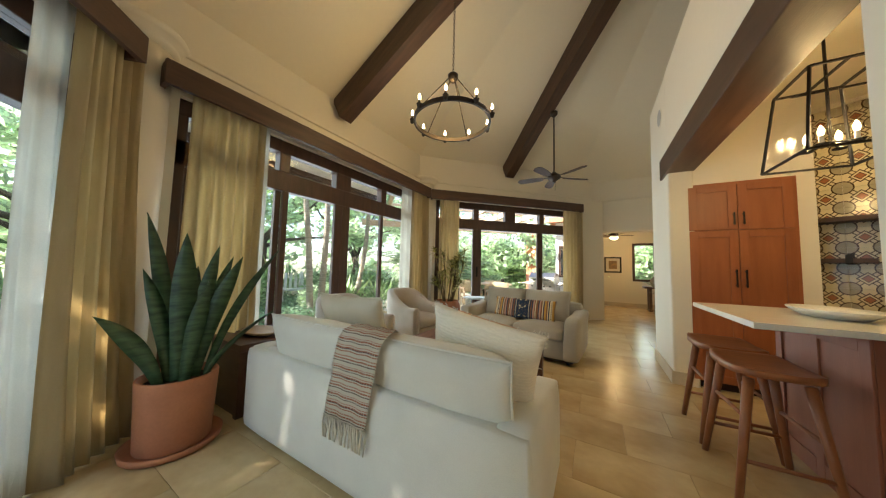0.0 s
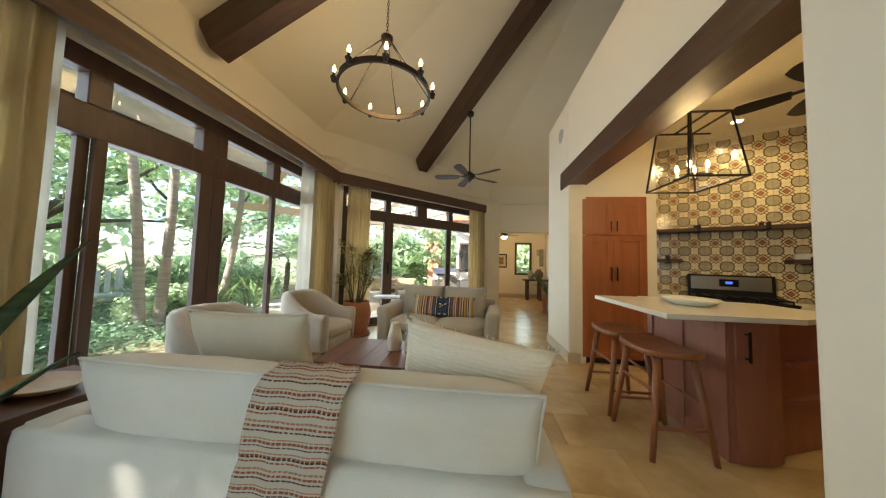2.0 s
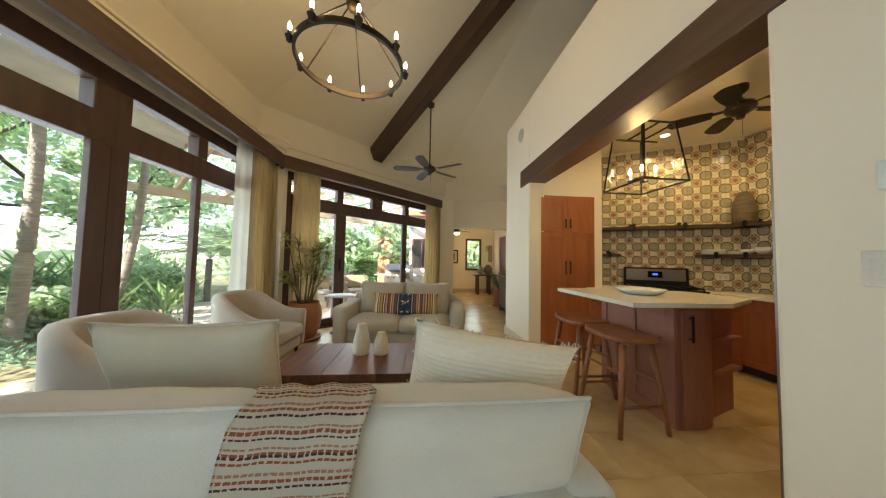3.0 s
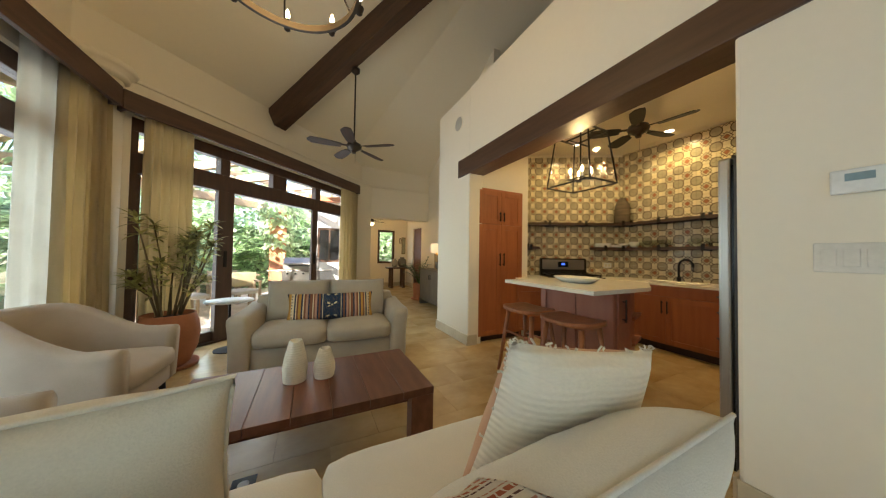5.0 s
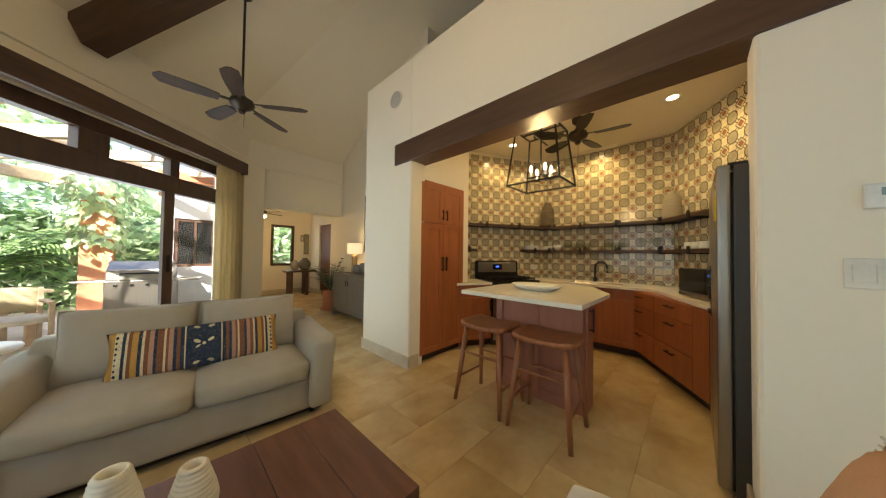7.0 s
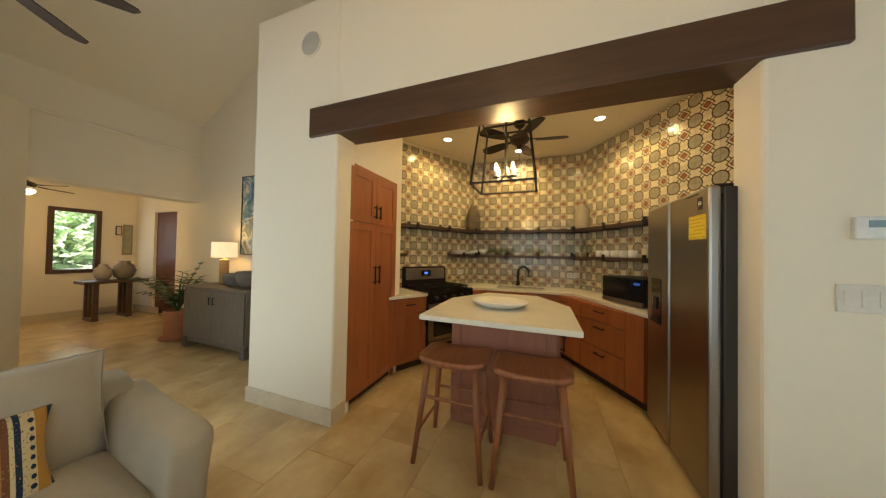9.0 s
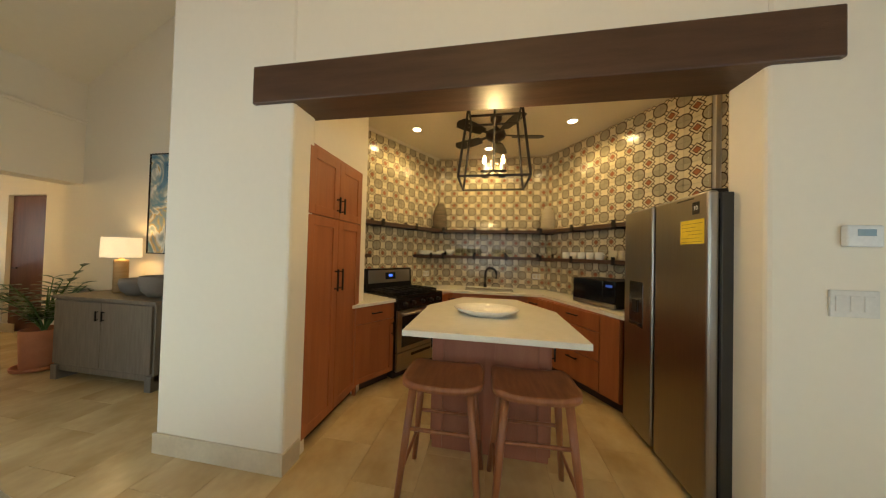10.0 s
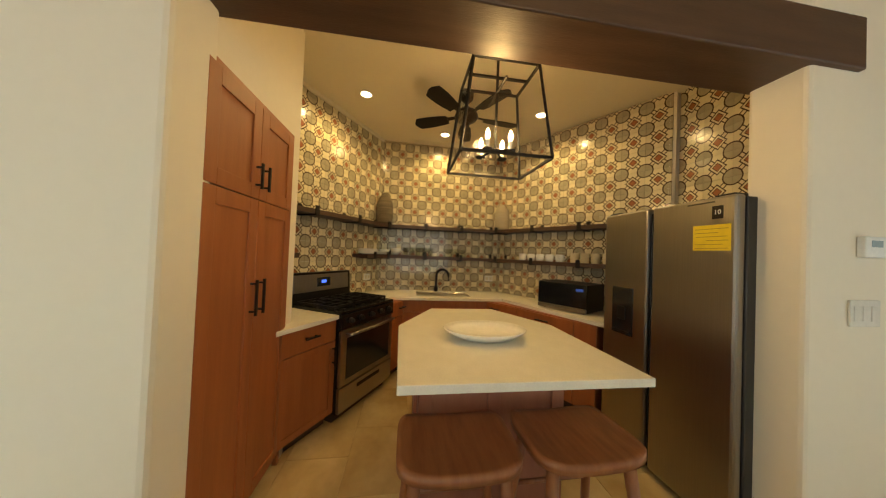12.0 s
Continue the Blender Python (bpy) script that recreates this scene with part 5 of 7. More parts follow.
# sofa pillows
def thrown_pillow(m, w, h, d, material, label, back=None, fringe=False, piping=False, seed=0):
    t = thing("throw_pillow", m, label, "pillow", "sofa pillows")
    bm = pillow(w, h, d, seed)
    mats = [material, back or material]
    if back:
        for f in bm.faces:
            f.material_index = 1 if f.calc_center_median().y < 0 else 0
    part("cushion", bm, mats, t, smooth=True)
    line = edge_line(w, h)
    if fringe:
        rnd = random.Random(seed)
        bm = bmesh.new()
        for k in range(len(line) - 1):
            for s in (0, 0.5):
                if rnd.random() < 0.85 and abs(line[k][0]) + abs(line[k][2]) < 0.42 * (w + h) :
                    continue
                p = Vector(line[k]).lerp(Vector(line[k + 1]), s)
                o = p.normalized() * 0.010
                tube([p, p + o * 0.6 + Vector((0, rnd.uniform(-0.008, 0.008), 0)), p + o + Vector((rnd.uniform(-0.01, 0.01), rnd.uniform(-0.01, 0.01), rnd.uniform(-0.01, 0.01)))], 0.003, bm, n=4)
        part("fringe", bm, cream_cloth, t, "short cream tuft fringe", kind="stuff")
    if piping:
        part("piping", tube(line, 0.005, n=6), back or material, t, smooth=True)
    return t


rib_white = M("ribbed_white_cotton", (0.84, 0.76, 0.63), 0.92, col2=(0.79, 0.70, 0.56), scale=1.0, stretch=(0.3, 0.3, 1), fine=200, bump=0.3)
wv = rib_white.node_tree.nodes.new("ShaderNodeTexWave")
wv.bands_direction = 'Z'
wv.inputs["Scale"].default_value = 19
wv.inputs["Distortion"].default_value = 1.2
tc_ = rib_white.node_tree.nodes.new("ShaderNodeTexCoord")
rib_white.node_tree.links.new(tc_.outputs["Object"], wv.inputs["Vector"])
bp_ = [n for n in rib_white.node_tree.nodes if n.bl_idname == "ShaderNodeBump"][0]
bp_.inputs["Strength"].default_value, bp_.inputs["Distance"].default_value = 0.35, 0.006
rib_white.node_tree.links.new(wv.outputs["Fac"], bp_.inputs["Height"])
blush = M("blush_linen", (0.56, 0.33, 0.20), 0.92, col2=(0.50, 0.28, 0.165), scale=5, fine=220, bump=0.3)
thrown_pillow(pose(-0.43, 1.39, 0.72, 15, 10, 0), 0.60, 0.52, 0.16, blush, "fringed pillow, ribbed white front and blush linen back", rib_white, True, seed=2)
thrown_pillow(pose(-1.53, 1.54, 0.725, 20, 0, 4), 0.62, 0.54, 0.16, cream_cloth, "plain cream linen pillow on the sofa", piping=True, seed=4)

# side table with a shallow wooden dish
t = thing("side_table", pose(-2.58, 1.37, 0), "dark wood cube side table beside the sofa", "side table")
part("top", box(-0.28, 0.28, -0.27, 0.27, 0.50, 0.555, 0.004), dark_table_wood, t)
for s in (-1, 1):
    part("side_panel", box(s * 0.255 - 0.025, s * 0.255 + 0.025, -0.27, 0.27, 0.0, 0.499, 0.003), dark_table_wood, t)
part("back_panel", box(-0.229, 0.229, -0.265, -0.235, 0.02, 0.499), dark_table_wood, t)
t = thing("wooden_dish", pose(-2.56, 1.36, 0.556), "shallow oval pale wood dish on the side table", "dish")
bm = lathe([(0.10, 0), (0.16, 0.012), (0.21, 0.04), (0.205, 0.043), (0.15, 0.02), (0.0, 0.012)], 40)
bmesh.ops.scale(bm, vec=(1.0, 0.62, 1.0), verts=bm.verts[:])
part("bowl", bm, M("pale_wood", (0.45, 0.30, 0.15), 0.5, stretch=(1, 8, 1), fine=30), t, smooth=True)


# loveseat
def loveseat():
    t = thing("loveseat", pose(-0.93, 3.82, 0, 0, 0, -5.5), "greige upholstered loveseat facing the coffee table", "sofa")
    x0, x1, yf, yb = -0.84, 0.84, 0.0, 0.88
    part("base", soft_box(x0 + 0.1, x1 - 0.1, yf + 0.02, yb - 0.05, 0.055, 0.30, 0.03, 0.004, 6), loveseat_cloth, t, smooth=True)
    part("plinth", box(x0 + 0.08, x1 - 0.08, yf + 0.06, yb - 0.08, 0.03, 0.055), black_metal, t)
    bm = soft_box(x0 + 0.06, x1 - 0.06, yb - 0.24, yb, 0.055, 0.72, 0.06, 0.01, 8, seed=11)
    part("back", bm, loveseat_cloth, t, smooth=True)
    for s, a, b in ((-1, x0, x0 + 0.19), (1, x1 - 0.19, x1)):
        bm = soft_box(a, b, yf - 0.02, yb - 0.03, 0.055, 0.60, 0.05, 0.008, 8, seed=12 + s)
        for v in bm.verts:
            k = max(0.0, (v.co.z - 0.25) / 0.35)
            v.co.x += s * 0.03 * k * k
            v.co.z += 0.04 * max(0, (v.co.y - yf - 0.4) / 0.5)
        part("arm", bm, loveseat_cloth, t, smooth=True)
    mid = (x0 + x1) / 2
    for a, b, sd in ((x0 + 0.185, mid - 0.003, 14), (mid + 0.003, x1 - 0.185, 15)):
        part("seat_cushion", soft_box(a, b, yf - 0.025, yb - 0.22, 0.285, 0.455, 0.055, 0.03, 8, seed=sd), loveseat_cloth, t, smooth=True)
    for a, b, sd in ((x0 + 0.20, mid - 0.01, 16), (mid + 0.01, x1 - 0.20, 17)):
        bm = pillow(b - a + 0.03, 0.47, 0.24, sd, 20, 0.04)
        bmesh.ops.transform(bm, matrix=pose((a + b) / 2, yb - 0.33, 0.655, -14), verts=bm.verts[:])
        cu = part("back_cushion", bm, loveseat_cloth, t, smooth=True)
        bm = tube([pose((a + b) / 2, yb - 0.33, 0.655, -14) @ Vector(p) for p in edge_line(b - a + 0.03, 0.47, 0.04)], 0.005, n=6)
        part("piping", bm, loveseat_cloth, cu, smooth=True)
    for x in (x0 + 0.14, x1 - 0.14):
        for y in (yf + 0.1, yb - 0.12):
            part("foot", lathe([(0.018, 0), (0.024, 0.031)], 12, m=pose(x, y, 0)), black_metal, t)
    return t


loveseat()


# lumbar pillow with woven stripes and a floral middle
def lumbar():
    NAVY, OCH, BRN, CRM, TEAL, PNK = (0.014, 0.034, 0.075), (0.50, 0.27, 0.06), (0.20, 0.085, 0.045), (0.66, 0.57, 0.38), (0.05, 0.10, 0.11), (0.45, 0.26, 0.20)
    half = [(0.0, NAVY), (0.20, CRM), (0.215, NAVY), (0.26, BRN), (0.30, NAVY), (0.335, PNK), (0.38, BRN), (0.41, CRM), (0.43, BRN), (0.50, NAVY), (0.53, PNK), (0.575, BRN), (0.62, CRM), (0.645, NAVY), (0.68, OCH), (0.74, BRN), (0.775, CRM), (0.80, NAVY), (0.83, CRM), (0.90, OCH), (0.965, NAVY)]
    m = stripe_material("striped_lumbar", (0.3, 0.2, 0.12), half, "X", 1.0, bump=0.4)
    W, H = 0.92, 0.31
    t = thing("lumbar_pillow", pose(-0.86, 4.19, 0.60, -22, 0, -4), "long lumbar pillow with navy, ochre and cream woven stripes", "pillow")
    bm = pillow(W, H, 0.15, 9, 40, 0.05)
    uv = bm.loops.layers.uv.new("UVMap")
    for f in bm.faces:
        for lp in f.loops:
            lp[uv].uv = (min(0.999, abs(lp.vert.co.x) / (W / 2)), lp.vert.co.z)
    cu = part("cushion", bm, m, t, smooth=True)
    leafm = M("woven_cream", CRM, 0.95, fine=180)
    b2 = bmesh.new()
    for z in (-0.095, 0.0, 0.095):
        for s in (-1, 1):
            for dz, a in ((0.018, 35), (-0.018, -35)):
                ball((0, 0, 0), 0.028, 0.006, 0.013, b2, m=pose(s * 0.034, -0.072 + abs(z) * 0.16, z + dz, 0, -s * a, 0), u=10, v=6)
        ball((0, -0.074 + abs(z) * 0.16, z), 0.012, 0.006, 0.012, b2, u=8, v=6)
    part("floral_motif", b2, leafm, cu, "cream woven leaf motif", smooth=True, kind="stuff")
    b2 = bmesh.new()
    for s in (-1, 1):
        for k in range(8):
            ball((s * 0.405, -0.037, -0.115 + 0.033 * k), 0.007, 0.005, 0.009, b2, u=8, v=6)
    part("dots", b2, M("woven_navy", NAVY, 0.95), cu, "dark woven dots", kind="stuff")
    return t


lumbar()


# armchairs
def armchair(m):
    t = thing("armchair", m, "taupe barrel-backed armchair with dark tapered legs", "armchair", "armchairs")
    # the chair faces +x; its shell runs round the back from arm to arm
    bm = bmesh.new()
    n, th = 30, 0.11
    prof = []
    for i in range(n + 1):
        u = 2 * i / n - 1
        a = u * radians(118)
        cx, cy = -0.02, 0.0
        if abs(u) > 0.62:
            k = (abs(u) - 0.62) / 0.38
            a0 = math.copysign(0.62, u) * radians(150)
            px, py = -0.40 * math.cos(a0), 0.375 * math.sin(a0)
            x = px + (0.39 - px) * k
            y = py + math.copysign(0.385 - abs(py), u) * min(1, k * 2.2)
        else:
            a0 = u * radians(150)
            x, y = -0.40 * math.cos(a0), 0.375 * math.sin(a0)
        w = max(0.0, min(1.0, (x + 0.30) / 0.55))
        w = w * w * (3 - 2 * w)
        z = 0.83 + (0.60 - 0.83) * w
        prof.append((Vector((x, y, 0)), z))
    rings = []
    for i, (p, z) in enumerate(prof):
        d = (prof[min(i + 1, n)][0] - prof[max(i - 1, 0)][0]).normalized()
        inn = Vector((-d.y, d.x, 0))
        if inn.dot(Vector((0.1, 0, 0)) - p) < 0:
            inn = -inn
        sec = []
        for o, zz in ((0, 0.17), (-0.004, 0.35), (0, z - 0.05), (0.02, z - 0.012), (0.055, z), (0.09, z - 0.012), (th, z - 0.05), (th + 0.004, 0.4), (th, 0.17)):
            q = p * (1 - 0.07 * (1 - zz / 0.8)) + inn * o
            sec.append(bm.verts.new((q.x, q.y, zz)))
        rings.append(sec)
    for a, b in zip(rings, rings[1:]):
        for k in range(len(a)):
            bm.faces.new((a[k], b[k], b[(k + 1) % len(a)], a[(k + 1) % len(a)]))
    bm.faces.new(rings[0])
    bm.faces.new(list(reversed(rings[-1])))
    bmesh.ops.recalc_face_normals(bm, faces=bm.faces[:])
    bmesh.ops.bevel(bm, geom=[e for e in bm.edges if len(e.link_faces) == 2 and e.calc_face_angle(0) > 1.2], offset=0.012, segments=2, affect='EDGES')
    part("shell", bm, armchair_cloth, t, smooth=True)
    part("base", soft_box(-0.27, 0.37, -0.29, 0.29, 0.165, 0.30, 0.03, 0.004, 5), armchair_cloth, t, smooth=True)
    part("seat_cushion", soft_box(-0.29, 0.40, -0.278, 0.278, 0.295, 0.45, 0.055, 0.03, 8, seed=21), armchair_cloth, t, smooth=True)
    for x, y in ((0.31, -0.27), (0.31, 0.27), (-0.24, -0.22), (-0.24, 0.22)):
        part("leg", tube([(x * 1.06, y * 1.04, 0), (x, y, 0.172)], 0.015, n=10, r1=0.024), black_metal, t, "dark tapered leg", smooth=True)
    return t


c0 = armchair(pose(-2.47, 3.53, 0, 0, 0, -2))
copy_thing(c0, pose(-2.43, 2.28, 0, 0, 0, 6))


# coffee table of planks
def coffee_table():
    t = thing("coffee_table", pose(0, 0, 0), "low walnut plank coffee table with slab legs", "coffee table")
    x0, x1, y0, y1, z = -1.745, -0.39, 2.355, 3.07, 0.40
    n = 7
    for i in range(n):
        a, b = x0 + (x1 - x0) * i / n, x0 + (x1 - x0) * (i + 1) / n
        part("plank", box(a + 0.0012, b - 0.0012, y0, y1, z - 0.045, z, 0.0015, segs=1), walnut, t)
    for a in (x0, x1 - 0.145):
        for b in (y0, y1 - 0.09):
            part("leg", box(a + 0.002, a + 0.143, b + 0.002, b + 0.088, 0.0, z - 0.046, 0.002), walnut, t)
    part("apron", box(x0 + 0.15, x1 - 0.15, y0 + 0.05, y0 + 0.08, z - 0.085, z - 0.046), walnut, t)
    part("apron", box(x0 + 0.15, x1 - 0.15, y1 - 0.08, y1 - 0.05, z - 0.085, z - 0.046), walnut, t)
    return t


coffee_table()
ridged = M("matte_white_ridged", (0.74, 0.68, 0.56), 0.65, col2=(0.69, 0.63, 0.51), fine=60, bump=0.1)


def ridged_vase(p, r, h, label):
    t = thing("ridged_vase", pose(*p), label, "vase", "vases on the coffee table")
    prof = [(0.0, 0.0)]
    n = 60
    for i in range(n + 1):
        u = i / n
        rr = r * (0.86 + 0.14 * math.sin(u * 3.0 + 0.2)) * (1 - 0.42 * max(0, u - 0.35) ** 1.1 / 0.65)
        rr += 0.0022 * math.sin(2 * math.pi * u * h / 0.0135)
        prof.append((rr, h * u))
    top = prof[-1][0]
    prof += [(top - 0.006, h), (top - 0.012, h - 0.03), (top - 0.01, h - 0.12)]
    part("body", lathe(prof, 32), ridged, t, smooth=True)


ridged_vase((-1.165, 2.785, 0.401), 0.072, 0.255, "tall matte cream ridged vase on the coffee table")
ridged_vase((-0.995, 2.78, 0.401), 0.066, 0.185, "short matte cream ridged vase on the coffee table")


# plants
leaf_dark = M("snake_leaf", (0.060, 0.125, 0.055), 0.38, col2=(0.018, 0.048, 0.022), scale=7, stretch=(1.2, 1.2, 6), fine=40, bump=0.1)
leaf_edge = M("glossy_leaf", (0.05, 0.13, 0.035), 0.4, col2=(0.075, 0.17, 0.05), scale=6, fine=50, bump=0.1)
leaf_olive = leaf_mat("olive_leaf", (0.36, 0.37, 0.12), (0.46, 0.42, 0.16), glow=0.4)
soil = M("potting_soil", (0.03, 0.022, 0.016), 0.95, fine=60, bump=0.8, depth=0.02)


def sword(base, tip, width, face, seed):
    """One long stiff leaf from base to tip, folded along its middle; face: the turn of its blade."""
    bm = bmesh.new()
    n = 14
    base, tip = Vector(base), Vector(tip)
    mid = base.lerp(tip, 0.5)
    mid.z += 0.12 * (tip - base).xy.length
    mid.x -= 0.25 * (tip - base).x
    mid.y -= 0.25 * (tip - base).y
    rows = []
    curve = lambda u: base * (1 - u) ** 2 + mid * 2 * u * (1 - u) + tip * u * u
    for i in range(n + 1):
        u = i / n
        p, q = curve(max(0, u - 0.02)), curve(min(1, u + 0.02))
        d = (q - p).normalized()
        w = width * (0.55 + 0.9 * u) * (1 if u < 0.45 else max(0.0, 1 - ((u - 0.45) / 0.55) ** 1.8))
        a = face + 0.35 * u + 0.1 * math.sin(3 * u + seed)
        side = Vector((math.cos(a), math.sin(a), 0))
        side = (side - d * side.dot(d)).normalized()
        nrm = side.cross(d)
        c = curve(u)
        rows.append([bm.verts.new(c - side * w / 2 + nrm * 0.2 * w), bm.verts.new(c + nrm * 0.004), bm.verts.new(c + side * w / 2 + nrm * 0.2 * w), bm.verts.new(c - nrm * 0.008)])
    for a, b in zip(rows, rows[1:]):
        for k in range(4):
            bm.faces.new((a[k], a[(k + 1) % 4], b[(k + 1) % 4], b[k]))
    bmesh.ops.remove_doubles(bm, verts=bm.verts[:], dist=1e-5)
    bmesh.ops.recalc_face_normals(bm, faces=bm.faces[:])
    return bm


def pot_profile(kind, r, h):
    if kind == "straight":
        return [(r * 0.90, 0.0), (r * 0.93, 0.01), (r * 1.0, h * 0.8), (r * 1.02, h - 0.01), (r * 1.0, h), (r * 0.93, h), (r * 0.91, h - 0.05)]
    return [(r * 0.55, 0.0), (r * 0.7, 0.03), (r * 0.93, h * 0.35), (r * 1.0, h * 0.6), (r * 0.95, h * 0.82), (r * 0.84, h * 0.96), (r * 0.85, h), (r * 0.78, h), (r * 0.76, h - 0.05)]


def potted(name, p, kind, r, h, saucer, label, group="potted plants"):
    t = thing(name, pose(*p), label, "potted plant", group)
    z = 0.0
    if saucer:
        part("saucer", lathe([(saucer * 0.85, 0.0), (saucer * 0.97, 0.01), (saucer, 0.045), (saucer * 0.96, 0.047), (saucer * 0.9, 0.02), (0.0, 0.018)], 44), terracotta, t, "terracotta saucer", smooth=True)
        z = 0.0185
    part("pot", lathe([(a, b + z) for a, b in pot_profile(kind, r, h)], 44), terracotta, t, "terracotta pot", smooth=True)
    part("soil", lathe([(r * 0.74, z + h - 0.06), (r * (0.9 if kind == "straight" else 0.74), z + h - 0.05), (r * 0.3, z + h - 0.035), (0, z + h - 0.035)], 30), soil, t)
    return t, z + h - 0.05


t, zs = potted("snake_plant", (-2.34, 0.77, 0), "straight", 0.202, 0.435, 0.25, "tall snake plant in a terracotta pot on a saucer")
# leaves by their tips: sideways, height, depth, width
TIPS = [(-0.24, 1.58, 0.05, 0.115, 0.9), (-0.02, 1.45, -0.10, 0.165, 0.3), (0.17, 1.38, 0.08, 0.12, 0.5), (0.32, 1.30, -0.02, 0.13, 0.4), (0.60, 1.37, 0.10, 0.085, 1.2), (-0.40, 0.92, -0.12, 0.115, 0.5), (0.52, 0.88, -0.22, 0.06, 1.0), (-0.22, 1.20, -0.08, 0.105, 0.6), (0.27, 1.30, 0.14, 0.11, 0.8), (0.05, 1.22, 0.12, 0.13, 0.2), (0.12, 1.12, -0.16, 0.12, 0.5)]
for i, (s_, h_, d_, w_, tw_) in enumerate(TIPS):
    across, back = Vector((0.31, 0.95, 0)), Vector((-0.95, 0.31, 0))
    tip = across * s_ * 0.92 + back * d_ + Vector((0, 0, h_ * 0.96))
    b0 = across * s_ * 0.22 + back * d_ * 0.4 + Vector((0, 0, zs))
    part("leaf", sword(b0, tip, w_ * 0.80, 1.25 + (0.35 * tw_ - 0.2), i), leaf_dark, t, smooth=True)


def leaf_blade(L, w, curve, n=5):
    """Rows of a small leaf lying along +x."""
    pts = []
    for i in range(n + 1):
        u = i / n
        ww = w * math.sin(math.pi * min(1, u * 0.93 + 0.07)) ** 0.8
        pts.append((u * L, ww / 2, -curve * u * u * L))
    return pts


def add_leaf(bm, m, L, w, curve, n=4):
    pts = leaf_blade(L, w, curve, n)
    prev = None
    for x, hw, z in pts:
        a, c, b = (bm.verts.new(m @ Vector((x, -hw, z + hw * 0.25))), bm.verts.new(m @ Vector((x, 0, z))), bm.verts.new(m @ Vector((x, hw, z + hw * 0.25))))
        if prev:
            bm.faces.new((prev[0], a, c, prev[1]))
            bm.faces.new((prev[1], c, b, prev[2]))
        prev = (a, c, b)


def tuft(bm, p, count, L, w, rnd, up=0.3, curve=0.5):
    for i in range(count):
        az = rnd.uniform(0, 360)
        m = Matrix.Translation(p) @ pose(0, 0, 0, 0, 0, az) @ pose(0, 0, 0, 0, -rnd.uniform(-10, 75) * up * 1.6, 0)
        add_leaf(bm, m, L * rnd.uniform(0.7, 1.2), w, curve * rnd.uniform(0.5, 1.4))


t, zs = potted("leafy_plant", (-2.40, 4.60, 0), "bulb", 0.25, 0.54, 0.25, "bushy narrow-leaved plant in a round terracotta pot")
rnd = random.Random(8)
for k in range(19):
    az = rnd.uniform(0, 6.28)
    spread = rnd.uniform(0.04, 0.27)
    H = rnd.uniform(0.35, 1.10)
    b0 = Vector((0.08 * math.cos(az), 0.08 * math.sin(az), zs))
    tip = b0 + Vector((spread * math.cos(az), spread * math.sin(az), H))
    mid = b0.lerp(tip, 0.55) + Vector((rnd.uniform(-0.05, 0.05), rnd.uniform(-0.05, 0.05), 0.03))
    stem = part("stem", tube([b0, mid, tip], 0.010, n=6, r1=0.005), M_stem if k else (M_stem := M("plant_stem", (0.20, 0.15, 0.08), 0.8)), t, smooth=True)
    bm = bmesh.new()
    for s in (0.45, 0.62, 0.8, 0.93, 1.0):
        p = mid.lerp(tip, (s - 0.45) / 0.55)
        tuft(bm, p, 13 if s > 0.7 else 6, 0.125, 0.03, rnd, 0.5, 0.3)
    part("foliage", bm, leaf_olive, stem, smooth=True, kind="stuff")

# chandelier
def chandelier():
    z0 = 2.83
    t = thing("chandelier", pose(-1.285, 2.58, 0), "black iron wheel chandelier with nine lit candle bulbs", "chandelier")
    R = 0.43
    bm = lathe([(R, z0 - 0.022), (R, z0 + 0.022), (R - 0.022, z0 + 0.022), (R - 0.022, z0 - 0.022), (R, z0 - 0.022)], 72, close=False)
    part("ring", bm, bronze_metal, t)
    hub = 3.36
    part("hub", lathe([(0.0, hub - 0.06), (0.035, hub - 0.055), (0.055, hub - 0.02), (0.058, hub + 0.02), (0.03, hub + 0.03), (0.012, hub + 0.06)], 24), bronze_metal, t, smooth=True)
    for i in range(5):
        a = radians(20 + 72 * i)
        part("rod", tube([(0.045 * math.cos(a), 0.045 * math.sin(a), hub - 0.02), ((R - 0.012) * math.cos(a), (R - 0.012) * math.sin(a), z0 + 0.02)], 0.006), bronze_metal, t)
    for i in range(9):
        a = radians(10 + 40 * i)
        x, y = (R + 0.018) * math.cos(a), (R + 0.018) * math.sin(a)
        h = part("candle_holder", lathe([(0.008, z0 - 0.03), (0.02, z0 - 0.02), (0.024, z0 + 0.012), (0.030, z0 + 0.016), (0.03, z0 + 0.02), (0.013, z0 + 0.022), (0.013, z0 + 0.06)], 16, m=pose(x, y, 0)), bronze_metal, t, smooth=True)
        part("bulb", lathe([(0.008, 0), (0.015, 0.02), (0.014, 0.038), (0.005, 0.066), (0, 0.07)], 14, m=pose(x, y, z0 + 0.06)), bulb_mat, h, "glowing candle bulb", smooth=True)
    top = ceil_z(-1.30, 2.58) - 0.30
    n = int((top - hub - 0.06) / 0.035)
    for i in range(n):
        zc = hub + 0.075 + 0.035 * i
        ring = [(0.011 * math.cos(a), 0.0, 0.022 * math.sin(a)) for a in [2 * math.pi * k / 10 for k in range(11)]]
        part("chain_link", tube(ring, 0.0028, n=5), bronze_metal, t, m=pose(0, 0, zc, 0, 0, 90 * (i % 2)))
    part("canopy", lathe([(0.02, top - 0.05), (0.065, top - 0.02), (0.07, top + 0.045)], 24), bronze_metal, t, smooth=True)
    return t


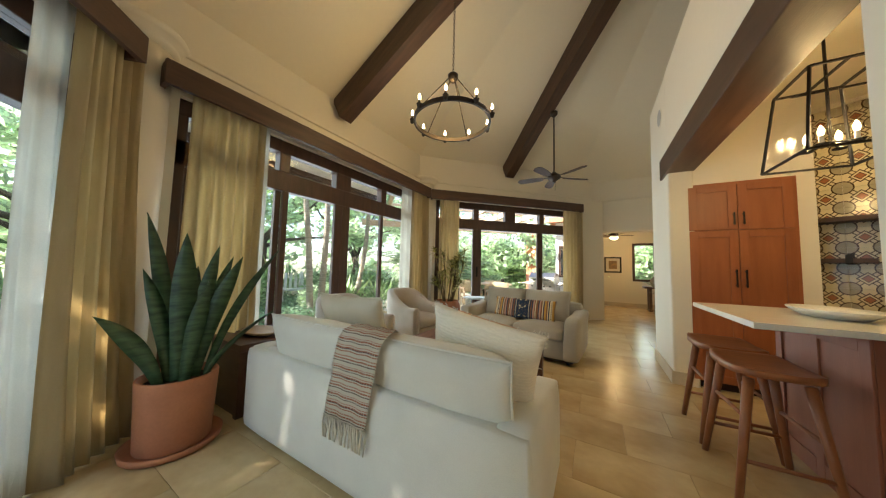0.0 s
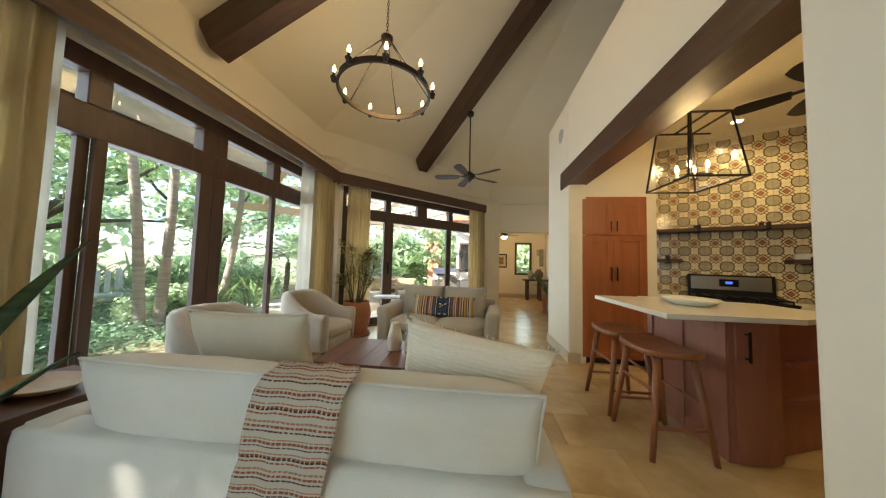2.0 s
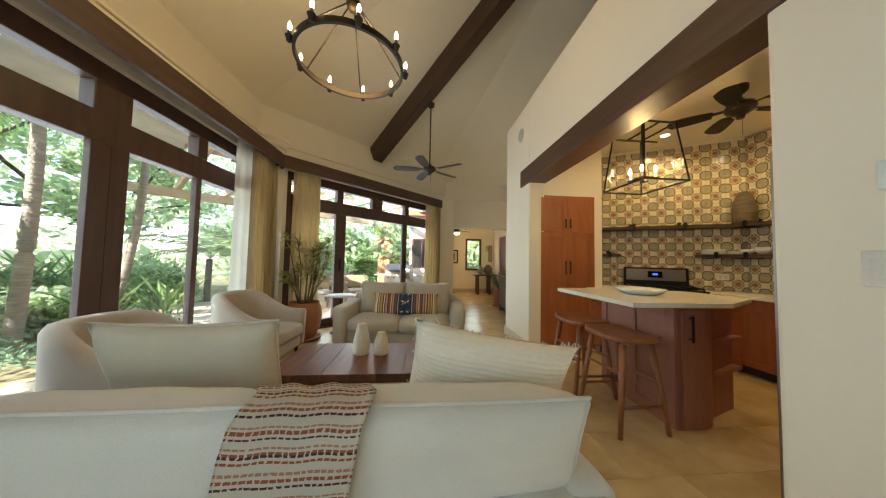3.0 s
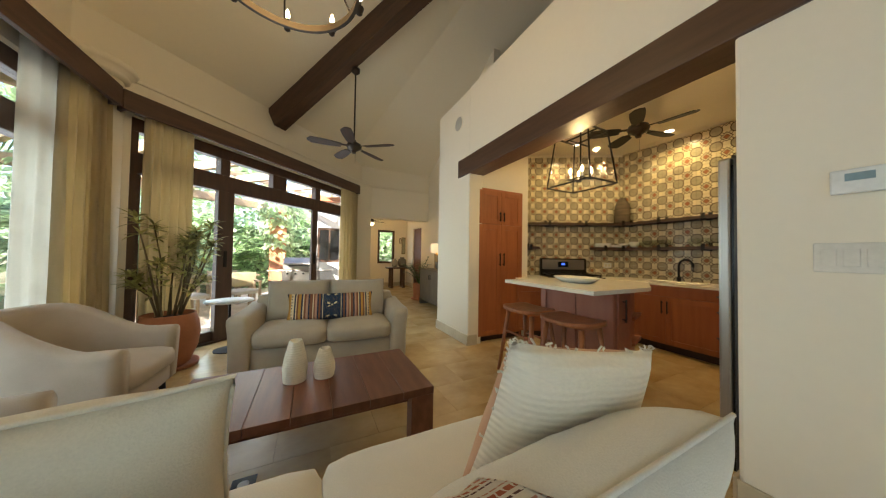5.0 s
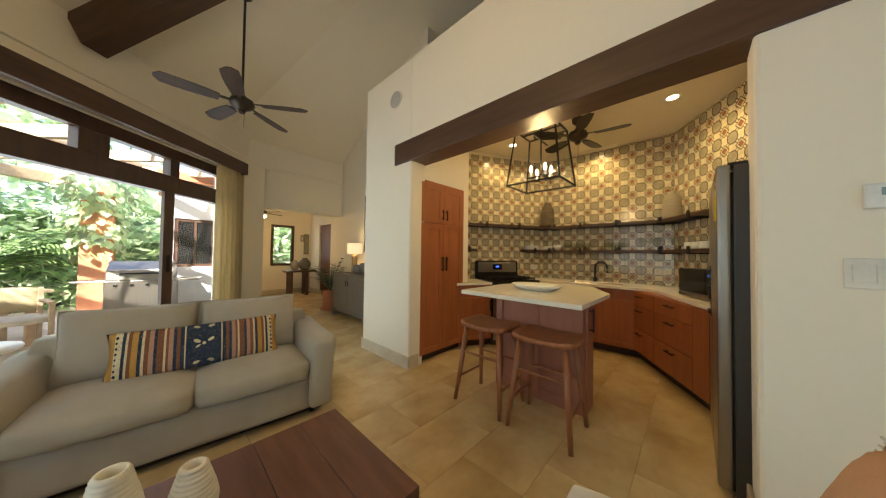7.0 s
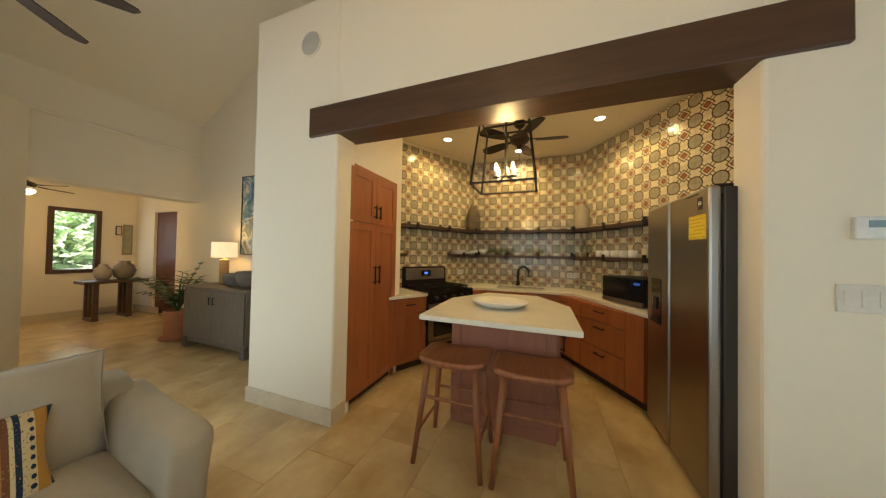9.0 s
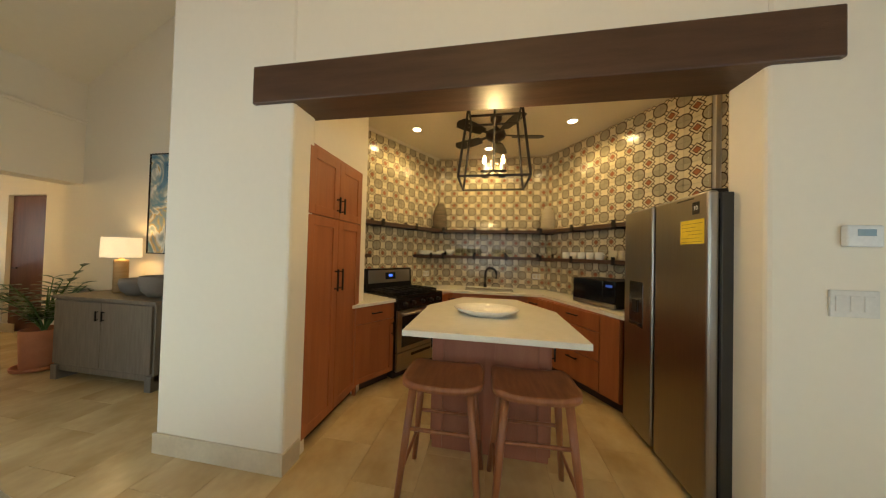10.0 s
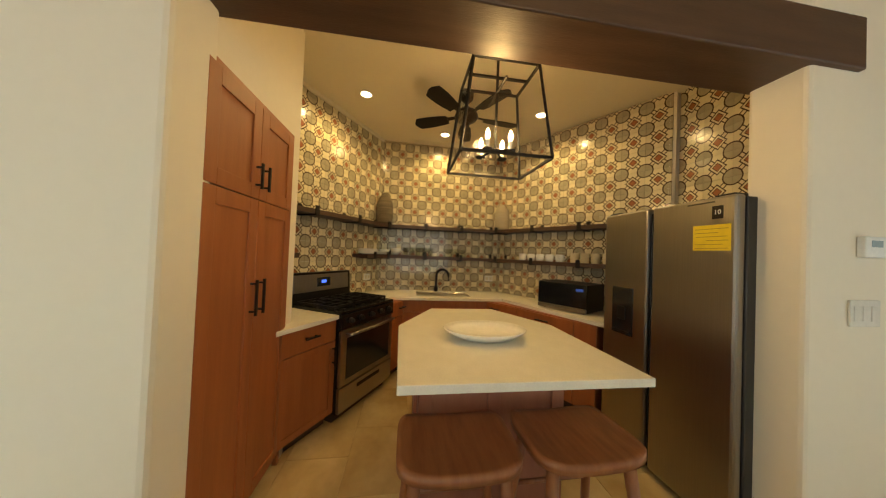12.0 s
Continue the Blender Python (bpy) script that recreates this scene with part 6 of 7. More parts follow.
chandelier()
fz = 2.87
ceiling_fan(pose(-0.54, 5.10, fz), 4.08 - fz, 0.65, 5, 36, "dark bronze five-bladed fan hung from the ceiling beam", blade_mat=fan_blade)

# wall fittings
t = thing("wall_speaker", pose(X0, 4.22, 3.15, 0, 0, -90), "round flush white wall speaker", "speaker")
part("grille", lathe([(0.0, 0.0), (0.095, 0.0), (0.10, 0.004)], 36, m=pose(0, -0.006, 0, 90)), M("speaker_mesh", (0.50, 0.47, 0.42), 0.8, fine=300, bump=0.4), t)
part("rim", lathe([(0.10, -0.001), (0.112, 0.0), (0.112, 0.006), (0.10, 0.006)], 36, m=pose(0, -0.002, 0, 90), close=False), plaster, t)
t = thing("thermostat", pose(X0, 1.045, 1.527, 0, 0, -90), "white wall thermostat with a small display", "thermostat")
part("case", box(-0.065, 0.065, -0.028, -0.001, -0.048, 0.048, 0.006), white_plastic, t)
part("display", box(-0.03, 0.035, -0.0295, -0.027, 0.0, 0.03), M("lcd", (0.22, 0.32, 0.36), 0.3, bump=0), t)
t = thing("light_switch", pose(X0, 1.065, 1.225, 0, 0, -90), "white wall plate with three rocker switches", "switch")
part("plate", box(-0.09, 0.09, -0.010, -0.001, -0.06, 0.06, 0.003), switch_plastic, t)
for x in (-0.052, 0.0, 0.052):
    part("rocker", box(x - 0.019, x + 0.019, -0.0125, -0.009, -0.035, 0.035, 0.002), switch_plastic, t)

# ---- back hall ----
def sideboard():
    t = thing("sideboard", pose(1.38, 5.81, 0), "grey washed wood sideboard with two doors", "sideboard")
    L, D = 1.30, 0.46
    part("case", box(0.02, D, 0.0, L, 0.15, 0.835, 0.004), grey_wood, t)
    part("top", box(0.0, D, -0.015, L + 0.015, 0.835, 0.865, 0.003), grey_wood, t)
    part("plinth_rail", box(0.02, D - 0.02, 0.0, L, 0.09, 0.149, 0.003), grey_wood, t)
    for y in (0.0, L - 0.08):
        part("leg", box(0.0, D, y, y + 0.08, 0.0, 0.149, 0.004), grey_wood, t)
    for y0, y1, hy in ((0.02, L / 2 - 0.002, L / 2 - 0.04), (L / 2 + 0.002, L - 0.02, L / 2 + 0.04)):
        d = part("door", box(0.0, 0.019, y0, y1, 0.17, 0.82, 0.003), grey_wood, t)
        bm = bar((-0.02, hy, 0.64), (-0.02, hy, 0.74), 0.01, 0.01)
        for z in (0.65, 0.73):
            bar((-0.02, hy, z), (0.002, hy, z), 0.008, 0.008, bm)
        part("handle", bm, black_metal, d)
    return t


sideboard()
t = thing("table_lamp", pose(1.66, 6.72, 0.866), "table lamp with a woven base and lit cream drum shade", "table lamp")
rope = M("rope_base", (0.45, 0.31, 0.15), 0.85, col2=(0.36, 0.24, 0.11), scale=6, stretch=(1, 1, 12), fine=50, bump=0.8, depth=0.01)
prof = [(0.0, 0)]
for i in range(29):
    prof.append((0.055 + 0.006 * (i % 2), 0.01 + 0.36 * i / 28))
part("base", lathe(prof + [(0.02, 0.38), (0.015, 0.42)], 20), rope, t, smooth=True)
part("shade", lathe([(0.155, 0.40), (0.15, 0.62), (0.147, 0.62), (0.152, 0.40)], 36, close=False), M("lit_shade", (0.9, 0.75, 0.5), 0.8, bump=0.1, fine=120, emit=((1.0, 0.70, 0.38), 0.20)), t, "glowing cream fabric shade", smooth=True)
clay = M("grey_clay", (0.22, 0.19, 0.155), 0.8, col2=(0.16, 0.14, 0.115), scale=5, fine=50, bump=0.3)
for y, r, h in ((6.44, 0.125, 0.18), (6.12, 0.155, 0.22)):
    t = thing("clay_bowl", pose(1.62, y, 0.866), "grey clay bowl on the sideboard", "bowl", "clay bowls")
    part("body", lathe([(r * 0.5, 0), (r * 0.85, h * 0.3), (r, h * 0.7), (r * 0.95, h), (r * 0.88, h), (r * 0.9, h * 0.6), (0, h * 0.2)], 28), clay, t, smooth=True)
# painting: abstract blue, grey and white
def painting():
    t = thing("painting", pose(1.898, 6.24, 1.91, 0, 0, -90), "abstract blue, white and ochre painting in a thin black frame", "painting")
    w, h = 0.47, 0.60
    m = bpy.data.materials.new("abstract_paint")
    m.use_nodes = True
    nt = m.node_tree
    tc, mp, nz, rp = (nt.nodes.new(k) for k in ("ShaderNodeTexCoord", "ShaderNodeMapping", "ShaderNodeTexNoise", "ShaderNodeValToRGB"))
    mp.inputs["Scale"].default_value = (2.2, 1, 1.6)
    mp.inputs["Rotation"].default_value = (0, 0.6, 0)
    nz.inputs["Scale"].default_value, nz.inputs["Detail"].default_value, nz.inputs["Distortion"].default_value = 1.6, 4, 1.6
    nt.links.new(tc.outputs["Object"], mp.inputs[0])
    nt.links.new(mp.outputs[0], nz.inputs["Vector"])
    nt.links.new(nz.outputs["Fac"], rp.inputs[0])
    els = rp.color_ramp.elements
    els[0].position, els[0].color = 0.30, (0.03, 0.12, 0.24, 1)
    els[1].position, els[1].color = 0.72, (0.05, 0.20, 0.38, 1)
    for p, c in ((0.40, (0.10, 0.24, 0.34)), (0.47, (0.30, 0.36, 0.36)), (0.53, (0.72, 0.72, 0.66)), (0.565, (0.55, 0.38, 0.12)), (0.60, (0.28, 0.33, 0.33))):
        e = els.new(p)
        e.color = (*c, 1)
    nt.links.new(rp.outputs[0], nt.nodes["Principled BSDF"].inputs["Base Color"])
    nt.nodes["Principled BSDF"].inputs["Roughness"].default_value = 0.5
    part("canvas", box(-w + 0.012, w - 0.012, -0.025, -0.002, -h + 0.012, h - 0.012), m, t)
    bm = box(-w, -w + 0.012, -0.035, -0.001, -h, h)
    box(w - 0.012, w, -0.035, -0.001, -h, h, bm=bm)
    box(-w + 0.012, w - 0.012, -0.035, -0.001, -h, -h + 0.012, bm=bm)
    box(-w + 0.012, w - 0.012, -0.035, -0.001, h - 0.012, h, bm=bm)
    part("picture_frame", bm, black_metal, t)


painting()
t, zs = potted("zz_plant", (1.56, 7.62, 0), "straight", 0.16, 0.42, 0.21, "glossy green plant in a terracotta pot in the hall")
rnd = random.Random(12)
zz_leaf = M("zz_leaf", (0.075, 0.145, 0.035), 0.3, col2=(0.04, 0.09, 0.02), scale=9, fine=40, bump=0.05)
for k in range(19):
    az = rnd.uniform(0, 6.28)
    lean = rnd.uniform(0.35, 1.15)
    L = rnd.uniform(0.5, 0.85)
    pts, p = [], Vector((0, 0, zs))
    for i in range(9):
        pts.append(p.copy())
        a = lean * (0.4 + i / 9)
        p = p + Vector((math.cos(az) * math.sin(a), math.sin(az) * math.sin(a), math.cos(a))) * (L / 8)
    st = part("stem", tube(pts, 0.009, n=6, r1=0.004), leaf_edge, t, smooth=True)
    bm = bmesh.new()
    for i in range(2, 9):
        d = (pts[min(i + 1, 8)] - pts[i - 1]).normalized()
        for s in (-1, 1):
            side = d.cross(Vector((0, 0, 1))).normalized() * s
            x = (side * 0.8 + d * 0.5).normalized()
            y = Vector((0, 0, 1)).cross(x).normalized()
            z = x.cross(y)
            mm = Matrix(((x.x, y.x, z.x, pts[i].x), (x.y, y.y, z.y, pts[i].y), (x.z, y.z, z.z, pts[i].z), (0, 0, 0, 1)))
            add_leaf(bm, mm, 0.125, 0.06, 0.25)
    part("foliage", bm, zz_leaf, st, smooth=True, kind="stuff")

# console table with two jars under the far window
t = thing("console_table", pose(1.78, 10.28, 0), "dark wood console table with slatted trestle legs", "console table")
part("top", box(-0.42, 0.42, -0.22, 0.22, 0.69, 0.74, 0.004), dark_table_wood, t)
for x in (-0.27, 0.16):
    for y in (-0.16, 0.0, 0.16):
        part("leg", box(x - 0.035, x + 0.035, y - 0.03, y + 0.03, 0.06, 0.689, 0.003), dark_table_wood, t)
    part("foot_rail", box(x - 0.04, x + 0.04, -0.19, 0.19, 0.0, 0.059, 0.003), dark_table_wood, t)
for x, r, h, mm, nm in ((-0.14, 0.12, 0.31, M("pale_jar", (0.42, 0.38, 0.32), 0.8, fine=40, bump=0.2), "pale grey round clay jar on the console"), (0.14, 0.165, 0.37, clay, "dark grey ridged clay jar on the console")):
    t = thing("clay_jar", pose(1.78 + x, 10.28, 0.741), nm, "jar", "clay jars")
    part("body", lathe([(r * 0.5, 0), (r * 0.85, h * 0.2), (r, h * 0.48), (r * 0.85, h * 0.75), (r * 0.45, h * 0.9), (r * 0.5, h), (r * 0.42, h), (r * 0.38, h * 0.9)], 30), mm, t, smooth=True)
# far window, door, pictures
t = thing("window_4", pose(1.47, 10.9, 0), "small dark wood framed window onto the garden", "window", kind="structure")
for a, b, c, d in ((-0.32, -0.25, 0.865, 2.125), (0.25, 0.32, 0.865, 2.125), (-0.25, 0.25, 0.865, 0.935), (-0.25, 0.25, 2.055, 2.125)):
    part("window_frame", box(a, b, -0.03, 0.09, c, d, 0.004), frame_wood, t)
g = part("pane", box(-0.25, 0.25, 0.03, 0.036, 0.935, 2.055), pane_glass, t)
g.visible_shadow = False
t = thing("door_1", pose(2.345, 9.77, 0), "dark reddish wood interior door, closed", "door", kind="structure")
dl = part("leaf", box(0.0, 0.045, -0.405, 0.405, 0.005, 2.145, 0.003), M("door_wood", (0.15, 0.055, 0.03), 0.45, col2=(0.10, 0.036, 0.02), scale=2, stretch=(8, 8, 1), fine=30), t)
part("door_handle", tube([(-0.05, 0.25, 1.0), (-0.05, 0.14, 1.0)], 0.009, bar((0.0, 0.25, 1.0), (-0.05, 0.25, 1.0), 0.012, 0.012)), black_metal, dl)
t = thing("wall_picture", pose(0.60, 10.898, 1.40), "small ochre picture in a wide black frame", "picture")
bm = box(-0.25, 0.25, -0.03, -0.001, -0.27, 0.27, 0.003)
part("picture_frame", bm, black_metal, t)
part("mat_board", box(-0.20, 0.20, -0.034, -0.029, -0.22, 0.22), cream_cloth, t)
part("image", box(-0.12, 0.12, -0.037, -0.033, -0.14, 0.14), M("ochre_print", (0.42, 0.24, 0.08), 0.7, col2=(0.10, 0.07, 0.06), scale=14, fine=50, mix=0.9), t)
t = thing("wall_panel", pose(2.16, 10.898, 1.55), "tall narrow carved panel hung on the hall wall", "panel")
part("panel_frame", box(-0.075, 0.075, -0.03, -0.001, -0.33, 0.33, 0.004), M("aged_gold", (0.32, 0.25, 0.13), 0.6, fine=60, bump=0.4), t)
part("inset", box(-0.045, 0.045, -0.034, -0.029, -0.29, 0.29), M("panel_green", (0.25, 0.27, 0.20), 0.6, col2=(0.36, 0.34, 0.24), scale=10), t)
t = thing("wall_picture", pose(2.03, 10.898, 1.74), "tiny dark framed picture on the hall wall", "picture")
part("picture_frame", box(-0.045, 0.045, -0.02, -0.001, -0.10, 0.10, 0.003), dark_table_wood, t)
part("image", box(-0.03, 0.03, -0.023, -0.019, -0.08, 0.08), cream_cloth, t)
ceiling_fan(pose(0.57, 9.35, 2.27), 2.6 - 2.27, 0.55, 4, 25, "bronze ceiling fan with a lit bowl in the hall", True, fan_blade)

# floor socket under the coffee table
t = thing("floor_socket", pose(-1.378, 2.553, 0.0005), "square brushed metal floor socket set in the tiles", "socket")
part("plate", box(-0.055, 0.055, -0.055, 0.055, 0.0, 0.006, 0.002), steel_side, t)
part("cap", lathe([(0.026, 0.005), (0.026, 0.008), (0.022, 0.009), (0.0, 0.009)], 24), white_plastic, t, "round white cap", smooth=True)

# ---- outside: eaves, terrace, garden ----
# next two tints are paler than real leaves: sunlight is painted into them
leaf_sun_painted = leaf_mat("leaf_with_painted_sun", (0.60, 0.70, 0.48), (0.45, 0.57, 0.34), glow=0.6)
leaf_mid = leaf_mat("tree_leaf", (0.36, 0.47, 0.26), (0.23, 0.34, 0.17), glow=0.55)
leaf_deep = leaf_mat("hedge_leaf", (0.10, 0.18, 0.065), (0.05, 0.10, 0.035))
leaf_blue = leaf_mat("groundcover_leaf", (0.24, 0.37, 0.23), (0.15, 0.26, 0.15))
leaf_palm = leaf_mat("palm_leaf", (0.30, 0.42, 0.18), (0.17, 0.27, 0.10), 0.4)
bark_pale = M("pale_ringed_bark", (0.46, 0.40, 0.33), 0.9, col2=(0.30, 0.26, 0.21), scale=3, stretch=(1, 1, 9), fine=30, bump=0.6, depth=0.02)
bark_dark = M("dark_bark", (0.13, 0.10, 0.075), 0.95, col2=(0.08, 0.06, 0.045), scale=5, fine=20, bump=0.8, depth=0.03)


def leaf_cloud(blobs, count, size, seed, stretch=1.7, shell=0.55, droop=0.0):
    """count small leaves in the given blobs (x, y, z, rx, ry, rz), as one mesh."""
    r = np.random.default_rng(seed)
    B = np.array(blobs, float)
    vol = (B[:, 3] * B[:, 4] * B[:, 5]) ** (2 / 3)
    pick = r.choice(len(B), count, p=vol / vol.sum())
    d = r.normal(size=(count, 3))
    d /= np.linalg.norm(d, axis=1)[:, None]
    rad = shell + (1 - shell) * r.random(count) ** 0.5
    rad *= 1 + 0.25 * r.normal(size=count)
    P = B[pick, :3] + d * rad[:, None] * B[pick, 3:]
    a = r.normal(size=(count, 3))
    a[:, 2] = a[:, 2] * 0.6 - droop
    a /= np.linalg.norm(a, axis=1)[:, None]
    b = np.cross(a, r.normal(size=(count, 3)))
    b /= np.linalg.norm(b, axis=1)[:, None]
    s = size * (0.6 + 0.8 * r.random(count))[:, None]
    V = np.stack([P - a * s * stretch / 2, P + b * s * 0.35 + a * s * 0.1, P + a * s * stretch / 2, P - b * s * 0.35 + a * s * 0.1], 1).reshape(-1, 3)
    F = np.arange(count * 4).reshape(-1, 4)
    me = bpy.data.meshes.new("foliage")
    me.from_pydata(V.tolist(), [], F.tolist())
    return me


def mesh_part(name, me, material, parent, kind="stuff"):
    me.materials.append(material)
    ob = new(name, me)
    if parent is not None:
        ob.parent = parent
    return tagged(ob, kind=kind)


ground = solo("ground", prism([(-400, -400), (400, -400), (400, 400), (-400, 400)], -0.5, -0.16), M("garden_earth", (0.16, 0.17, 0.08), 0.95, col2=(0.24, 0.20, 0.12), scale=0.6, fine=8, bump=0.5, depth=0.03), "green and brown garden ground", "ground", kind="structure")
# eaves along the glazed sides
for rz in (WEST, SOUTHWEST):
    t = thing("eaves", facet(rz), "pale soffit with a brown edge beam outside the glazing", "eaves", "eaves", "structure")
    if True:
        reach = 2.1 if rz == WEST else 1.45
        part("soffit", box(-2.6, 2.6, 0.31, reach, 3.03, 3.10), M_soffit if rz != WEST else (M_soffit := M("pale_soffit", (0.87, 0.86, 0.86), 0.9, fine=30)), t)
        part("edge_beam", box(-2.7, 2.7, reach - 0.16, reach, 2.90, 3.029, 0.01), dark_wood_x, t)
# terrace
terrace_stone = M("terrace_pavers", (0.72, 0.64, 0.55), 0.8, col2=(0.62, 0.54, 0.45), scale=4, fine=40, bump=0.2, vary=0.1)
terrace = {}
for rz, depth in ((WEST, 1.75), (SOUTHWEST, 2.2), (NORTHWEST, 5.2)):
    w = SIDE + depth * math.tan(radians(22.5))
    bm = prism([(-SIDE - 0.12, 0.30), (SIDE + 0.12, 0.30), (w, depth), (-w, depth)], -0.2, -0.046)
    terrace[rz] = (solo("terrace", bm, grout, "pale stone terrace outside the glazing", "terrace", kind="structure", m=facet(rz)), depth)
pav = {}
for rz in (WEST, NORTHWEST):
    slab, depth = terrace[rz]
    s = 0.40 if rz == WEST else 0.60
    if s not in pav:
        bm = box(-s / 2 + 0.004, s / 2 - 0.004, -s / 2 + 0.004, s / 2 - 0.004, -0.02, 0.0, 0.004, segs=1)
        me = bpy.data.meshes.new("paver")
        bm.to_mesh(me)
        bm.free()
        me.materials.append(terrace_stone)
        pav[s] = me
    y = 0.32 + s / 2
    while y < depth - s / 2:
        half = SIDE + (y - s / 2) * math.tan(radians(22.5))
        n = int(2 * half / s)
        for i in range(n):
            ob = new("paver", pav[s])
            ob.parent = slab
            ob.location = (-n * s / 2 + s * (i + 0.5), y, -0.034)
        y += s

# planting outside the west bay
rnd = random.Random(21)
bl = [(rnd.uniform(-10.0, -5.2), rnd.uniform(-4, 12), -0.1, 0.55, 0.55, 0.22) for _ in range(130)]
bl = [b for b in bl if not (b[0] + b[1] * -1 < -12.2 and b[1] > 6.0)]
tagged(mesh_part("ground_cover", leaf_cloud(bl, 34000, 0.055, 1, 1.8), leaf_blue, None), "low blue-green ground cover beside the terrace", "ground cover", kind="stuff")
for i, (x, y, r) in enumerate([(-7.6, 1.6, 0.75), (-8.2, 3.6, 0.9), (-7.2, 5.2, 0.65), (-8.8, 6.6, 1.0), (-8.4, -0.4, 0.8), (-6.9, 7.6, 0.7), (-9.0, 9.2, 1.1), (-7.9, -2.4, 0.9)]):
    t = thing("shrub", pose(x, y, -0.16), "rounded leafy green garden shrub, sunlight painted into the leaf colour", "shrub", "garden shrubs")
    part("stem", tube([(0, 0, 0), (0.05, 0, r * 0.6)], 0.03, n=6, r1=0.01), bark_dark, t)
    b = [(rnd.uniform(-0.5, 0.5) * r, rnd.uniform(-0.5, 0.5) * r, r * rnd.uniform(0.35, 0.75), r * 0.5, r * 0.5, r * 0.42) for _ in range(7)]
    mesh_part("foliage", leaf_cloud(b, 3200, 0.085, 30 + i, 1.6), leaf_sun_painted if i % 2 == 0 else leaf_mid, t)


def ringed_trunk(p, top, r, lean, name, label, fronds=True):
    t = thing(name, pose(*p), label, "tree", "ringed trunk trees")
    pts = []
    for i in range(40):
        u = i / 39
        pts.append((lean[0] * u + 0.10 * math.sin(2.2 * u + p[1]), lean[1] * u + 0.08 * math.sin(3 * u), top * u))
    bm = bmesh.new()
    b2 = tube(pts, r, n=12, r1=r * 0.72)
    b2.verts.ensure_lookup_table()
    for v in b2.verts:
        pass
    part("trunk", b2, bark_pale, t, smooth=True)
    for i in range(1, 39):
        c = Vector(pts[i])
        ring = lathe([(r * (1.02 - 0.28 * i / 39), -0.012), (r * (1.07 - 0.28 * i / 39), 0.0), (r * (1.02 - 0.28 * i / 39), 0.012)], 12, m=Matrix.Translation(c), close=False)
        bm = merge(ring, bm)
    part("bark_rings", bm, bark_pale, t, kind="stuff")
    if fronds:
        bm = bmesh.new()
        rr = random.Random(int(p[1] * 10))
        for k in range(13):
            palm_frond(bm, Vector(pts[-1]), rr.uniform(0, 6.28), rr.uniform(0.2, 1.2), rr.uniform(1.7, 2.4), rr)
        part("crown", bm, leaf_palm, t, kind="stuff")
    return t


def palm_frond(bm, base, az, lean, L, rr, leaflets=26, width=0.5):
    d = Vector((math.cos(az), math.sin(az), 0))
    p = base.copy()
    side = Vector((-d.y, d.x, 0))
    for i in range(leaflets):
        u = i / leaflets
        a = lean + 1.5 * u
        step = (Vector((0, 0, 1)) * math.cos(a) + d * math.sin(a)) * (L / leaflets)
        q = p + step
        v = [bm.verts.new(c) for c in (p - side * 0.012, p + side * 0.012, q + side * 0.01, q - side * 0.01)]
        bm.faces.new(v)
        if u > 0.12:
            w = width * math.sin(math.pi * (0.12 + 0.86 * u)) ** 0.7
            for s in (-1, 1):
                tip = q + side * s * w + step.normalized() * w * 0.55 - Vector((0, 0, 0.28 * w + rr.uniform(0, 0.06)))
                n = step.normalized() * 0.016
                bm.faces.new([bm.verts.new(c) for c in (q - n, q + n, q.lerp(tip, 0.6) + n * 1.1, tip, q.lerp(tip, 0.6) - n)])
        p = q


ringed_trunk((-6.3, 4.42, -0.16), 3.7, 0.085, (0.0, -0.50), "palm_tree", "slender palm with a pale ringed trunk")
ringed_trunk((-6.3, 4.70, -0.16), 4.0, 0.09, (0.05, -0.12), "palm_tree", "slender palm with a pale ringed trunk")
ringed_trunk((-6.3, 5.80, -0.16), 3.3, 0.08, (-0.1, 0.42), "palm_tree", "leaning palm with a pale ringed trunk")


def broad_tree(p, H, seed, blobs, leaves, material, size=0.12, limbs=7, r=0.16):
    t = thing("garden_tree", pose(*p), "spreading broad-leaved tree with dappled green crown", "tree", "garden trees")
    rr = random.Random(seed)
    part("trunk", tube([(0, 0, 0), (0.1, 0.05, H * 0.25), (0.0, 0.12, H * 0.45)], r, n=10, r1=r * 0.7), bark_dark, t, smooth=True)
    for k in range(limbs):
        b = blobs[k % len(blobs)]
        s = Vector((0.02, 0.1, H * rr.uniform(0.25, 0.45)))
        e = Vector(b[:3]) + Vector((rr.uniform(-0.3, 0.3), rr.uniform(-0.3, 0.3), 0))
        mid = s.lerp(e, 0.5) + Vector((rr.uniform(-0.3, 0.3), rr.uniform(-0.3, 0.3), rr.uniform(0, 0.3)))
        part("limb", tube([s, s.lerp(mid, 0.5) + Vector((0, 0, 0.08)), mid, e], r * 0.5, n=7, r1=r * 0.12), bark_dark, t, smooth=True)
    mesh_part("crown", leaf_cloud(blobs, leaves, size, seed, 1.9, 0.25, 0.2), material, t)
    return t


def crown(seed, spread, z0, z1, n, rad):
    rr = random.Random(seed)
    return [(rr.uniform(-spread, spread), rr.uniform(-spread, spread), rr.uniform(z0, z1), rad * rr.uniform(0.7, 1.3), rad * rr.uniform(0.7, 1.3), rad * rr.uniform(0.35, 0.6)) for _ in range(n)]


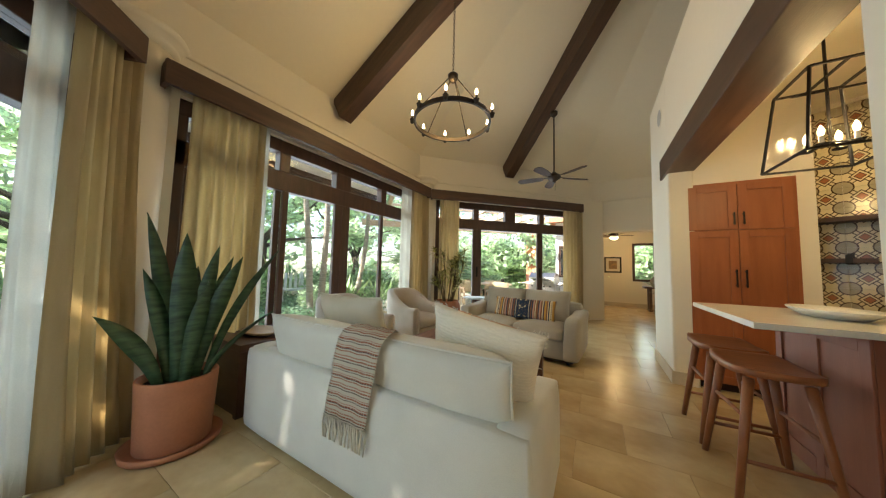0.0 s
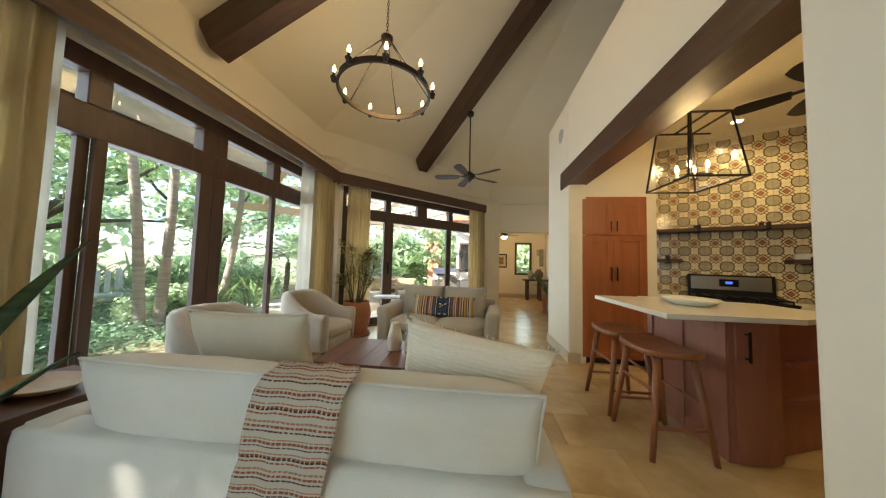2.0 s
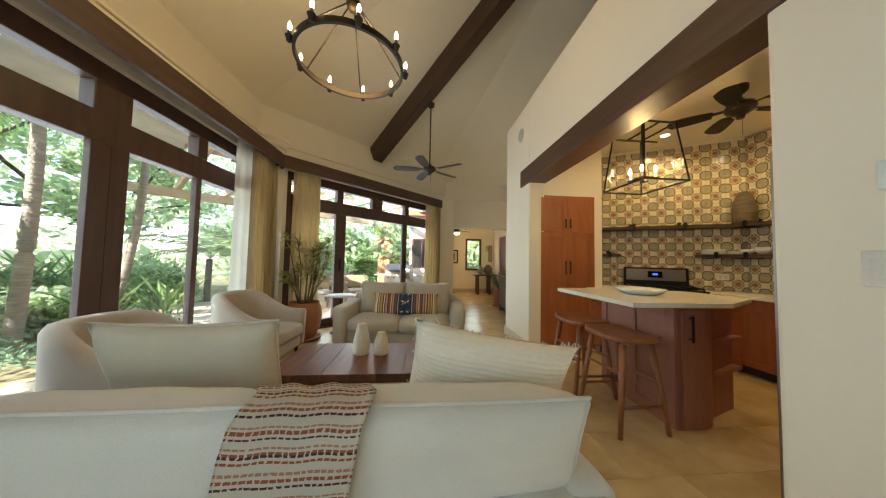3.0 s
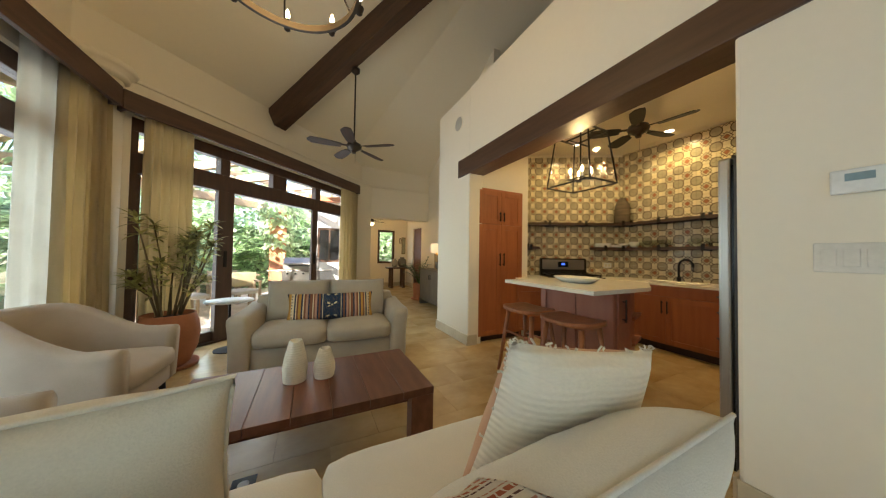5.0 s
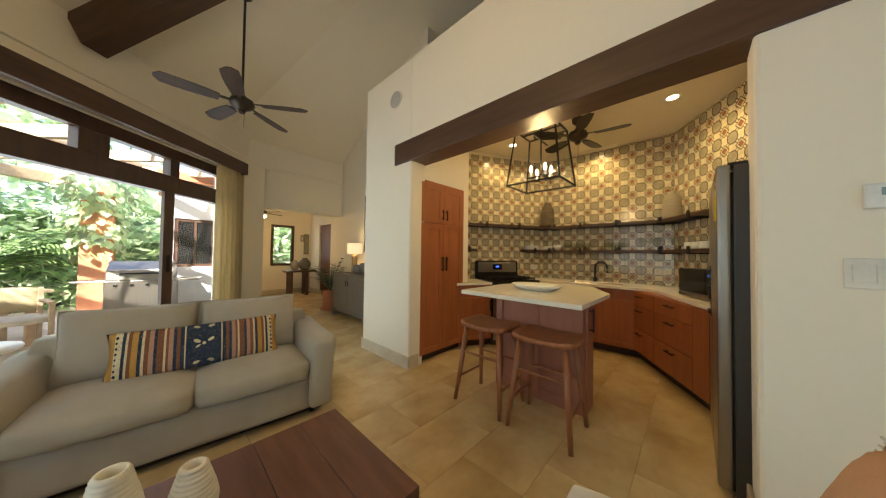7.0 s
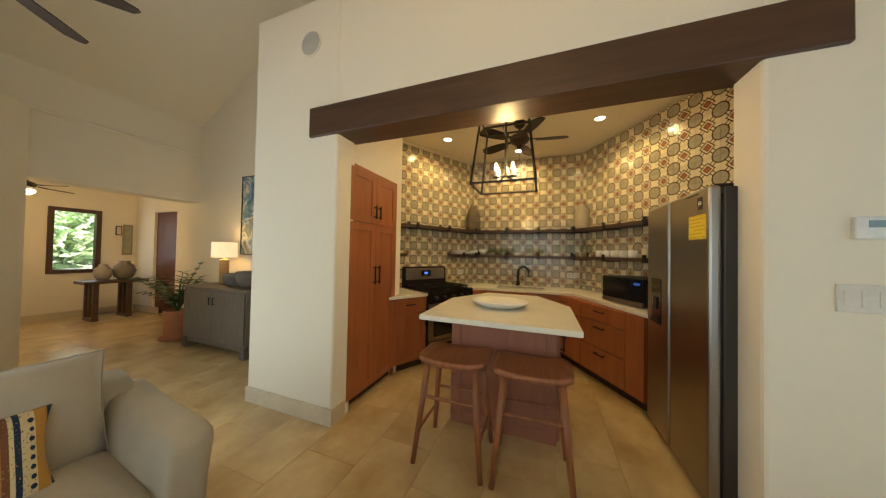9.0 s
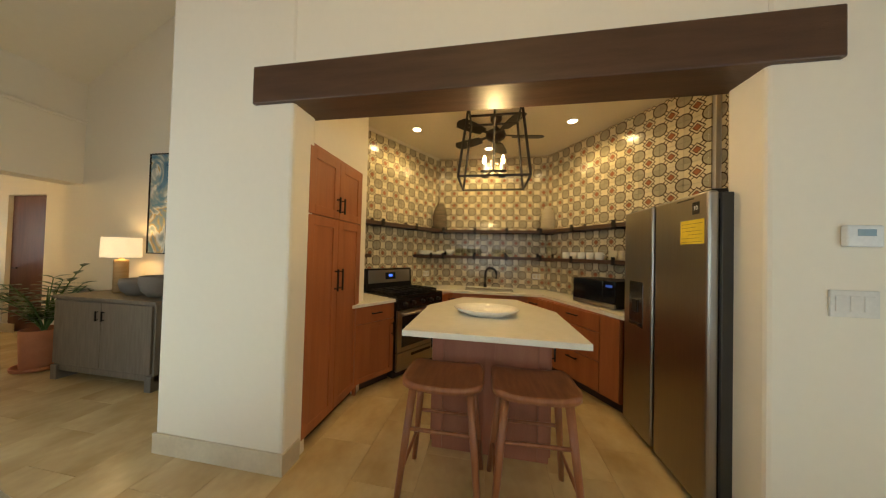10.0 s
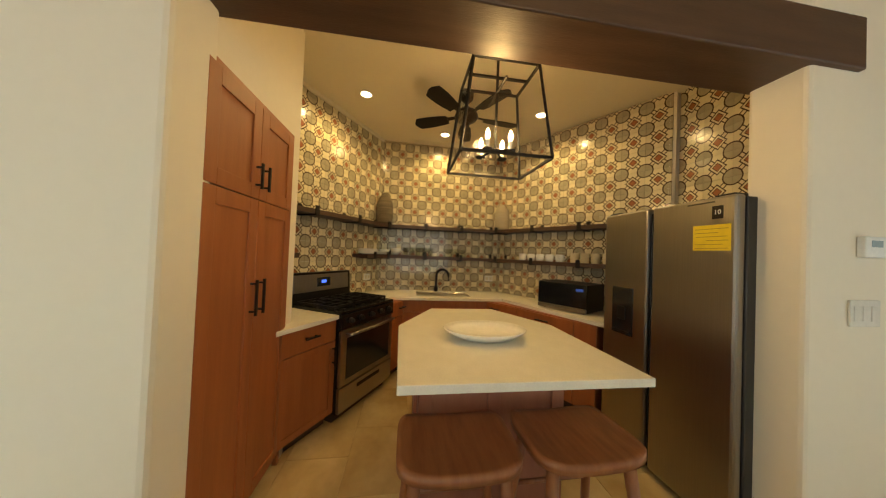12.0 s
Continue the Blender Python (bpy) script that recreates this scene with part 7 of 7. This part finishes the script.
broad_tree((-10.5, 0.8, -0.16), 5.0, 41, crown(1, 2.8, 2.3, 5.6, 18, 0.9), 8000, leaf_sun_painted)
broad_tree((-10.8, 5.2, -0.16), 5.2, 42, crown(2, 2.8, 2.2, 5.8, 18, 0.9), 8000, leaf_sun_painted)
broad_tree((-9.6, 8.6, -0.16), 4.6, 43, crown(3, 2.3, 2.0, 5.2, 15, 0.8), 7000, leaf_sun_painted)
broad_tree((-8.8, -3.8, -0.16), 5.2, 44, crown(4, 2.4, 1.8, 5.6, 20, 0.95), 12000, leaf_mid)
# tree added out of view by the southwest bay, to break sun into patches
broad_tree((-6.6, -4.4, -0.16), 5.4, 45, crown(6, 2.6, 2.4, 7.6, 40, 0.85), 13000, leaf_mid, 0.14)
# dark hedge close outside the southwest bay
rnd = random.Random(61)
bl = []
for k in range(44):
    q = facet(SOUTHWEST) @ Vector((rnd.uniform(-3.0, 3.4), rnd.uniform(2.3, 3.4), rnd.uniform(0.0, 1.9)))
    bl.append((q.x, q.y, q.z, 0.5, 0.5, 0.4))
tagged(mesh_part("hedge", leaf_cloud(bl, 16000, 0.11, 62, 1.8, 0.3), leaf_deep, None), "dense dark green hedge outside the southwest bay", "hedge", kind="stuff")
# strap-leaved hedge
def strap_clump(p, n, L, seed, material, name, label):
    t = thing(name, pose(*p), label, "plant", "strap-leaved plants")
    rr = random.Random(seed)
    bm = bmesh.new()
    for k in range(n):
        m = Matrix.Translation((rr.uniform(-0.25, 0.25), rr.uniform(-0.25, 0.25), rr.uniform(0, 0.35))) @ pose(0, 0, 0, 0, 0, rr.uniform(0, 360)) @ pose(0, 0, 0, 0, -rr.uniform(35, 85), 0)
        add_leaf(bm, m, L * rr.uniform(0.7, 1.2), 0.07, rr.uniform(0.15, 0.6), 6)
    part("leaves", bm, material, t, kind="stuff")


k = 0
for y in np.arange(-3.5, 12.0, 0.75):
    strap_clump((-10.4 + 0.5 * math.sin(y * 1.7), float(y), -0.16), 46, 1.25, 100 + k, leaf_mid if k % 3 else leaf_palm, "strap_plant", "tall dark green strap-leaved hedge plant")
    k += 1
strap_clump((-6.4, 5.7, -0.1), 40, 0.8, 201, leaf_palm, "strap_plant", "spiky pale green garden plant")
strap_clump((-5.9, 6.5, -0.1), 40, 0.8, 202, leaf_palm, "strap_plant", "spiky pale green garden plant")
# far woods
rnd = random.Random(77)
bl = []
for k in range(200):
    a = rnd.uniform(radians(95), radians(275))
    d = rnd.uniform(15, 24)
    bl.append((CX + d * math.cos(a), CY + d * math.sin(a), rnd.uniform(0.3, 8.0), 2.0, 2.0, 1.1))
# the woods' brightness comes partly from sunlight painted into the leaf colour
tagged(mesh_part("far_woods", leaf_cloud(bl, 42000, 0.30, 9, 1.5, 0.3), leaf_sun_painted, None), "green woods beyond the garden, sunlight painted into the leaf colour", "woods", kind="stuff")
# white garden seat
t = thing("garden_bench", pose(-9.2, 5.6, -0.16, 0, 0, 80), "white painted garden seat with a high back", "bench")
white_paint = M("white_paint", (0.80, 0.80, 0.78), 0.6, fine=30)
part("seat", box(-0.45, 0.45, -0.25, 0.25, 0.40, 0.46, 0.01), white_paint, t)
for x in (-0.4, 0.4):
    part("side", tube([(x, -0.22, 0), (x, -0.25, 0.45), (x, 0.2, 0.6), (x, 0.36, 1.05)], 0.05, n=8), white_paint, t)
for i in range(5):
    part("slat", box(-0.38 + 0.17 * i, -0.29 + 0.17 * i, 0.26, 0.29, 0.46, 1.0, 0.005), white_paint, t)

# ---- terrace side: pergola, vine pillar, dining set, grill ----
timber_pale = M("sunlit_timber", (0.62, 0.47, 0.33), 0.7, col2=(0.52, 0.38, 0.25), scale=3, stretch=(6, 1, 6), fine=30, bump=0.2, vary=0.1)
t = thing("pergola", facet(NORTHWEST), "timber pergola with pale rafters over the terrace", "pergola")
for i in range(7):
    x = -2.6 + 0.9 * i
    part("rafter", box(x - 0.045, x + 0.045, 0.31, 5.0, 2.80, 2.97, 0.005), timber_pale, t)
part("ledger", box(-2.4, 2.9, 0.301, 0.36, 2.62, 2.799, 0.004), timber_pale, t)
part("front_beam", box(-3.4, 3.4, 4.3, 4.45, 2.60, 2.80, 0.006), timber_pale, t)
for y in (1.4, 2.6, 3.8):
    part("purlin", box(-2.8, 3.0, y - 0.03, y + 0.03, 2.971, 3.05, 0.004), timber_pale, t)
clay_render = M("terracotta_render", (0.55, 0.24, 0.13), 0.9, col2=(0.46, 0.19, 0.10), scale=3, fine=25, bump=0.3)
for px, py in ((-2.05, 10.9), (-5.0, 8.2)):
    t = thing("vine_pillar", pose(px, py, -0.05), "terracotta rendered pillar wrapped in a climbing vine", "pillar", "terrace pillars")
    part("shaft", box(-0.22, 0.22, -0.22, 0.22, 0, 2.64, 0.02), clay_render, t)
    rr = random.Random(int(py * 10))
    bm = bmesh.new()
    for k in range(420):
        z = 1.15 + 1.7 * rr.random() ** 0.8
        a = rr.uniform(0, 360)
        rad = 0.26 + 0.34 * rr.random() * (z - 0.9) / 1.6
        m = pose(rad * math.cos(radians(a)), rad * math.sin(radians(a)), z, 0, 0, a) @ pose(0, 0, 0, rr.uniform(-40, 40), rr.uniform(10, 80), 0)
        add_leaf(bm, m, rr.uniform(0.12, 0.22), rr.uniform(0.10, 0.17), 0.3, 3)
    part("vine", bm, leaf_sun_painted, t, kind="stuff")
for i, (x, y, H, n) in enumerate([(-4.4, 9.0, 0.6, 15), (-3.4, 11.2, 0.9, 16), (-5.6, 10.6, 1.2, 16), (-1.3, 12.4, 0.9, 15), (-6.6, 8.4, 1.3, 16), (-2.9, 13.2, 1.6, 16), (-4.8, 12.6, 1.8, 16), (-0.9, 14.5, 2.0, 14)]):
    t = thing("fan_palm", pose(x, y, -0.16), "feathery green palm with arching fronds", "palm", "terrace palms")
    part("trunk", tube([(0, 0, 0), (0.03, 0, H)], 0.09, n=8, r1=0.07), bark_dark, t)
    bm = bmesh.new()
    rr = random.Random(300 + i)
    for k in range(n):
        palm_frond(bm, Vector((0.03, 0, H)), rr.uniform(0, 6.28), rr.uniform(0.15, 1.0), rr.uniform(1.3, 2.1), rr, 24, 0.42)
    part("fronds", bm, leaf_palm if i % 2 else leaf_mid, t, kind="stuff")
bl = [(rnd.uniform(-7.5, 0.5), rnd.uniform(11.5, 16), rnd.uniform(0.2, 2.2), 0.8, 0.8, 0.6) for _ in range(34)]
tagged(mesh_part("terrace_shrubs", leaf_cloud(bl, 15000, 0.16, 19, 1.7, 0.4), leaf_sun_painted, None), "bright broad-leaved shrubs behind the terrace", "shrubs", kind="stuff")


def outdoor_chair(m):
    t = thing("outdoor_chair", m, "pale wood terrace chair with a cream sling back", "chair", "terrace chairs")
    for x in (-0.25, 0.25):
        for y, h in ((-0.24, 0.62), (0.24, 0.80)):
            part("leg", box(x - 0.022, x + 0.022, y - 0.022, y + 0.022, 0.0, h, 0.004), timber_pale, t)
        part("armrest", box(x - 0.03, x + 0.03, -0.27, 0.27, 0.621, 0.65, 0.005), timber_pale, t)
    part("seat", soft_box(-0.24, 0.24, -0.24, 0.23, 0.38, 0.47, 0.03, 0.01, 4), cream_cloth, t, smooth=True)
    part("backrest", soft_box(-0.25, 0.25, 0.22, 0.27, 0.50, 0.80, 0.02, 0.008, 4), M_sling, t, smooth=True)
    return t


M_sling = M("sling_cloth", (0.66, 0.55, 0.34), 0.9, fine=150)
oc = outdoor_chair(pose(-2.35, 7.65, -0.034, 0, 0, 20))
for x, y, a in ((-3.05, 7.15, 40), (-3.7, 8.6, 200), (-3.0, 9.0, 190)):
    copy_thing(oc, pose(x, y, -0.034, 0, 0, a))
t = thing("terrace_table", pose(-3.15, 8.0, -0.034, 0, 0, 30), "long pale dining table on the terrace", "table")
part("top", box(-0.95, 0.95, -0.42, 0.42, 0.71, 0.75, 0.005), timber_pale, t)
for x in (-0.8, 0.8):
    for y in (-0.32, 0.32):
        part("leg", box(x - 0.035, x + 0.035, y - 0.035, y + 0.035, 0, 0.709, 0.004), timber_pale, t)
# small round table at the open door
t = thing("round_side_table", pose(-1.98, 4.98, 0), "small round white side table on a thin black stem", "side table")
part("top", lathe([(0.0, 0.595), (0.245, 0.595), (0.25, 0.602), (0.248, 0.612), (0.0, 0.614)], 40), white_paint, t, smooth=True)
part("stem", tube([(0, 0, 0.012), (0, 0, 0.596)], 0.014), black_metal, t)
part("foot", lathe([(0.15, 0), (0.15, 0.01), (0.02, 0.02)], 28), black_metal, t)
# grill
t = thing("barbecue_grill", pose(-1.30, 8.75, -0.034, 0, 0, -10), "stainless steel gas grill with a closed hood", "grill")
part("cart", box(-0.40, 0.40, -0.26, 0.26, 0.12, 0.80, 0.01), steel, t)
bm = prism([(-0.28, 0.805), (0.28, 0.805), (0.26, 1.0), (0.1, 1.12), (-0.1, 1.12), (-0.26, 0.98)], -0.38, 0.38, bevel=0.01, m=Matrix(((0, 0, 1, 0), (1, 0, 0, 0), (0, 1, 0, 0), (0, 0, 0, 1))))
part("hood", bm, steel, t)
part("hood_handle", tube([(-0.25, -0.31, 0.92), (0.25, -0.31, 0.92)], 0.014), black_metal, t)
for i in range(4):
    part("knob", lathe([(0.025, 0), (0.02, 0.03), (0, 0.031)], 14, m=pose(-0.27 + 0.18 * i, -0.261, 0.72, 90)), black_metal, t)
for x in (-0.58, 0.58):
    part("side_shelf", box(x - 0.17, x + 0.17, -0.22, 0.22, 0.77, 0.80, 0.006), steel, t)
for x in (-0.34, 0.34):
    for y in (-0.2, 0.2):
        part("wheel", lathe([(0.06, -0.02), (0.06, 0.02)], 16, m=pose(x, y, 0.06, 0, 90)), black_metal, t)
# white outbuilding with a dark window
t = thing("outbuilding", pose(0, 0, 0), "white rendered outbuilding with a dark framed window", "building")
bm = box(-1.02, -0.94, 9.25, 11.5, -0.2, 2.7)
box(-0.94, -0.30, 9.25, 9.4, -0.2, 0.95, bm=bm)
box(-0.94, -0.30, 9.25, 9.4, 1.95, 2.7, bm=bm)
box(-0.30, -0.11, 9.25, 11.5, -0.2, 2.7, bm=bm)
part("wall", bm, M("white_render", (0.80, 0.80, 0.80), 0.9, fine=30, bump=0.2), t)
part("roof", box(-1.2, -0.11, 9.05, 11.6, 2.7, 2.85), clay_render, t)
w = part("window", box(-0.94, -0.88, 9.28, 9.34, 0.95, 1.95), frame_wood, t)
for a, b, c, d in ((-0.36, -0.30, 0.95, 1.95), (-0.88, -0.36, 0.95, 1.01), (-0.88, -0.36, 1.89, 1.95), (-0.64, -0.60, 1.01, 1.89)):
    part("frame", box(a, b, 9.28, 9.34, c, d), frame_wood, w)
part("pane", box(-0.88, -0.36, 9.30, 9.306, 1.01, 1.89), black_gloss, w)
# greenery outside the hall window
bl = [(1.5 + rnd.uniform(-1.5, 1.5), 13.0 + rnd.uniform(0, 1.5), rnd.uniform(0.3, 2.6), 0.6, 0.6, 0.5) for _ in range(20)]
tagged(mesh_part("hall_shrubs", leaf_cloud(bl, 6000, 0.16, 29, 2.0, 0.4), leaf_sun_painted, None), "bright green shrubs outside the hall window", "shrubs", kind="stuff")

# ---- floor tiles ----
def floor_tiles():
    rnd = random.Random(5)
    meshes = {}
    def tile_mesh(w, d):
        key = (round(w, 3), round(d, 3))
        if key not in meshes:
            bm = box(-w / 2 + 0.0009, w / 2 - 0.0009, -d / 2 + 0.0009, d / 2 - 0.0009, -0.02, 0.0, 0.0009, segs=1)
            me = bpy.data.meshes.new("floor_tile")
            bm.to_mesh(me)
            bm.free()
            me.materials.append(travertine)
            meshes[key] = me
        return meshes[key]
    def inside(x, y):
        if 0.26 < x < 2.28 and 7.8 < y < 10.88:
            return True
        d = max((x - CX) * -math.sin(radians(a)) + (y - CY) * math.cos(radians(a)) - (0.0 if a else NORTH_OUT) for a in range(0, 360, 45))
        return d < AP - 0.05 and x < 4.0
    w, d = 0.61, 0.405
    col = 0
    y = -2.6
    while y < 11.0:
        x = -3.4 - (0.3 if col % 2 else 0.0)
        while x < 4.2:
            ww = w
            if inside(x + ww / 2, y + d / 2) or inside(x, y + d / 2) or inside(x + ww, y + d / 2):
                ob = new("floor_tile", tile_mesh(ww, d))
                ob.parent = floor
                ob.location = (x + ww / 2, y + d / 2, rnd.uniform(-0.0003, 0.0))
            x += ww
        y += d
        col += 1


floor_tiles()

# ---- patterned kitchen tiles ----
def wall_tiles():
    bm = box(-0.099, 0.099, -0.011, 0.004, -0.099, 0.099, 0.0012, segs=1)
    me = bpy.data.meshes.new("tile")
    bm.to_mesh(me)
    bm.free()
    me.materials.append(tile_mat)
    wall = bpy.data.objects["wall_kitchen_back"]
    def lay(fm, xs, zs):
        for x in xs:
            for z in zs + [2.99]:
                ob = new("tile", cut if z == 2.99 else me)
                ob.parent = wall
                ob.matrix_local = fm @ pose(x, 0, z)
    zs = [0.79 + 0.2 * i for i in range(11)]
    bm = box(-0.099, 0.099, -0.011, 0.004, -0.099, -0.022, 0.0012, segs=1)
    cut = bpy.data.meshes.new("cut_tile")
    bm.to_mesh(cut)
    bm.free()
    cut.materials.append(tile_mat)
    lay(LEFT, [0.1 + 0.2 * i for i in range(10)], zs)
    lay(MID, [KA - 0.8 + 0.2 * i for i in range(9)], zs)
    lay(RIGHT, [LEN_R - 0.1 - 0.2 * i for i in range(10)], zs)
    lay(ALCOVE, [0.1 + 0.2 * i for i in range(5)], zs[4:])


wall_tiles()
